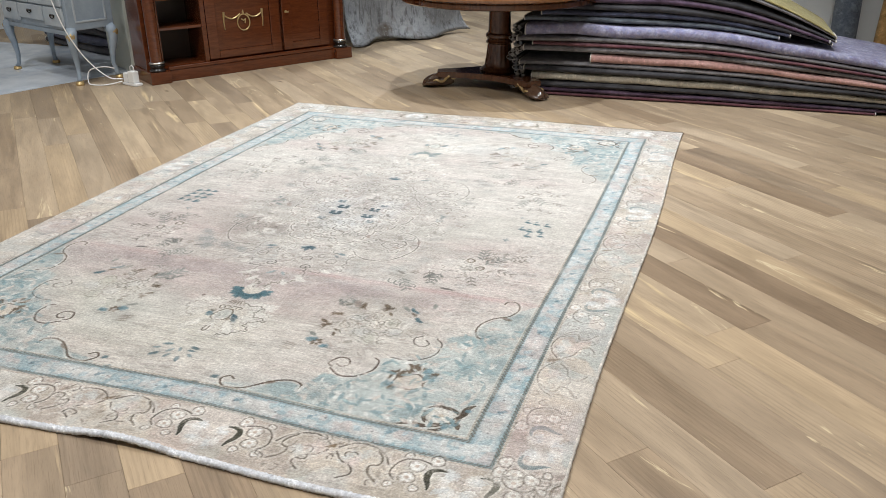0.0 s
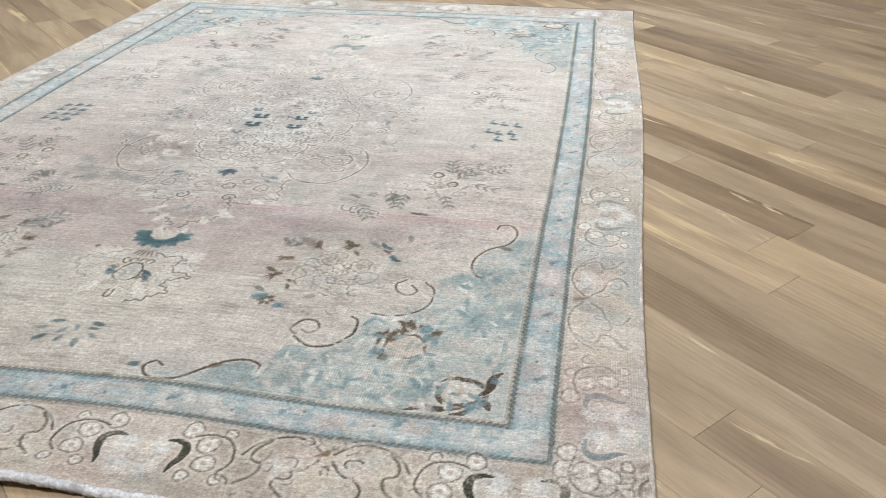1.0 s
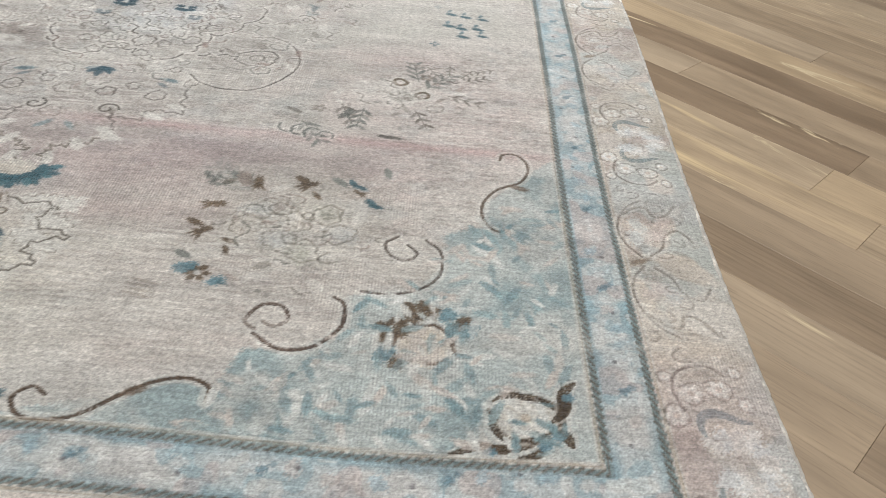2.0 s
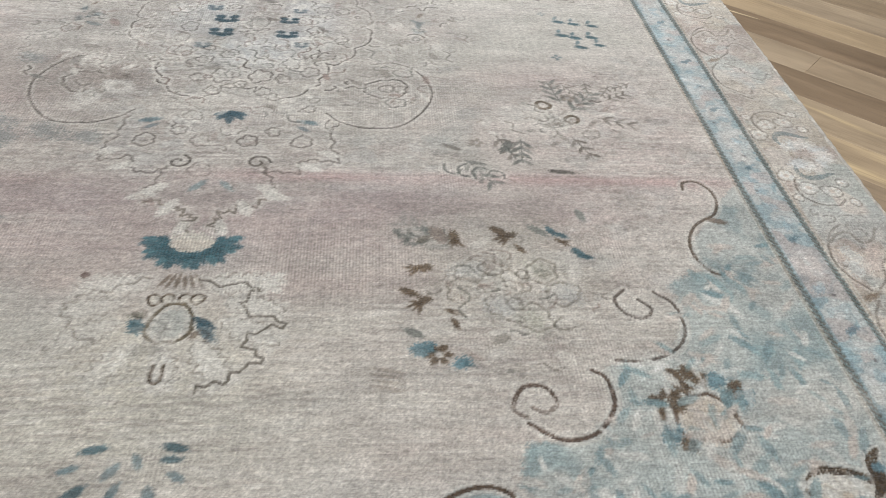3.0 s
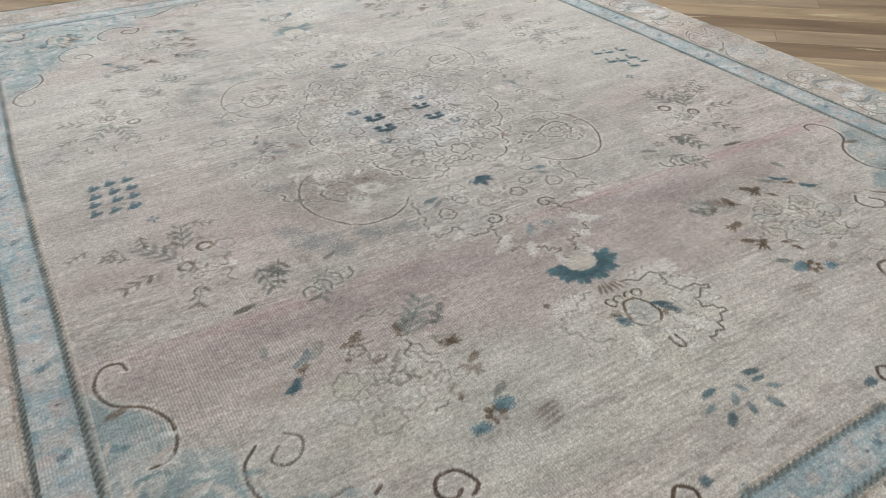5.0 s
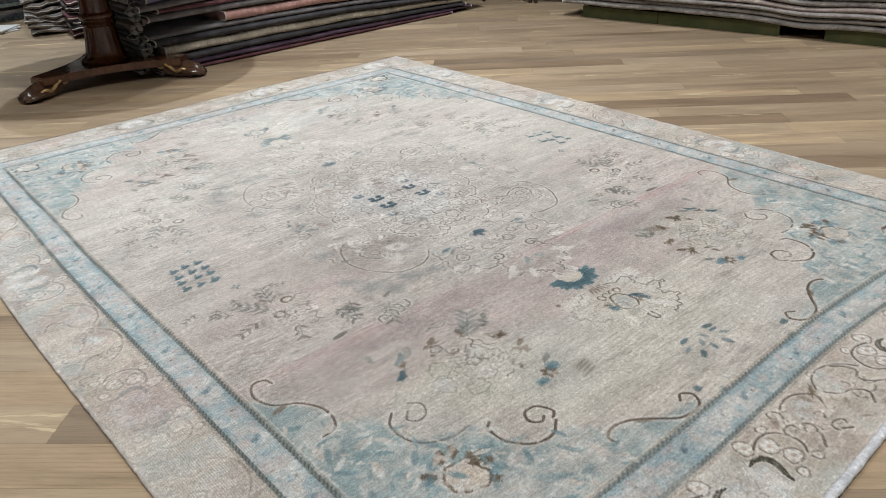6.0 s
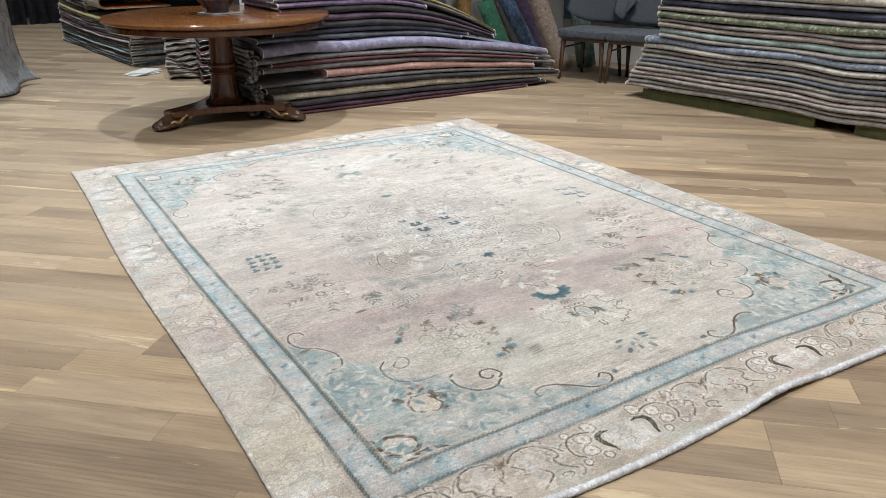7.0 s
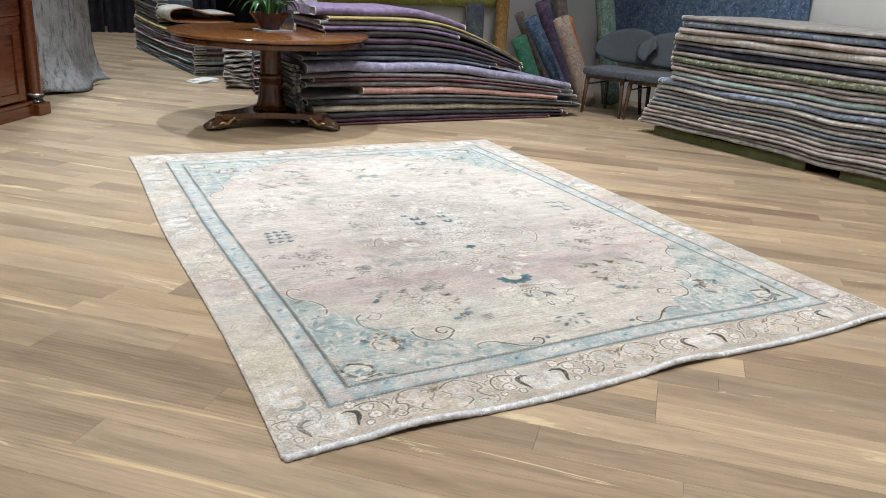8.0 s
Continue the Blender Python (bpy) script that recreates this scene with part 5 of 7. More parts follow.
# ---- round pedestal table ----
TX, TY = -0.02, 2.95
table = empty("pedestal_table", pose(TX, TY, 0, 0, 0, 0))
tagged(table, "round polished mahogany pedestal table with gilded claw feet on oak floor", "table")
part("tabletop", lathe(((0.70, 0.735), (0.765, 0.737), (0.80, 0.742), (0.815, 0.752), (0.818, 0.766), (0.812, 0.776), (0.79, 0.781), (0.775, 0.780), (0.77, 0.781)), 96), TABLE_TOP, table, "polished round top with moulded rim")
part("apron", lathe(((0.745, 0.690), (0.775, 0.692), (0.785, 0.700), (0.786, 0.730), (0.78, 0.7365)), 96), TABLE_WOOD, table)


def flutes(a, z):
    return 1 + (0.05 * abs(math.sin(9 * a)) - 0.03 if 0.19 < z < 0.36 else 0.0)


part("column", lathe(((0.150, 0.130), (0.155, 0.142), (0.145, 0.155), (0.125, 0.165), (0.118, 0.178), (0.113, 0.20), (0.105, 0.24), (0.098, 0.30), (0.092, 0.345), (0.105, 0.352), (0.108, 0.362),
                      (0.100, 0.372), (0.096, 0.385), (0.108, 0.395), (0.112, 0.410), (0.106, 0.424), (0.094, 0.432), (0.090, 0.45), (0.086, 0.58), (0.086, 0.66), (0.10, 0.675), (0.12, 0.692)), 72, flutes), TABLE_WOOD, table, "turned column with fluted swelling and rings")
# three-cornered platform with hollow sides
rim = []
for k in range(3):
    a0 = radians(198 + 120 * k)
    a1 = a0 + radians(120)
    c0, c1 = Vector((math.cos(a0), math.sin(a0))) * 0.50, Vector((math.cos(a1), math.sin(a1))) * 0.50
    t0 = Vector((-math.sin(a0), math.cos(a0))) * 0.065
    t1 = Vector((-math.sin(a1), math.cos(a1))) * 0.065
    rim.append(c0 - t0)
    rim.append(c0 + t0)
    m0 = (c0 + t0 + c1 - t1) / 2
    for i in range(1, 12):
        s = i / 12
        p = (c0 + t0).lerp(c1 - t1, s)
        rim.append(p - m0.normalized() * 0.085 * math.sin(math.pi * s))
bm = bmesh.new()
lower = [bm.verts.new((p.x, p.y, 0.085)) for p in rim]
face = bm.faces.new(lower)
ext = bmesh.ops.extrude_face_region(bm, geom=[face])
bmesh.ops.translate(bm, vec=(0, 0, 0.045), verts=[v for v in ext["geom"] if isinstance(v, bmesh.types.BMVert)])
bmesh.ops.bevel(bm, geom=[e for e in bm.edges if abs(e.verts[0].co.z - e.verts[1].co.z) < 1e-6], offset=0.006, segments=2, affect="EDGES")
bmesh.ops.recalc_face_normals(bm, faces=bm.faces[:])
part("platform", bm, TABLE_WOOD, table, "concave three-cornered mahogany platform")


def paw():
    """A lion's paw that points along x: ankle, instep and four toes."""
    verts, faces = [], []
    prof = ((-0.09, 0.050, 0.036, 0.066), (-0.06, 0.058, 0.048, 0.062), (0.0, 0.064, 0.056, 0.054), (0.05, 0.066, 0.050, 0.048), (0.09, 0.072, 0.046, 0.042), (0.125, 0.070, 0.038, 0.036), (0.155, 0.055, 0.026, 0.026), (0.168, 0.030, 0.010, 0.018))
    n = 24
    for x, hw, hh, zc in prof:
        for k in range(n):
            a = 2 * math.pi * k / n
            toe = 1 + (0.22 * math.cos(4 * 2 * a / 2 + 0.4) if x > 0.04 and math.sin(a) > -0.3 else 0)
            verts.append((x, hw * math.cos(a) * toe, max(zc + hh * math.sin(a) * toe, 0.0)))
    for j in range(len(prof) - 1):
        for k in range(n):
            a, b = j * n + k, j * n + (k + 1) % n
            faces.append((a, b, b + n, a + n))
    faces += [tuple(range(n)), tuple(reversed(range((len(prof) - 1) * n, len(prof) * n)))]
    return mesh_of("paw", verts, faces, True)


PAW = paw()
SCROLL = joined([tube([(-0.08 + 0.014 * i, s * (0.068 + 0.008 * math.sin(i * 0.9)), 0.092 - 0.0045 * i + 0.016 * math.sin(i * 0.8)) for i in range(13)], [0.0135 - 0.0005 * i for i in range(13)], 7) for s in (-1, 1)]
                + [tube([(-0.085 + (0.026 - 0.0015 * i) * math.cos(i * 0.6), s * 0.071, 0.088 + (0.026 - 0.0015 * i) * math.sin(i * 0.6)) for i in range(14)], 0.008, 6) for s in (-1, 1)])
for k in range(3):
    a = 198 + 120 * k
    p = Vector((math.cos(radians(a)), math.sin(radians(a)))) * 0.455
    foot = part("claw_foot", PAW, DARK_WOOD, table, "carved dark lion paw foot", pose(p.x, p.y, 0.001, 0, 0, a))
    part("gilded_scroll", SCROLL, GILT, foot)

# ---- potted plant on the table ----
plant = empty("potted_plant", pose(TX + 0.0, TY, 0.781))
tagged(plant, "small green leafy plant in a dark glazed bowl", "plant")
part("tile", block((-0.12, 0.12, -0.12, 0.12, 0.0015, 0.010), bevel=0.002), SAUCER, plant, "pale square tile under the bowl", pose(0.02, 0, 0, 0, 0, 15))
part("bowl", lathe(((0.075, 0.011), (0.082, 0.013), (0.088, 0.03), (0.105, 0.06), (0.135, 0.10), (0.158, 0.135), (0.162, 0.145), (0.150, 0.140), (0.125, 0.115)), 60, lambda a, z: 1 + (0.055 * math.sin(9 * a) * max(z - 0.05, 0) / 0.1)), CERAMIC, plant, "scalloped glazed bowl")
part("soil", lathe(((0.118, 0.112), (0.128, 0.118), (0.09, 0.128), (0.03, 0.132)), 24), SOIL, plant)


def blade(length, width, droop, lift):
    v, f = [], []
    n = 9
    for i in range(n + 1):
        s = i / n
        w = width * math.sin(math.pi * (0.08 + 0.9 * s)) ** 0.8
        x, z = length * s, lift * math.sin(s * math.pi * 0.62) - droop * s * s
        v += [(x, -w, z + 0.012 * (w / width)), (x, 0, z), (x, w, z + 0.012 * (w / width)), (x, 0, z - 0.003)]
    for i in range(n):
        b = 4 * i
        f += [(b, b + 1, b + 5, b + 4), (b + 1, b + 2, b + 6, b + 5), (b + 2, b + 3, b + 7, b + 6), (b + 3, b, b + 4, b + 7)]
    return mesh_of("leaf", v, f, True)


BLADES = [blade(0.20, 0.028, 0.12, 0.16), blade(0.26, 0.030, 0.20, 0.22), blade(0.15, 0.034, 0.05, 0.10), blade(0.22, 0.024, 0.02, 0.30)]
for k in range(22):
    a = k * 137.5
    r = 0.02 + 0.03 * (k % 3)
    part("leaf", BLADES[k % 4], LEAF, plant, at=pose(r * math.cos(radians(a)), r * math.sin(radians(a)), 0.12, 0, -12 * (k % 4), a))

# ---- folded rugs in stacks ----
WOOLS = {}


def wool_of(key):
    tones = {"lavender": ((0.19, 0.17, 0.27), (0.33, 0.33, 0.44), (0.20, 0.21, 0.36)), "pewter": ((0.12, 0.115, 0.125), (0.22, 0.21, 0.22), None), "charcoal": ((0.018, 0.017, 0.021), (0.045, 0.043, 0.05), None),
             "plum": ((0.055, 0.03, 0.06), (0.10, 0.06, 0.10), None), "rose": ((0.40, 0.22, 0.20), (0.50, 0.30, 0.27), None), "sand": ((0.40, 0.36, 0.29), (0.52, 0.48, 0.40), None),
             "wine": ((0.09, 0.025, 0.04), (0.15, 0.06, 0.07), None), "slate": ((0.07, 0.085, 0.11), (0.14, 0.16, 0.19), None), "taupe": ((0.15, 0.13, 0.12), (0.25, 0.22, 0.20), None),
             "violet": ((0.11, 0.075, 0.16), (0.22, 0.16, 0.27), (0.17, 0.13, 0.24)), "mustard": ((0.27, 0.22, 0.08), (0.36, 0.31, 0.14), None), "ivory": ((0.44, 0.42, 0.39), (0.55, 0.53, 0.49), None),
             "oatmeal": ((0.26, 0.24, 0.23), (0.36, 0.34, 0.325), None), "navy": ((0.025, 0.03, 0.06), (0.06, 0.065, 0.11), None), "denim": ((0.12, 0.17, 0.28), (0.28, 0.33, 0.42), (0.40, 0.42, 0.46)),
             "moss": ((0.10, 0.125, 0.09), (0.19, 0.215, 0.14), (0.50, 0.52, 0.40)), "seafoam": ((0.24, 0.32, 0.32), (0.36, 0.43, 0.42), None), "blush": ((0.31, 0.25, 0.235), (0.42, 0.36, 0.34), None),
             "teal": ((0.10, 0.20, 0.25), (0.20, 0.31, 0.36), (0.38, 0.43, 0.45)), "stone": ((0.215, 0.205, 0.20), (0.34, 0.325, 0.315), None), "orange": ((0.50, 0.14, 0.03), (0.58, 0.20, 0.05), None), "jade": ((0.03, 0.15, 0.09), (0.06, 0.22, 0.14), None),
             "azure": ((0.045, 0.09, 0.20), (0.11, 0.19, 0.31), (0.22, 0.28, 0.37)), "beige": ((0.36, 0.28, 0.23), (0.46, 0.38, 0.32), (0.3, 0.2, 0.17)), "amber": ((0.38, 0.20, 0.06), (0.48, 0.29, 0.11), None), "celadon": ((0.10, 0.20, 0.17), (0.19, 0.29, 0.25), (0.32, 0.38, 0.34))}
    if key not in WOOLS:
        a, b, c = tones[key]
        WOOLS[key] = wool(key + "_wool", a, b, c, 14 if c else 9)
    return WOOLS[key]


def folded_rug(key, label, at, s0, s1, z_low, z_top, depth, seed, front=0.0, group="", fat=1.0, binding=True):
    """A rug folded to a slab, its rounded fold to the front (-y), from s0 to s1 along x between two sagging heights."""
    n, ring_n = 44, 9
    verts, faces, first, last = [], [], [], []
    size = ring_n + 4
    for i in range(n + 1):
        s = s0 + (s1 - s0) * i / n
        lo, hi = z_low(s), z_top(s)
        h = (hi - lo) / 2 * fat
        mid = (hi + lo) / 2
        y0 = front + 0.020 * wob(s, seed, 1.7) + 0.008 * wob(s, seed + 40, 6.0)
        mid += 0.30 * h * wob(s, seed + 80, 2.6)
        bulge, full = min(0.035, h * 1.5), h
        h *= 0.87 + 0.09 * wob(s, seed + 120, 2.5)
        for k in range(ring_n):
            a = -math.pi / 2 + math.pi * k / (ring_n - 1)
            verts.append((s, y0 + bulge * (1 - math.cos(a)), mid + h * math.sin(a)))
        verts += [(s, y0 + bulge + 0.07, mid + full), (s, depth, mid + full), (s, depth, mid - full), (s, y0 + bulge + 0.07, mid - full)]
    for i in range(n):
        for k in range(size):
            a, b = i * size + k, i * size + (k + 1) % size
            faces.append((a, a + size, b + size, b))
    faces += [tuple(range(size)), tuple(reversed(range(n * size, (n + 1) * size)))]
    me_ = mesh_of("folded_rug", verts, faces, True)
    me_.set_sharp_from_angle(angle=radians(60))
    ob = part("folded_rug", me_, wool_of(key), at=at)
    tagged(ob, label, "folded rug", group)
    if binding:
        for base, dx in ((0, -0.003), (n * size, 0.003)):
            pts = [Vector(verts[base + k]) + Vector((dx, -0.001, 0)) for k in range(ring_n)]
            pts.insert(0, Vector((pts[0].x, pts[0].y + 0.12, pts[0].z)))
            pts.append(Vector((pts[-1].x, pts[-1].y + 0.12, pts[-1].z)))
            part("end_fringe", tube(pts, 0.0048, 5), PALE_EDGE, ob, "pale frayed end")
    return ob


STACK_A = pose(0, 2.74, 0, 0, 0, 1.5)


def low_top(s):
    f = max(0.0, (s - 1.5) / 1.65)
    return 0.535 - 0.25 * f ** 1.5 + 0.012 * math.sin(s * 2.2)


LOWER = (("wine", 0.25, 2.75, 0.5), ("plum", 0.28, 2.98, 0.9), ("charcoal", 0.22, 2.90, 0.9), ("sand", 0.30, 3.13, 1.5), ("charcoal", 0.24, 3.12, 1.0), ("pewter", 0.20, 3.02, 0.8), ("rose", 0.75, 2.82, 1.5), ("pewter", 0.23, 3.06, 1.1), ("wine", 0.30, 2.86, 0.6), ("pewter", 0.18, 3.02, 0.9), ("lavender", 0.24, 2.98, 2.1))
total = sum(r[3] for r in LOWER)
run = 0.0
TALES = {"wine": "deep wine red", "plum": "dark plum", "charcoal": "charcoal black", "sand": "sandy beige", "pewter": "pewter grey", "rose": "faded rose pink", "taupe": "grey-brown", "lavender": "mottled lavender blue",
         "slate": "dark slate", "violet": "soft violet", "mustard": "mustard yellow", "ivory": "ivory", "oatmeal": "oatmeal", "navy": "navy blue", "denim": "faded denim blue", "moss": "moss green patterned",
         "seafoam": "seafoam grey-green", "blush": "pale blush", "teal": "faded teal", "stone": "stone grey", "orange": "orange"}
for k, (key, a, b, share) in enumerate(LOWER):
    lo, hi = run / total, (run + share) / total
    run += share
    folded_rug(key, TALES[key] + " wool rug folded in a low stack", STACK_A, a, b, lambda s, f=lo: 0.004 + low_top(s) * f, lambda s, f=hi: 0.0045 + low_top(s) * f, 0.88, 400 + k, 0.03 * wob(k, 77, 0.9), "low stack of folded rugs", 0.97)


def high_top(s):
    f = max(0.0, (s - 1.15) / 1.28)
    return 0.99 - 0.46 * f ** 1.9 - 0.03 * max(0.0, 0.6 - s)


UPPER = (("slate", 0.22, 2.05, 0.8), ("navy", 0.35, 2.12, 0.9), ("charcoal", 0.32, 2.40, 1.0), ("plum", 0.30, 2.38, 1.0), ("charcoal", 0.42, 2.42, 1.1),
         ("violet", 0.40, 1.70, 0.8), ("pewter", 0.38, 2.42, 0.8), ("mustard", 0.45, 2.41, 0.6), ("violet", 0.35, 1.80, 1.5))
total = sum(r[3] for r in UPPER)
run = 0.0
for k, (key, a, b, share) in enumerate(UPPER):
    lo, hi = run / total, (run + share) / total
    run += share
    folded_rug(key, TALES[key] + " wool rug sagging over a folded stack", STACK_A, a, b, lambda s, f=lo: 0.008 + low_top(s) + (high_top(s) - low_top(s)) * f, lambda s, f=hi: 0.0085 + low_top(s) + (high_top(s) - low_top(s)) * f,
               0.85, 430 + k, 0.05 + 0.03 * wob(k, 71, 0.9) + (0.06 if k == len(UPPER) - 1 else 0), "upper stack of folded rugs", 0.97)

# loosely folded ends of rugs beside the low stack
for k in range(13):
    zc = 0.05 + 0.037 * k
    key = ("pewter", "charcoal", "stone", "taupe", "slate")[k % 5]
    ob = part("rolled_rug_end", joined([tube([(0.12 * math.cos(b) * 0.14 * (1 + i * 0.02) * 1.6 + 0.05 * wob(k, 91, 1.3), 0.0 + 0.5 * j, 0.018 * math.sin(b)) for j in (0, 1)], 0.016 - 0.002 * (i % 2), 8) for i, b in enumerate((0.0, 2.1, 4.2))]),
              wool_of(key), at=pose(0.17 + 0.05 * wob(k, 93, 1.1), 2.80 + 0.05 * wob(k, 95, 1.0), zc, 0, 30 * wob(k, 97, 1.0), 6 * wob(k, 99, 1)))
    loop_ = [(0.05 * wob(k, 91, 1.3) - 0.004 + (0.030 + 0.008 * wob(k, 88, 1.0)) * math.cos(a_ * 0.42) * 1.3, -0.004, 0.019 * math.sin(a_ * 0.42) * (1 + 0.3 * math.cos(a_ * 0.42))) for a_ in range(15)]
    part("pale_edge", tube(loop_, 0.0028, 5), wool_of("stone"), ob, "pale frayed edge")
    tagged(ob, "loosely folded " + TALES[key] + " rug end beside the low stack", "folded rug", "folded rug ends")

# ---- tall stack on pallets ----
STACK_B = pose(3.245, 1.86, 0, 0, 0, -81.4)
RIGHT = 3.4
bottom_sag = lambda s: 0.088 + 0.008 * math.sin(s * 1.7 + 0.6) - 0.022 * math.exp(-((s - 1.68) / 0.22) ** 2)
TALL = [("oatmeal", -0.14, 1.0), ("oatmeal", -0.10, 0.85), ("oatmeal", -0.09, 0.85), ("blush", -0.08, 0.85), ("oatmeal", -0.05, 0.95), ("stone", -0.04, 0.9),
        ("slate", -0.01, 0.7), ("ivory", 0.00, 1.0), ("pewter", -0.01, 0.8), ("ivory", 0.01, 1.1), ("denim", 0.02, 1.4),
        ("stone", 0.16, 0.7), ("seafoam", 0.13, 1.3), ("blush", 0.12, 1.0), ("stone", 0.11, 0.8), ("moss", 0.10, 1.5), ("oatmeal", 0.10, 1.1), ("navy", 0.12, 1.3), ("pewter", 0.10, 0.9),
        ("ivory", 0.11, 1.7), ("blush", 0.15, 1.3), ("denim", 0.17, 1.5), ("stone", 0.16, 0.9)]
total = sum(r[2] for r in TALL)
run = 0.0


def tall_z(s, f):
    b = bottom_sag(s)
    wave = 0.016 * math.sin(s * 2.9 + 3 * f) * f + 0.010 * math.sin(s * 5.3 + 1.0) * (1 - f)
    return b + (1.075 - b) * f + wave * math.sin(math.pi * min(f * 1.2, 1))


for k, (key, a, share) in enumerate(TALL):
    lo, hi = run / total, (run + share) / total
    run += share
    folded_rug(key, TALES[key] + " wool rug folded in a tall stack", STACK_B, a, RIGHT + 0.1 * wob(k, 55, 1), lambda s, f=lo: tall_z(s, f), lambda s, f=hi: tall_z(s, f) + 0.0005, 1.15, 470 + k,
               0.02 * wob(k, 57, 0.8) + (0.03 if k > 11 else 0.0) - (0.02 if k < 7 else 0), "tall stack of folded rugs", 0.98)
for x0, x1, joint in ((0.02, 1.54, 0.66), (1.83, 3.3, 2.6)):
    pallet = tagged(empty("pallet", STACK_B @ pose(x0, 0, 0)), "green-stained wooden pallet under the tall rug stack", "pallet")
    for a, b in ((0, joint - x0 - 0.002), (joint - x0 + 0.002, x1 - x0)):
        part("front_board", block((a, b, 0.02, 0.045, 0.0, 0.084), bevel=0.003), GREEN_PLANK, pallet)
    for y in (0.3, 0.62, 0.95):
        part("runner", block((0.0, x1 - x0, y, y + 0.09, 0.0, 0.062), bevel=0.003), GREEN_PLANK, pallet)
    for k in range(6):
        a = 0.01 + k * (x1 - x0 - 0.13) / 5
        part("deck_board", block((a, a + 0.11, 0.046, 1.05, 0.063, 0.080), bevel=0.002), GREEN_PLANK, pallet)

# ---- upholstered chairs ----
def chair(at):
    """A low chair that faces -y, with a wide wing-shaped back."""
    ch = tagged(empty("lounge_chair", at), "slate grey upholstered chair with curved wing back and dark wooden legs", "chair", "pair of slate chairs")
    part("seat", block((-0.245, 0.245, -0.02, 0.48, 0.395, 0.475), bevel=0.028, segments=3), CHAIR_SEAT, ch, "ribbed slate seat cushion")
    part("seat_frame", block((-0.22, 0.22, 0.02, 0.46, 0.362, 0.394), bevel=0.004), DARK_WOOD, ch)
    verts, faces = [], []
    n, m = 26, 12
    for side in (0, 1):
        for i in range(n + 1):
            u = -1 + 2 * i / n
            for j in range(m + 1):
                v = j / m
                ang = u * 1.12
                rad = 0.33 + 0.035 * v + (0.032 if side else 0)
                top = 0.37 * (1 - 0.42 * abs(u) ** 2.2)
                base = 0.02 + 0.13 * abs(u) ** 3
                z = 0.49 + base + (top - base) * v
                edge = 1 - 0.9 * (2 * v - 1) ** 8 * 1.0
                rad = rad - (0.016 if side else -0.016) * (1 - edge) - (0.016 if side else -0.016) * abs(u) ** 10
                verts.append((rad * math.sin(ang) * 1.02, 0.19 + rad * math.cos(ang) * 0.86 + 0.10 * (v - 0.3), z))
    k = (n + 1) * (m + 1)
    for i in range(n):
        for j in range(m):
            a = i * (m + 1) + j
            faces += [(a, a + m + 1, a + m + 2, a + 1), (k + a, k + a + 1, k + a + m + 2, k + a + m + 1)]
    for i in range(n):
        a = i * (m + 1)
        faces += [(a, k + a, k + a + m + 1, a + m + 1), (a + m, a + 2 * m + 1, k + a + 2 * m + 1, k + a + m)]
    for j in range(m):
        b = n * (m + 1)
        faces += [(j, j + 1, k + j + 1, k + j), (b + j, k + b + j, k + b + j + 1, b + j + 1)]
    part("backrest", mesh_of("backrest", verts, faces, True), CHAIR_CLOTH, ch, "smooth wing-shaped upholstered back")
    rimline = [verts[i * (m + 1) + m] for i in range(n + 1)]
    part("piping", tube([(x, y + 0.008, z - 0.001) for x, y, z in rimline], 0.004, 6), CHAIR_CLOTH, ch)
    for x, y in ((-0.2, 0.03), (0.2, 0.03), (-0.19, 0.43), (0.19, 0.43)):
        ox, oy = (0.02 if x > 0 else -0.02), (-0.02 if y < 0.2 else 0.05)
        part("leg", tube([(x, y, 0.365), (x + ox * 0.5, y + oy * 0.5, 0.18), (x + ox, y + oy, 0.0)], [0.024, 0.020, 0.014], 10), DARK_WOOD, ch)
    for y0 in (0.03,):
        part("stretcher", tube([(-0.2, 0.43, 0.30), (-0.2, 0.03, 0.30)], 0.008, 6), DARK_WOOD, ch)
    return ch


lounge = chair(pose(3.385, 2.82, 0, 0, 0, -67))
copy_thing(lounge, pose(3.575, 2.365, 0, 0, 0, -67))

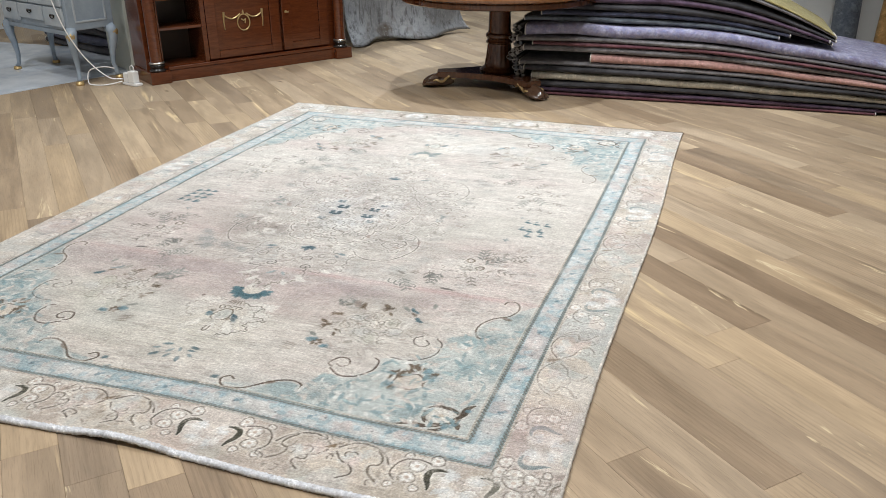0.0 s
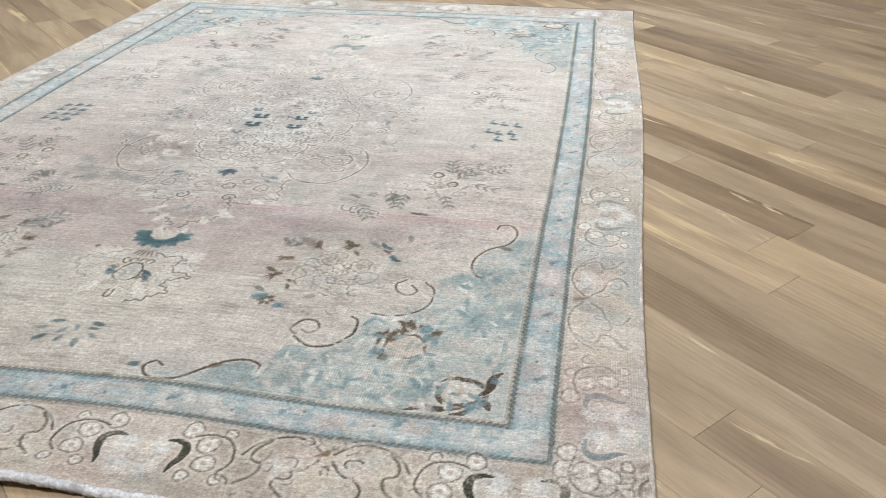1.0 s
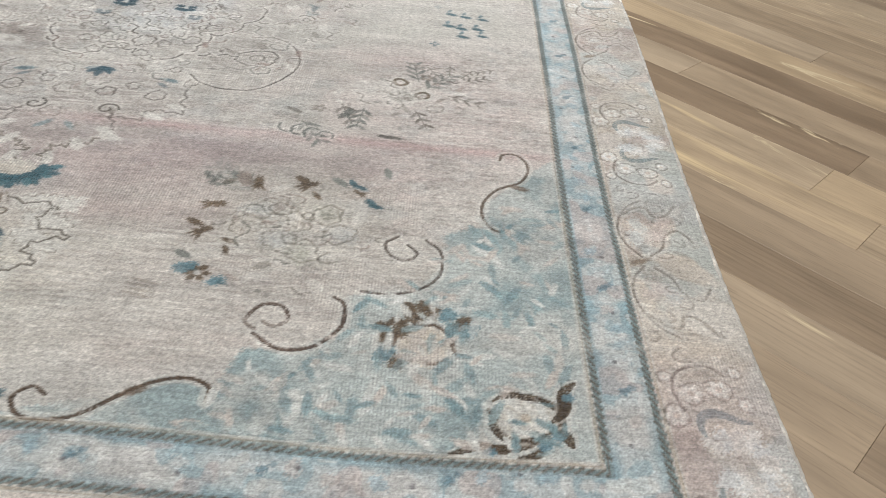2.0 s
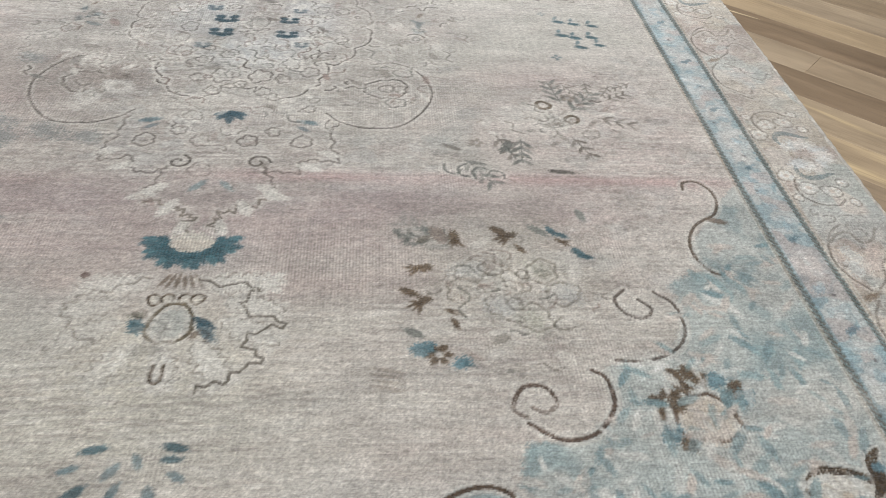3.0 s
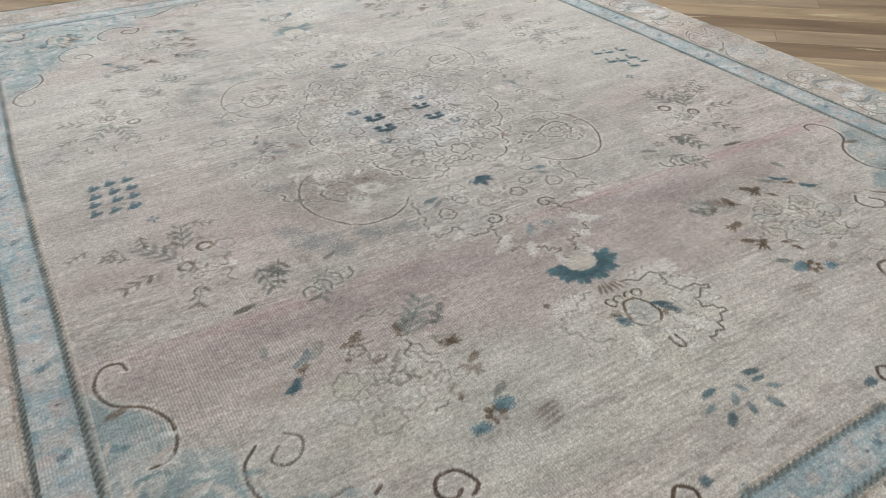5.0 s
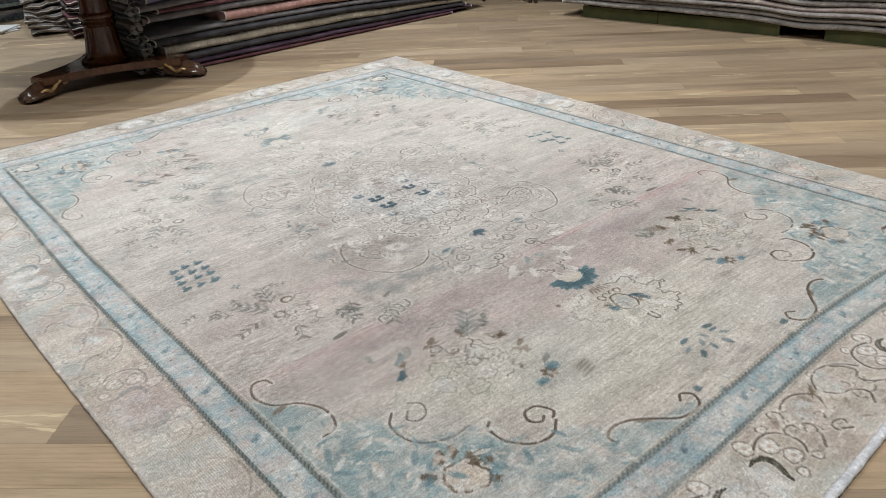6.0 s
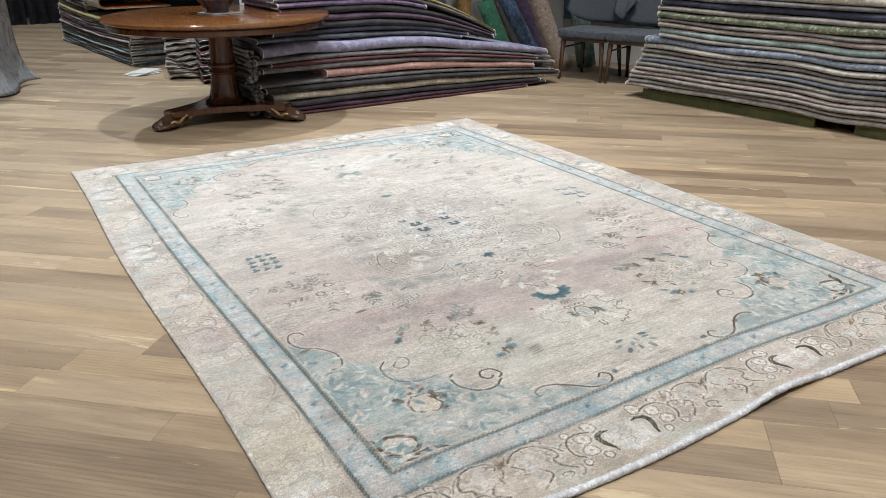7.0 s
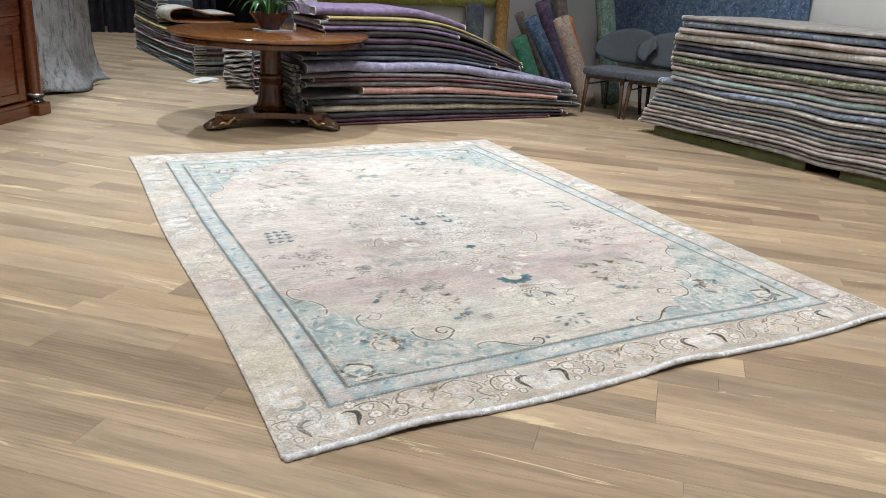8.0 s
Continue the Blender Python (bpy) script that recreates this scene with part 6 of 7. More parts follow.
# ---- rugs rolled up and leaning by the wall ----
def rolled_rug(key, label, x, y, length, radius, lean_x, lean_y, flat=1.0, turn=0.0, seed=1):
    """A rug rolled to a loose spiral, standing on end and leaning back against the wall."""
    n, rows, wraps = 84, 8, 3.3
    verts, faces = [], []
    for j in range(rows + 1):
        z = length * j / rows
        for side in (0, 1):
            for i in range(n + 1):
                s = i / n
                a = s * wraps * 2 * math.pi + turn
                r = radius * (0.30 + 0.70 * s) + (0.0 if side else -0.011)
                r *= 1 + 0.05 * wob(j * 0.35 + 0.4 * math.cos(a), seed, 1.3)
                verts.append((r * math.cos(a), r * math.sin(a) * flat, z + 0.006 * wob(a, seed + 5, 2.0) * (j in (0, rows))))
    w = n + 1
    for j in range(rows):
        for i in range(n):
            a, b = (2 * j) * w + i, (2 * j + 2) * w + i
            faces += [(a, b, b + 1, a + 1), (a + w, a + w + 1, b + w + 1, b + w)]
    for i in range(n):
        top = 2 * rows * w + i
        faces += [(top, top + w, top + w + 1, top + 1), (i, i + 1, i + w + 1, i + w)]
    for j in range(rows):
        a, b = 2 * j * w + n, (2 * j + 2) * w + n
        faces.append((a, a + w, b + w, b))
    ob = part("rolled_rug", mesh_of("rolled_rug", verts, faces, True), wool_of(key), at=pose(x, y, 0.012, lean_y, lean_x, 0))
    tagged(ob, label, "rolled rug", "rolled rugs leaning by the wall")
    edge_ = [Vector(verts[2 * j * w + n]) * 1.004 for j in range(rows + 1)]
    part("edge_fringe", tube(edge_, 0.007, 5), PALE_EDGE, ob, "pale edge of the roll")
    return ob


for key, label, x, y, length, radius, lx, ly, flat, turn, seed in (
        ("slate", "navy grey rolled rug leaning upright against the wall", 2.60, 4.14, 1.00, 0.115, 0, -4, 1, 0.3, 601), ("amber", "ochre brown rolled rug leaning upright against the wall", 2.90, 4.14, 1.55, 0.085, 3, -4, 1, -0.6, 602),
        ("jade", "jade green rolled rug leaning behind the low stack", 3.28, 3.80, 0.74, 0.105, -24, -6, 0.6, -0.3, 603), ("taupe", "grey-brown rolled rug leaning upright against the wall", 3.60, 4.10, 1.02, 0.06, -27, -3, 1, 0.2, 604),
        ("azure", "blue rolled rug with pale edges leaning by the wall", 3.66, 3.82, 1.02, 0.090, -31, -5, 0.8, -0.3, 605), ("violet", "dark purple rolled rug leaning by the wall", 3.84, 4.02, 1.14, 0.095, -23, -4, 1, 0.2, 606),
        ("beige", "pinkish beige patterned rolled rug leaning by the wall", 3.66, 3.40, 1.0, 0.105, -24, -6, 0.8, -0.25, 607), ("blush", "dusty pink rolled rug leaning upright against the wall", 3.98, 4.16, 1.45, 0.09, -14, -3, 1, 0.4, 608),
        ("orange", "rust orange rug folded beside the pink roll", 3.82, 3.56, 0.98, 0.06, -22, -6, 0.5, -0.2, 609), ("celadon", "faded green rolled rug leaning upright against the wall", 4.02, 3.46, 1.5, 0.115, -9, -5, 1, -0.5, 610)):
    rolled_rug(key, label, x, y, length, radius, lx, ly, flat, turn, seed)


# ---- rugs hung on the walls ----
def hung_rug(name, key, label, at, width, z0, z1, seed, thick=0.012, ripple=0.012):
    """A rug hung flat on a wall, along x, its face to -y, with slow folds."""
    nx, nz = 40, 20
    verts, faces = [], []
    for side in (0, 1):
        for j in range(nz + 1):
            for i in range(nx + 1):
                x, z = width * i / nx, z0 + (z1 - z0) * j / nz
                y = -0.03 - ripple * (1 + wob(x * 2.0, seed, 1.6) + 0.4 * wob(z * 3, seed + 3)) - (0 if side else thick)
                verts.append((x, y, z + 0.008 * wob(x, seed + 7, 4) * (j == 0)))
    w = nx + 1
    k = (nx + 1) * (nz + 1)
    for j in range(nz):
        for i in range(nx):
            a = j * w + i
            faces += [(a, a + 1, a + w + 1, a + w), (k + a, k + a + w, k + a + w + 1, k + a + 1)]
    for i in range(nx):
        faces.append((i, k + i, k + i + 1, i + 1))
    for j in range(nz):
        a, b = j * w, j * w + nx
        faces += [(a, a + w, k + a + w, k + a), (b, k + b, k + b + w, b + w)]
    ob = part(name, mesh_of(name, verts, faces, True), wool_of(key), at=at)
    return tagged(ob, label, "rug")


EAST_TURN = math.degrees(math.atan2(-10.75, 0.93))
hung_rug("hung_rug", "azure", "large faded blue rug hung flat on the wall behind chairs", pose(4.42, 4.30, 0, 0, 0, EAST_TURN), 2.80, 0.42, 2.9, 701)
yellow = wool("chartreuse_wool", (0.30, 0.32, 0.06), (0.40, 0.40, 0.12), None, 5)
WOOLS["chartreuse"] = yellow
hung_rug("hung_rug", "chartreuse", "chartreuse green rug hung on the wall over the stack", pose(0.83, 4.34, 0, 0, 0, 0), 2.1, 0.965, 2.6, 703)

# ---- empire cabinet ----
CAB = pose(-2.765, 2.095, 0, 0, 0, 57.2)
cab = tagged(empty("sideboard", CAB), "mahogany empire sideboard with gilt mounts and open shelves", "cabinet")
L, D, TOP = 1.95, 0.46, 1.12
part("plinth", block((0.16, L - 0.16, 0.05, D, 0.0, 0.095), bevel=0.006), MAHOGANY, cab)
for x0 in (-0.0, L - 0.17):
    part("plinth_block", block((x0, x0 + 0.17, 0.0, D, 0.0, 0.10), bevel=0.006), MAHOGANY, cab)
part("plinth_moulding", block((0.172, L - 0.172, 0.045, 0.075, 0.096, 0.125), bevel=0.008, segments=3), MAHOGANY, cab)
part("side_panel", block((0.02, 0.05, 0.14, D, 0.101, TOP - 0.05)), MAHOGANY, cab)
part("side_panel", block((L - 0.05, L - 0.02, 0.14, D, 0.101, TOP - 0.05)), MAHOGANY, cab)
# back panel is much darker than the mahogany round it
part("back_panel", block((0.051, L - 0.051, D - 0.03, D, 0.101, TOP - 0.05)), DARK_INSIDE, cab)
part("shelf_floor", block((0.051, 0.52, 0.11, D - 0.031, 0.101, 0.128)), MAHOGANY, cab)
part("shelf", block((0.156, 0.52, 0.10, D - 0.031, 0.415, 0.440)), MAHOGANY, cab)
part("shelf_rail", block((0.156, 0.52, 0.10, D - 0.031, 0.655, 0.70)), MAHOGANY, cab)
part("stile", block((0.051, 0.155, 0.09, 0.20, 0.129, TOP - 0.05)), MAHOGANY, cab)
part("divider", block((0.521, 0.56, 0.09, D - 0.031, 0.101, TOP - 0.05)), MAHOGANY, cab)
part("carcass_front", block((0.561, L - 0.051, 0.125, 0.15, 0.101, TOP - 0.05)), MAHOGANY, cab)
for x0, x1 in ((0.565, 1.255), (1.285, 1.755)):
    door = part("door", block((x0, x0 + 0.09, 0.085, 0.124, 0.135, 0.74), (x1 - 0.09, x1, 0.085, 0.124, 0.135, 0.74), (x0 + 0.091, x1 - 0.091, 0.085, 0.124, 0.135, 0.20), (x0 + 0.091, x1 - 0.091, 0.085, 0.124, 0.665, 0.74), bevel=0.004), MAHOGANY, cab)
    part("door_panel", block((x0 + 0.092, x1 - 0.092, 0.100, 0.122, 0.201, 0.664), bevel=0.003), MAHOGANY, door)
    if x0 < 1:
        mid, zc = (x0 + x1) / 2, 0.42
        swag = [tube([(mid + e * (0.03 + 0.15 * i / 10), 0.094, zc + 0.075 - 0.035 * math.sin(math.pi * i / 10)) for i in range(11)], 0.0058, 6) for e in (-1, 1)]
        swag += [tube([(mid + e * 0.18, 0.094, zc + 0.10), (mid + e * 0.185, 0.094, zc + 0.02), (mid + e * 0.18, 0.094, zc - 0.05)], [0.011, 0.006, 0.004], 6) for e in (-1, 1)]
        swag += [tube([(mid + 0.058 * math.cos(a * 0.3), 0.094, zc + 0.068 * math.sin(a * 0.3)) for a in range(22)], 0.0052, 6)]
        swag += [tube([(mid - 0.02, 0.094, zc + 0.03), (mid, 0.092, zc + 0.015), (mid + 0.02, 0.094, zc + 0.03), (mid + 0.012, 0.094, zc - 0.01)], 0.006, 6), tube([(mid, 0.094, zc + 0.07), (mid, 0.094, zc + 0.105)], [0.012, 0.004], 6)]
        part("gilt_garland", joined(swag), GILT, door, "gilt garland mount with oval wreath")
    else:
        part("key_plate", joined([tube([(x0 + 0.035, 0.083, 0.475), (x0 + 0.035, 0.075, 0.475)], 0.012, 10), tube([(x0 + 0.02, 0.076, 0.475), (x0 + 0.06, 0.076, 0.47)], 0.005, 6)]), GILT, door)
part("upper_rail", block((0.156, L - 0.156, 0.09, 0.124, 0.745, 0.80)), MAHOGANY, cab)
for k, (x0, x1) in enumerate(((0.16, 0.70), (0.71, 1.24), (1.25, L - 0.16))):
    part("drawer_front", block((x0, x1, 0.085, 0.124, 0.805, TOP - 0.06), bevel=0.005), MAHOGANY, cab)
part("top", block((-0.02, L + 0.02, -0.01, D + 0.01, TOP - 0.049, TOP), bevel=0.01, segments=3), MAHOGANY, cab)
for x in (0.085, L - 0.085):
    part("column", lathe(((0.052, 0.179), (0.050, 0.21), (0.050, 0.70), (0.046, 1.00), (0.05, TOP - 0.051)), 28), MAHOGANY, cab, at=pose(x, 0.072, 0))
    part("column_base", lathe(((0.066, 0.101), (0.068, 0.109), (0.058, 0.116), (0.052, 0.126), (0.058, 0.140), (0.064, 0.152), (0.058, 0.160)), 28), EBONY, cab, "black turned column base", pose(x, 0.072, 0))
    part("base_ring", lathe(((0.056, 0.161), (0.062, 0.165), (0.063, 0.172), (0.057, 0.178)), 28), SILVER, cab, "silvered ring", pose(x, 0.072, 0))

# ---- grey rug draped to the floor ----
def drape():
    """A pale grey rug hung from high, its foot rippling out over the floor."""
    nx, nz = 90, 60
    width, high = 1.44, 2.3
    verts, faces = [], []
    for side in (0, 1):
        for j in range(nz + 1):
            v = j / nz
            for i in range(nx + 1):
                x = width * i / nx
                low = math.exp(-(v * high) / 0.16)
                fold = 0.5 + 0.5 * math.sin(x * 7.6 + 0.8 + 0.6 * math.sin(x * 3.1))
                y = -0.10 - 0.03 * wob(x, 801, 1.5) - low * (0.04 + 0.14 * fold) - 0.05 * fold * math.exp(-(v * high) / 0.6) - (0 if side else 0.010)
                z = 0.012 + v * high + 0.03 * low * (1 - fold) * (1 - v)
                if x > width - 0.25:
                    e = (x - width + 0.25) / 0.25
                    y -= 0.10 * e * e * low
                    x += 0.10 * e * low
                verts.append((x, y, z))
    w, k = nx + 1, (nx + 1) * (nz + 1)
    for j in range(nz):
        for i in range(nx):
            a = j * w + i
            faces += [(a, a + 1, a + w + 1, a + w), (k + a, k + a + w, k + a + w + 1, k + a + 1)]
    for i in range(nx):
        faces.append((i, k + i, k + i + 1, i + 1))
    for j in range(nz):
        a, b = j * w, j * w + nx
        faces += [(a, a + w, k + a + w, k + a), (b, k + b, k + b + w, b + w)]
    return mesh_of("draped_rug", verts, faces, True)


m_, t_, s_ = nodes_of("silver_grey_distressed_wool")
at_ = scaled(t_, 1, 1, 1)
col_ = mix(t_, ramp(t_, grain(t_, at_, 3.5, 5, 0.65), 0.36, 0.66), (0.26, 0.27, 0.29), (0.43, 0.45, 0.48))
col_ = mix(t_, ramp(t_, grain(t_, scaled(t_, 26, 26, 5), 1.0, 4, 0.7), 0.5, 0.64), col_, (0.14, 0.143, 0.152))
col_ = mix(t_, ramp(t_, grain(t_, scaled(t_, 3.2, 3.2, 3.2), 1.0, 3, 0.5, 0.5), 0.58, 0.72), col_, (0.15, 0.125, 0.105))
for size_, wide_, gate_ in ((24.0, 0.11, 0.52),):
    cell_ = t_.nodes.new("ShaderNodeTexVoronoi")
    cell_.feature = "DISTANCE_TO_EDGE"
    cell_.inputs["Scale"].default_value = size_
    t_.links.new(at_.outputs[0], cell_.inputs["Vector"])
    inv_ = t_.nodes.new("ShaderNodeMath")
    inv_.operation = "SUBTRACT"
    inv_.inputs[0].default_value = 1.0
    t_.links.new(ramp(t_, cell_.outputs["Distance"], wide_ * 0.3, wide_), inv_.inputs[1])
    both_ = t_.nodes.new("ShaderNodeMath")
    both_.operation = "MULTIPLY"
    t_.links.new(inv_.outputs[0], both_.inputs[0])
    t_.links.new(ramp(t_, grain(t_, at_, 4.0 + size_ * 0.3, 3, 0.5), gate_, gate_ + 0.1), both_.inputs[1])
    col_ = mix(t_, both_.outputs[0], col_, mix(t_, 0.5, col_, (0.13, 0.135, 0.145)))
col_ = mix(t_, ramp(t_, grain(t_, at_, 90, 3, 0.7), 0.55, 0.7), col_, (0.52, 0.54, 0.57))
t_.links.new(col_, s_.inputs["Base Color"])
s_.inputs["Roughness"].default_value = 0.95
bump(t_, s_, grain(t_, at_, 160, 3), 0.5, 0.004)
drape_ob = part("draped_rug", drape(), m_, at=pose(-2.16, 4.37, 0, 0, 0, 53.9))
tagged(drape_ob, "silver-grey distressed rug hung to the floor with rippled foot", "rug")

# ---- painted desk, cable and adaptor ----
DESK = pose(-3.37, 1.90, 0, 0, 0, 160.5)
desk = tagged(empty("writing_desk", DESK), "powder blue painted desk with gilded cabriole legs and small drawers", "desk")
DL, DD = 1.12, 0.42
part("carcass", block((0.0, DL, -DD, -0.02, 0.44, 0.80), bevel=0.008), POWDER_BLUE, desk)
part("desktop", block((-0.02, DL + 0.02, -DD - 0.02, 0.02, 0.801, 0.83), bevel=0.008), POWDER_BLUE, desk)
for x0, x1, z0, z1 in ((0.04, 0.34, 0.47, 0.62), (0.36, 0.78, 0.50, 0.62), (0.80, DL - 0.04, 0.47, 0.62), (0.04, 0.56, 0.635, 0.785), (0.58, DL - 0.04, 0.635, 0.785)):
    dr = part("drawer", block((x0, x1, -0.019, 0.002, z0, z1), bevel=0.005), DRAWER_WHITE, desk)
    xm, zm = (x0 + x1) / 2, (z0 + z1) / 2
    part("drawer_handle", joined([tube([(xm + 0.035 * math.cos(radians(a)), 0.008, zm + 0.012 + 0.022 * math.sin(radians(a))) for a in range(180, 361, 20)], 0.005, 6), tube([(xm - 0.035, 0.003, zm + 0.014), (xm + 0.035, 0.003, zm + 0.014)], 0.008, 6)]), EBONY, dr, "dark drop handle")
part("side_moulding", block((-0.006, 0.0, -DD + 0.06, -0.08, 0.50, 0.515), (-0.006, 0.0, -DD + 0.06, -0.08, 0.735, 0.75), (-0.006, 0.0, -DD + 0.06, -DD + 0.075, 0.516, 0.734), (-0.006, 0.0, -0.095, -0.08, 0.516, 0.734), bevel=0.002), DRAWER_WHITE, desk)
part("apron", block((0.05, DL - 0.05, -0.04, -0.021, 0.40, 0.439), bevel=0.008), POWDER_BLUE, desk)
for x, y, a in ((0.03, -0.05, 40), (DL - 0.03, -0.05, 140), (0.03, -DD + 0.04, -40), (DL - 0.03, -DD + 0.04, 220)):
    d = Vector((-math.cos(radians(a)), math.sin(radians(a)), 0))
    prof = ((0.0, 0.45, 0.045), (0.030, 0.40, 0.046), (0.026, 0.33, 0.036), (0.006, 0.24, 0.026), (-0.006, 0.14, 0.019), (0.006, 0.06, 0.017), (0.022, 0.03, 0.021))
    leg = part("leg", tube([Vector((x, y, z)) + d * o for o, z, r in prof], [r for o, z, r in prof], 12), POWDER_BLUE, desk)
    part("gilded_knee", tube([Vector((x, y, z)) + d * (o + 0.006) for o, z, r in prof[:3]], [0.030, 0.044, 0.026], 10), GILT, leg)
    part("foot", lathe(((0.030, 0.0), (0.036, 0.012), (0.030, 0.028), (0.02, 0.034)), 18), GILT, leg, at=pose(x + d.x * 0.026, y + d.y * 0.026, 0.0))
adaptor = tagged(empty("power_adaptor", pose(-2.95, 2.075, 0, 0, 0, -15)), "white plastic mains adaptor with plugs lying on the floor", "adaptor")
part("base", block((-0.09, 0.09, -0.035, 0.035, 0.001, 0.022), bevel=0.005), PLASTIC, adaptor)
part("plug", block((-0.075, -0.015, -0.03, 0.03, 0.023, 0.10), bevel=0.008), PLASTIC, adaptor)
part("plug", block((-0.01, 0.06, -0.03, 0.03, 0.023, 0.12), bevel=0.008), PLASTIC, adaptor)
part("cord_loop", tube([(0.0, 0, 0.115), (-0.005, 0, 0.15), (0.02, 0, 0.168), (0.045, 0, 0.15), (0.04, 0, 0.115)], 0.005, 6), PLASTIC, adaptor)


def cable(points, label):
    pts = [(float(p[0]), float(p[1])) for p in curve([(q[0], q[1]) for q in points], 8)]
    zs = [float(p[0]) for p in curve([(q[2], 0) for q in points], 8)]
    return tagged(part("cable", tube([(x, y, z) for (x, y), z in zip(pts, zs)], 0.0055, 6), PLASTIC), label, "cable")


cable(((-3.03, 2.06, 0.05), (-3.12, 2.0, 0.07), (-3.25, 1.93, 0.22), (-3.34, 1.86, 0.45), (-3.42, 1.86, 0.66), (-3.46, 1.87, 0.84)), "white cable hanging from the blue desk to the adaptor")
cable(((-3.03, 2.05, 0.03), (-3.14, 1.99, 0.007), (-3.24, 1.95, 0.007), (-3.32, 1.98, 0.02), (-3.36, 2.06, 0.10), (-3.28, 2.14, 0.12), (-3.22, 2.2, 0.10)), "white cable lying on the floor by the blue desk")

# dark stacked rugs under and behind the desk
STACK_C = pose(-4.05, 3.05, 0, 0, 0, 158)
for k, key in enumerate(("charcoal", "navy", "charcoal", "stone", "plum", "taupe", "charcoal", "violet")):
    folded_rug(key, TALES[key] + " rug folded in a pile behind the painted desk", STACK_C @ pose(0, 0, 0, 0, 0, 180), -1.3, 0.25 + 0.2 * wob(k, 31, 1.3), lambda s, f=k: 0.004 + 0.075 * f + 0.02 * math.sin(s * 3 + f) * min(f, 1), lambda s, f=k: 0.0045 + 0.075 * (f + 1) + 0.02 * math.sin(s * 3 + f + 1), 0.9, 500 + k, 0.05 * wob(k, 33, 1.2), "rugs piled behind the desk")

# ---- far stack, bundles and a bag ----
STACK_D = pose(-0.05, 6.05, 0, 0, 0, 95.5)
keys = ("teal", "slate", "stone", "charcoal", "seafoam", "slate", "taupe", "charcoal", "blush", "plum", "stone", "violet", "taupe", "charcoal", "blush", "mustard")
for k, key in enumerate(keys):
    folded_rug(key, TALES[key] + " rug folded in a long far stack", STACK_D @ pose(0, 0, 0, 0, 0, 180), -3.0 + 0.06 * wob(k, 37, 1.2), 0.05 * wob(k, 39, 1.4), lambda s, f=k: 0.004 + 0.030 * f * (1 + 0.10 * math.sin(s * 1.1)), lambda s, f=k: 0.0045 + 0.030 * (f + 1) * (1 + 0.10 * math.sin(s * 1.1)), 0.5, 520 + k, -0.05 + 0.03 * wob(k, 41, 1.2), "long far stack of folded rugs")
for k, key in enumerate(("charcoal", "stone", "slate", "stone", "charcoal", "pewter", "slate", "stone")):
    folded_rug(key, TALES[key] + " rug folded on top of far stack", STACK_D @ pose(0, 0, 0, 0, 0, 180), -3.0, -1.75 + 0.06 * wob(k, 43, 1.4), lambda s, f=k: 0.006 + 0.48 * (1 + 0.10 * math.sin(s * 1.1)) + 0.045 * f, lambda s, f=k: 0.0065 + 0.48 * (1 + 0.10 * math.sin(s * 1.1)) + 0.045 * (f + 1), 0.45, 540 + k, -0.03 + 0.03 * wob(k, 45, 1.2), "far end of the aisle stack")


def turned_over(at):
    """A rug doubled over on a stack: pale back outside, orange pile inside the open loop."""
    ob = tagged(empty("doubled_rug", at), "pale rug doubled over with orange inside on far stack", "folded rug")
    mid = [(0.80 - 0.75 * i / 14, 0.020) for i in range(15)]
    mid += [(0.05 - 0.075 * math.sin(a * math.pi / 10), 0.095 - 0.075 * math.cos(a * math.pi / 10)) for a in range(1, 11)]
    mid += [(0.05 + 0.75 * i / 14, 0.17 + 0.02 * math.sin(i * 0.55) - 0.075 * (i / 14) ** 1.5) for i in range(1, 15)]
    P = [Vector((x, 0, z)) for x, z in mid]
    N = []
    for i in range(len(P)):
        d = (P[min(i + 1, len(P) - 1)] - P[max(i - 1, 0)]).normalized()
        N.append(Vector((-d.z, 0, d.x)))
    for name, key, o0, o1, label in (("lining", "orange", 0.0, 0.010, "bright orange pile"), ("rug_back", "ivory", -0.011, -0.001, "pale woven back")):
        verts, faces = [], []
        for i, (p, n) in enumerate(zip(P, N)):
            for o, y in ((o0, 0.0), (o1, 0.0), (o1, 0.85), (o0, 0.85)):
                q = p - n * o
                verts.append((q.x, y + 0.02 * wob(i, 19, 0.4) * (y == 0), q.z))
        for i in range(len(P) - 1):
            for j in range(4):
                a, b = 4 * i + j, 4 * i + (j + 1) % 4
                faces.append((a, b, b + 4, a + 4))
        faces += [(3, 2, 1, 0), tuple(range(4 * len(P) - 4, 4 * len(P)))]
        part(name, mesh_of(name, verts, faces, True), wool_of(key), ob, label)
    return ob


turned_over(pose(-0.16, 7.1, 0.515, 0, 0, 4))


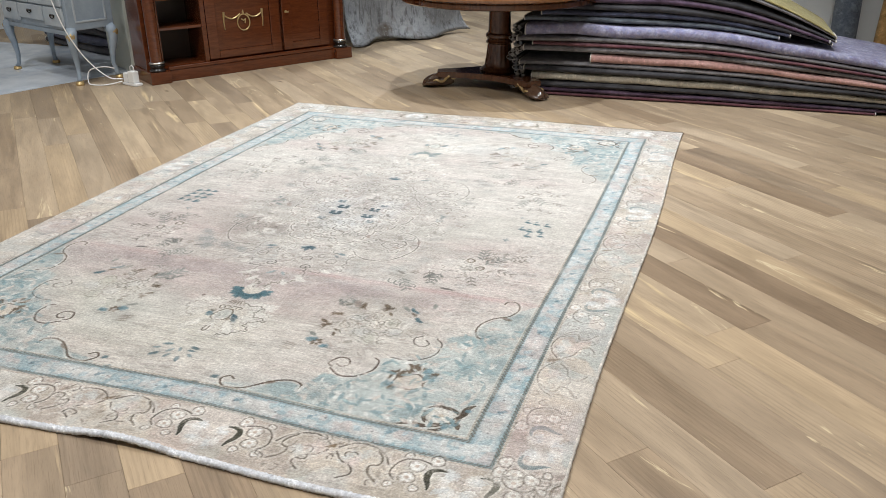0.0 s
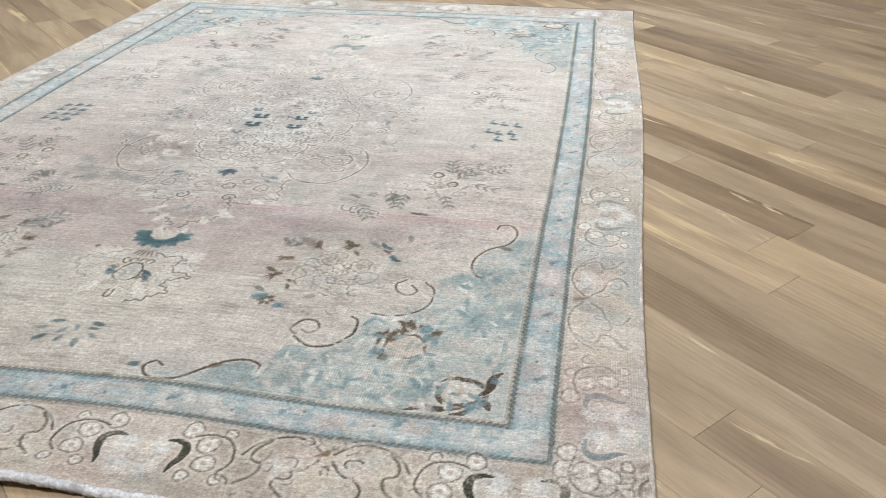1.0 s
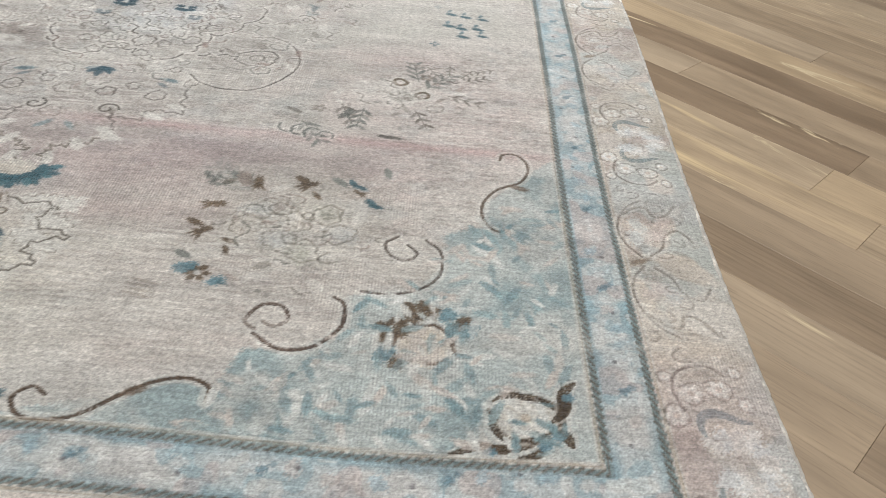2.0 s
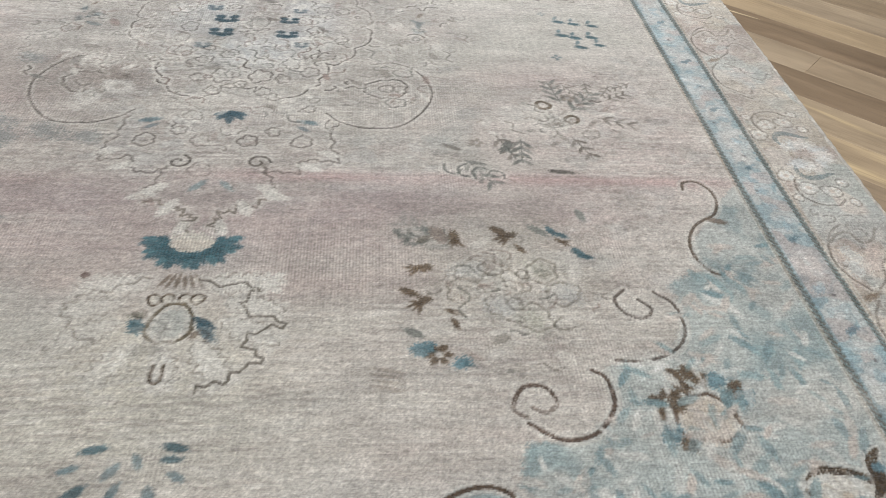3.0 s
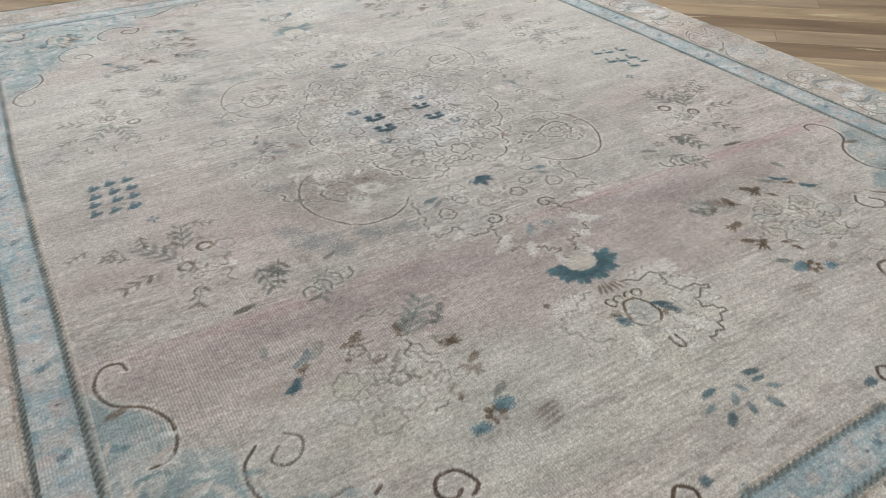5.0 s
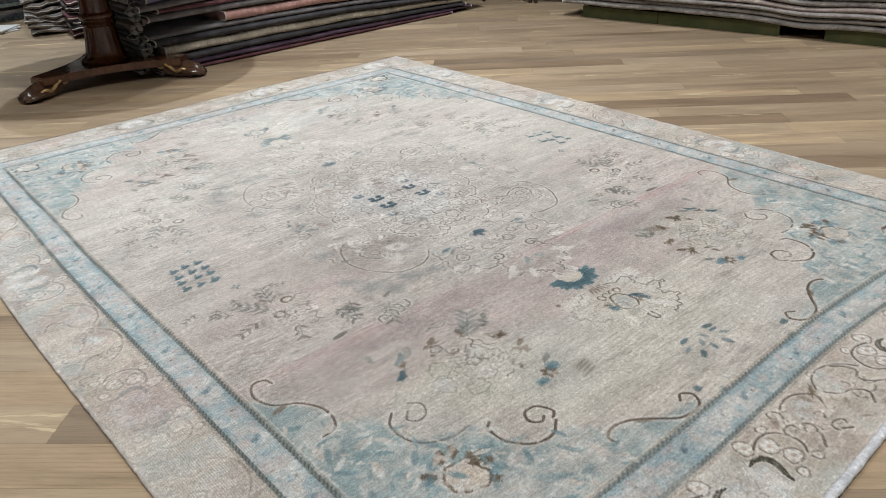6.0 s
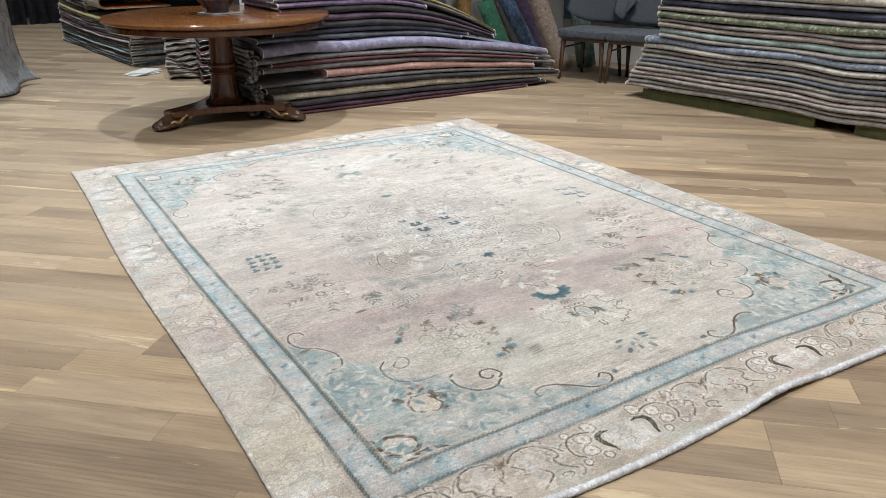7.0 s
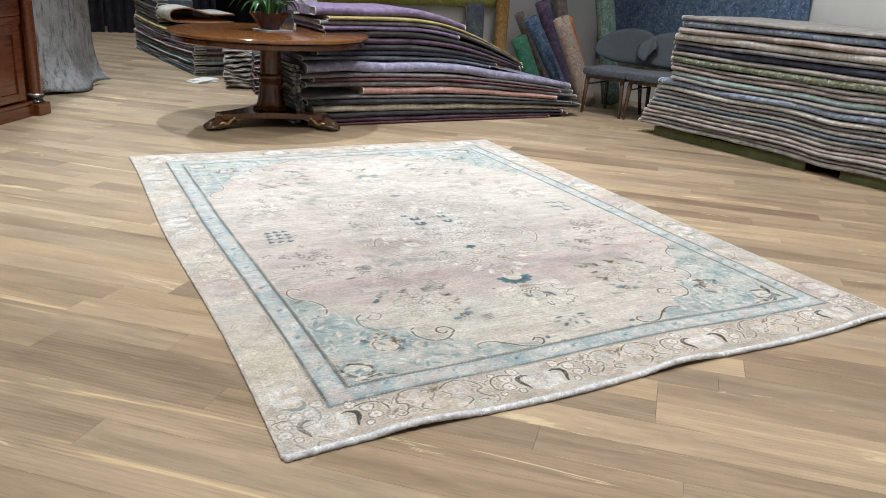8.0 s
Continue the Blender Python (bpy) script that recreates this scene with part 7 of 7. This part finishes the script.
def bundle(key, key2, label, at, seed):
    """A rug folded over and over, showing many pale-edged layers."""
    b = tagged(empty("rug_bundle", at), label, "folded rug", "bundled rugs by the aisle")
    for k in range(9):
        pts = []
        for i in range(15):
            s = i / 14
            pts.append((0.42 * s + 0.03 * wob(k, seed + 4, 1.9), 0.022 * math.sin(s * 11 + k * 1.7) + 0.03 * wob(k, seed, 1.1), 0.032 + 0.045 * k + 0.014 * math.sin(s * 5 + k * 0.8) + 0.012 * wob(s * 3 + k, seed + 9, 2.3)))
        verts, faces = [], []
        for x, y, z in pts:
            verts += [(x, y, z - 0.018), (x, y - 0.012, z), (x, y, z + 0.018), (x, 0.55, z + 0.018), (x, 0.55, z - 0.018)]
        for i in range(14):
            for j in range(5):
                p, q = 5 * i + j, 5 * i + (j + 1) % 5
                faces.append((p, p + 5, q + 5, q))
        faces += [(0, 1, 2, 3, 4), tuple(reversed(range(70, 75)))]
        layer_ = part("fold", mesh_of("fold", verts, faces, True), wool_of(key if k % 3 else key2), b)
        part("pale_edge", tube([(x, y - 0.013 - 0.004 * wob(i * 0.9 + k, seed + 2, 1.3), z + 0.010 * wob(i * 0.7 + k, seed + 3, 1.7)) for i, (x, y, z) in enumerate(pts)], 0.0042, 5), PALE_EDGE, layer_)
    return b


bundle("taupe", "stone", "grey-brown rugs bundled beside the aisle with pale edges", pose(0.02, 4.98, 0, 0, 0, -14), 611)
bundle("charcoal", "wine", "dark rugs bundled beside the aisle with pale edges", pose(0.24, 4.55, 0, 0, 0, -10), 617)
for k in range(3):
    ob = part("paper_sheet", block((-0.15, 0.15, -0.10, 0.10, 0, 0.008), bevel=0.002), PLASTIC, at=pose(-0.12 + 0.02 * k, 5.50 + 0.02 * k, 0.002 + 0.010 * k, 0, 0, 20 + 14 * k))
    tagged(ob, "pale blue-white plastic sleeve lying on the floor by the stack", "plastic sleeve", "sleeves by the stack")
cushion = part("rolled_paper", lathe(((0.055, 0.0), (0.06, 0.02), (0.055, 0.20), (0.035, 0.24), (0.02, 0.245)), 20), PALE_EDGE, at=pose(0.45, 5.15, 0.44, 0, -35, 0))
tagged(cushion, "rolled pale felt lying on a bundle behind the table", "felt roll")
box = part("cardboard_box", block((0, 0.5, 0, 0.5, 0, 0.43), bevel=0.006), painted("brown_card", (0.33, 0.25, 0.17), (0.42, 0.33, 0.23), 0.8, 5), at=pose(0.30, 5.12, 0, 0, 0, -12))
tagged(box, "plain brown cardboard box behind the table", "box")
for k in range(5):
    c = part("curtain", mesh_of("curtain", [(0.9 * i / 30, -0.05 * math.sin(i * 1.1), z) for z in (0.001, 3.2) for i in range(31)] + [(0.9 * i / 30, 0.015 - 0.05 * math.sin(i * 1.1), z) for z in (0.001, 3.2) for i in range(31)],
             [(i, i + 1, i + 32, i + 31) for i in range(30)] + [(62 + i, 62 + i + 31, 62 + i + 32, 62 + i + 1) for i in range(30)] + [(i, 62 + i, 63 + i, i + 1) for i in range(30)], True), wool_of("navy"), at=pose(-3.4 + 0.95 * k, 11.6, 0))
    tagged(c, "dark navy fabric hanging at the unlit back of shop", "curtain", "dark hangings at the back")

# ---- floor ----
tagged(part("floor_bed", block((-6.8, 5.8, -6.7, 13.3, -0.12, -0.010), bevel=0), SUBFLOOR), kind="structure")
floor = tagged(empty("floor", pose(0, 0, 0)), "oiled oak plank floor laid on the diagonal, warm and worn", "floor", kind="structure")
marble = mesh_of("marble", [(-6.4, 1.36, 0.004), (-3.76, 1.36, 0.004), (-3.20, 2.90, 0.004), (-3.6, 3.4, 0.004), (-6.4, 3.4, 0.004), (-6.4, 1.36, -0.009), (-3.76, 1.36, -0.009), (-3.20, 2.90, -0.009), (-3.6, 3.4, -0.009), (-6.4, 3.4, -0.009)],
                 [(0, 1, 2, 3, 4), (0, 5, 6, 1), (1, 6, 7, 2), (2, 7, 8, 3)])
tagged(part("floor_marble", marble, MARBLE), kind="structure")
BOARD, GAP, TURN = 0.150, 0.0004, radians(137.0)
ca, sa = math.cos(TURN), math.sin(TURN)


def board_mesh(length):
    h, w, e = length / 2 - GAP / 2, BOARD / 2 - GAP / 2, 0.0008
    v = [(-h, -w, -e), (h, -w, -e), (h, w, -e), (-h, w, -e), (-h + e, -w + e, 0), (h - e, -w + e, 0), (h - e, w - e, 0), (-h + e, w - e, 0), (-h, -w, -0.009), (h, -w, -0.009), (h, w, -0.009), (-h, w, -0.009)]
    f = [(4, 5, 6, 7), (0, 1, 5, 4), (1, 2, 6, 5), (2, 3, 7, 6), (3, 0, 4, 7), (8, 9, 1, 0), (9, 10, 2, 1), (10, 11, 3, 2), (11, 8, 0, 3)]
    return v, f


LENGTHS = (0.75, 1.1, 1.45, 1.8, 2.2)
BOARDS = []
for ln in LENGTHS:
    v, f = board_mesh(ln)
    b = mesh_of("board", v, f)
    b.materials.append(OAK)
    BOARDS.append(b)
g = np.random.default_rng(21)
rest_v, rest_f, near_boards = [], [], []
for r in range(-98, 99):
    off = r * BOARD - 0.005
    s = -14 + g.uniform(0, 1.5)
    while s < 14:
        k = int(g.integers(5))
        mid = s + LENGTHS[k] / 2
        s += LENGTHS[k]
        x, y = mid * ca - off * sa, mid * sa + off * ca
        half = LENGTHS[k] / 2 * 0.75
        if not (-6.3 - half < x < 5.5 + half and -6.2 - half < y < 12.9 + half):
            continue
        under = abs(x - 0.09) < 0.85 and abs(y + 0.0) < 1.25
        dist = math.hypot(x - 0.1, (y - 0.2) * 0.85)
        near_boards.append((dist + (100 if under else 0), k, x, y))
near_boards.sort()
for n, (dist, k, x, y) in enumerate(near_boards):
    if n < 290 and dist < 50:
        part("plank", BOARDS[k], OAK, floor, at=pose(x, y, 0.0, 0, 0, 137.0))
    else:
        v, f = board_mesh(LENGTHS[k])
        b = len(rest_v)
        rest_v += [(x + px * ca - py * sa, y + px * sa + py * ca, pz) for px, py, pz in v]
        rest_f += [tuple(i + b for i in q) for q in f]
m = Matrix.Rotation(-TURN, 4, "Z")
me = mesh_of("planks_beyond", [m @ Vector(v) for v in rest_v], rest_f)
ob = part("planks_beyond", me, OAK, floor, at=pose(0, 0, 0.0, 0, 0, 137.0))
tagged(ob, kind="stuff")
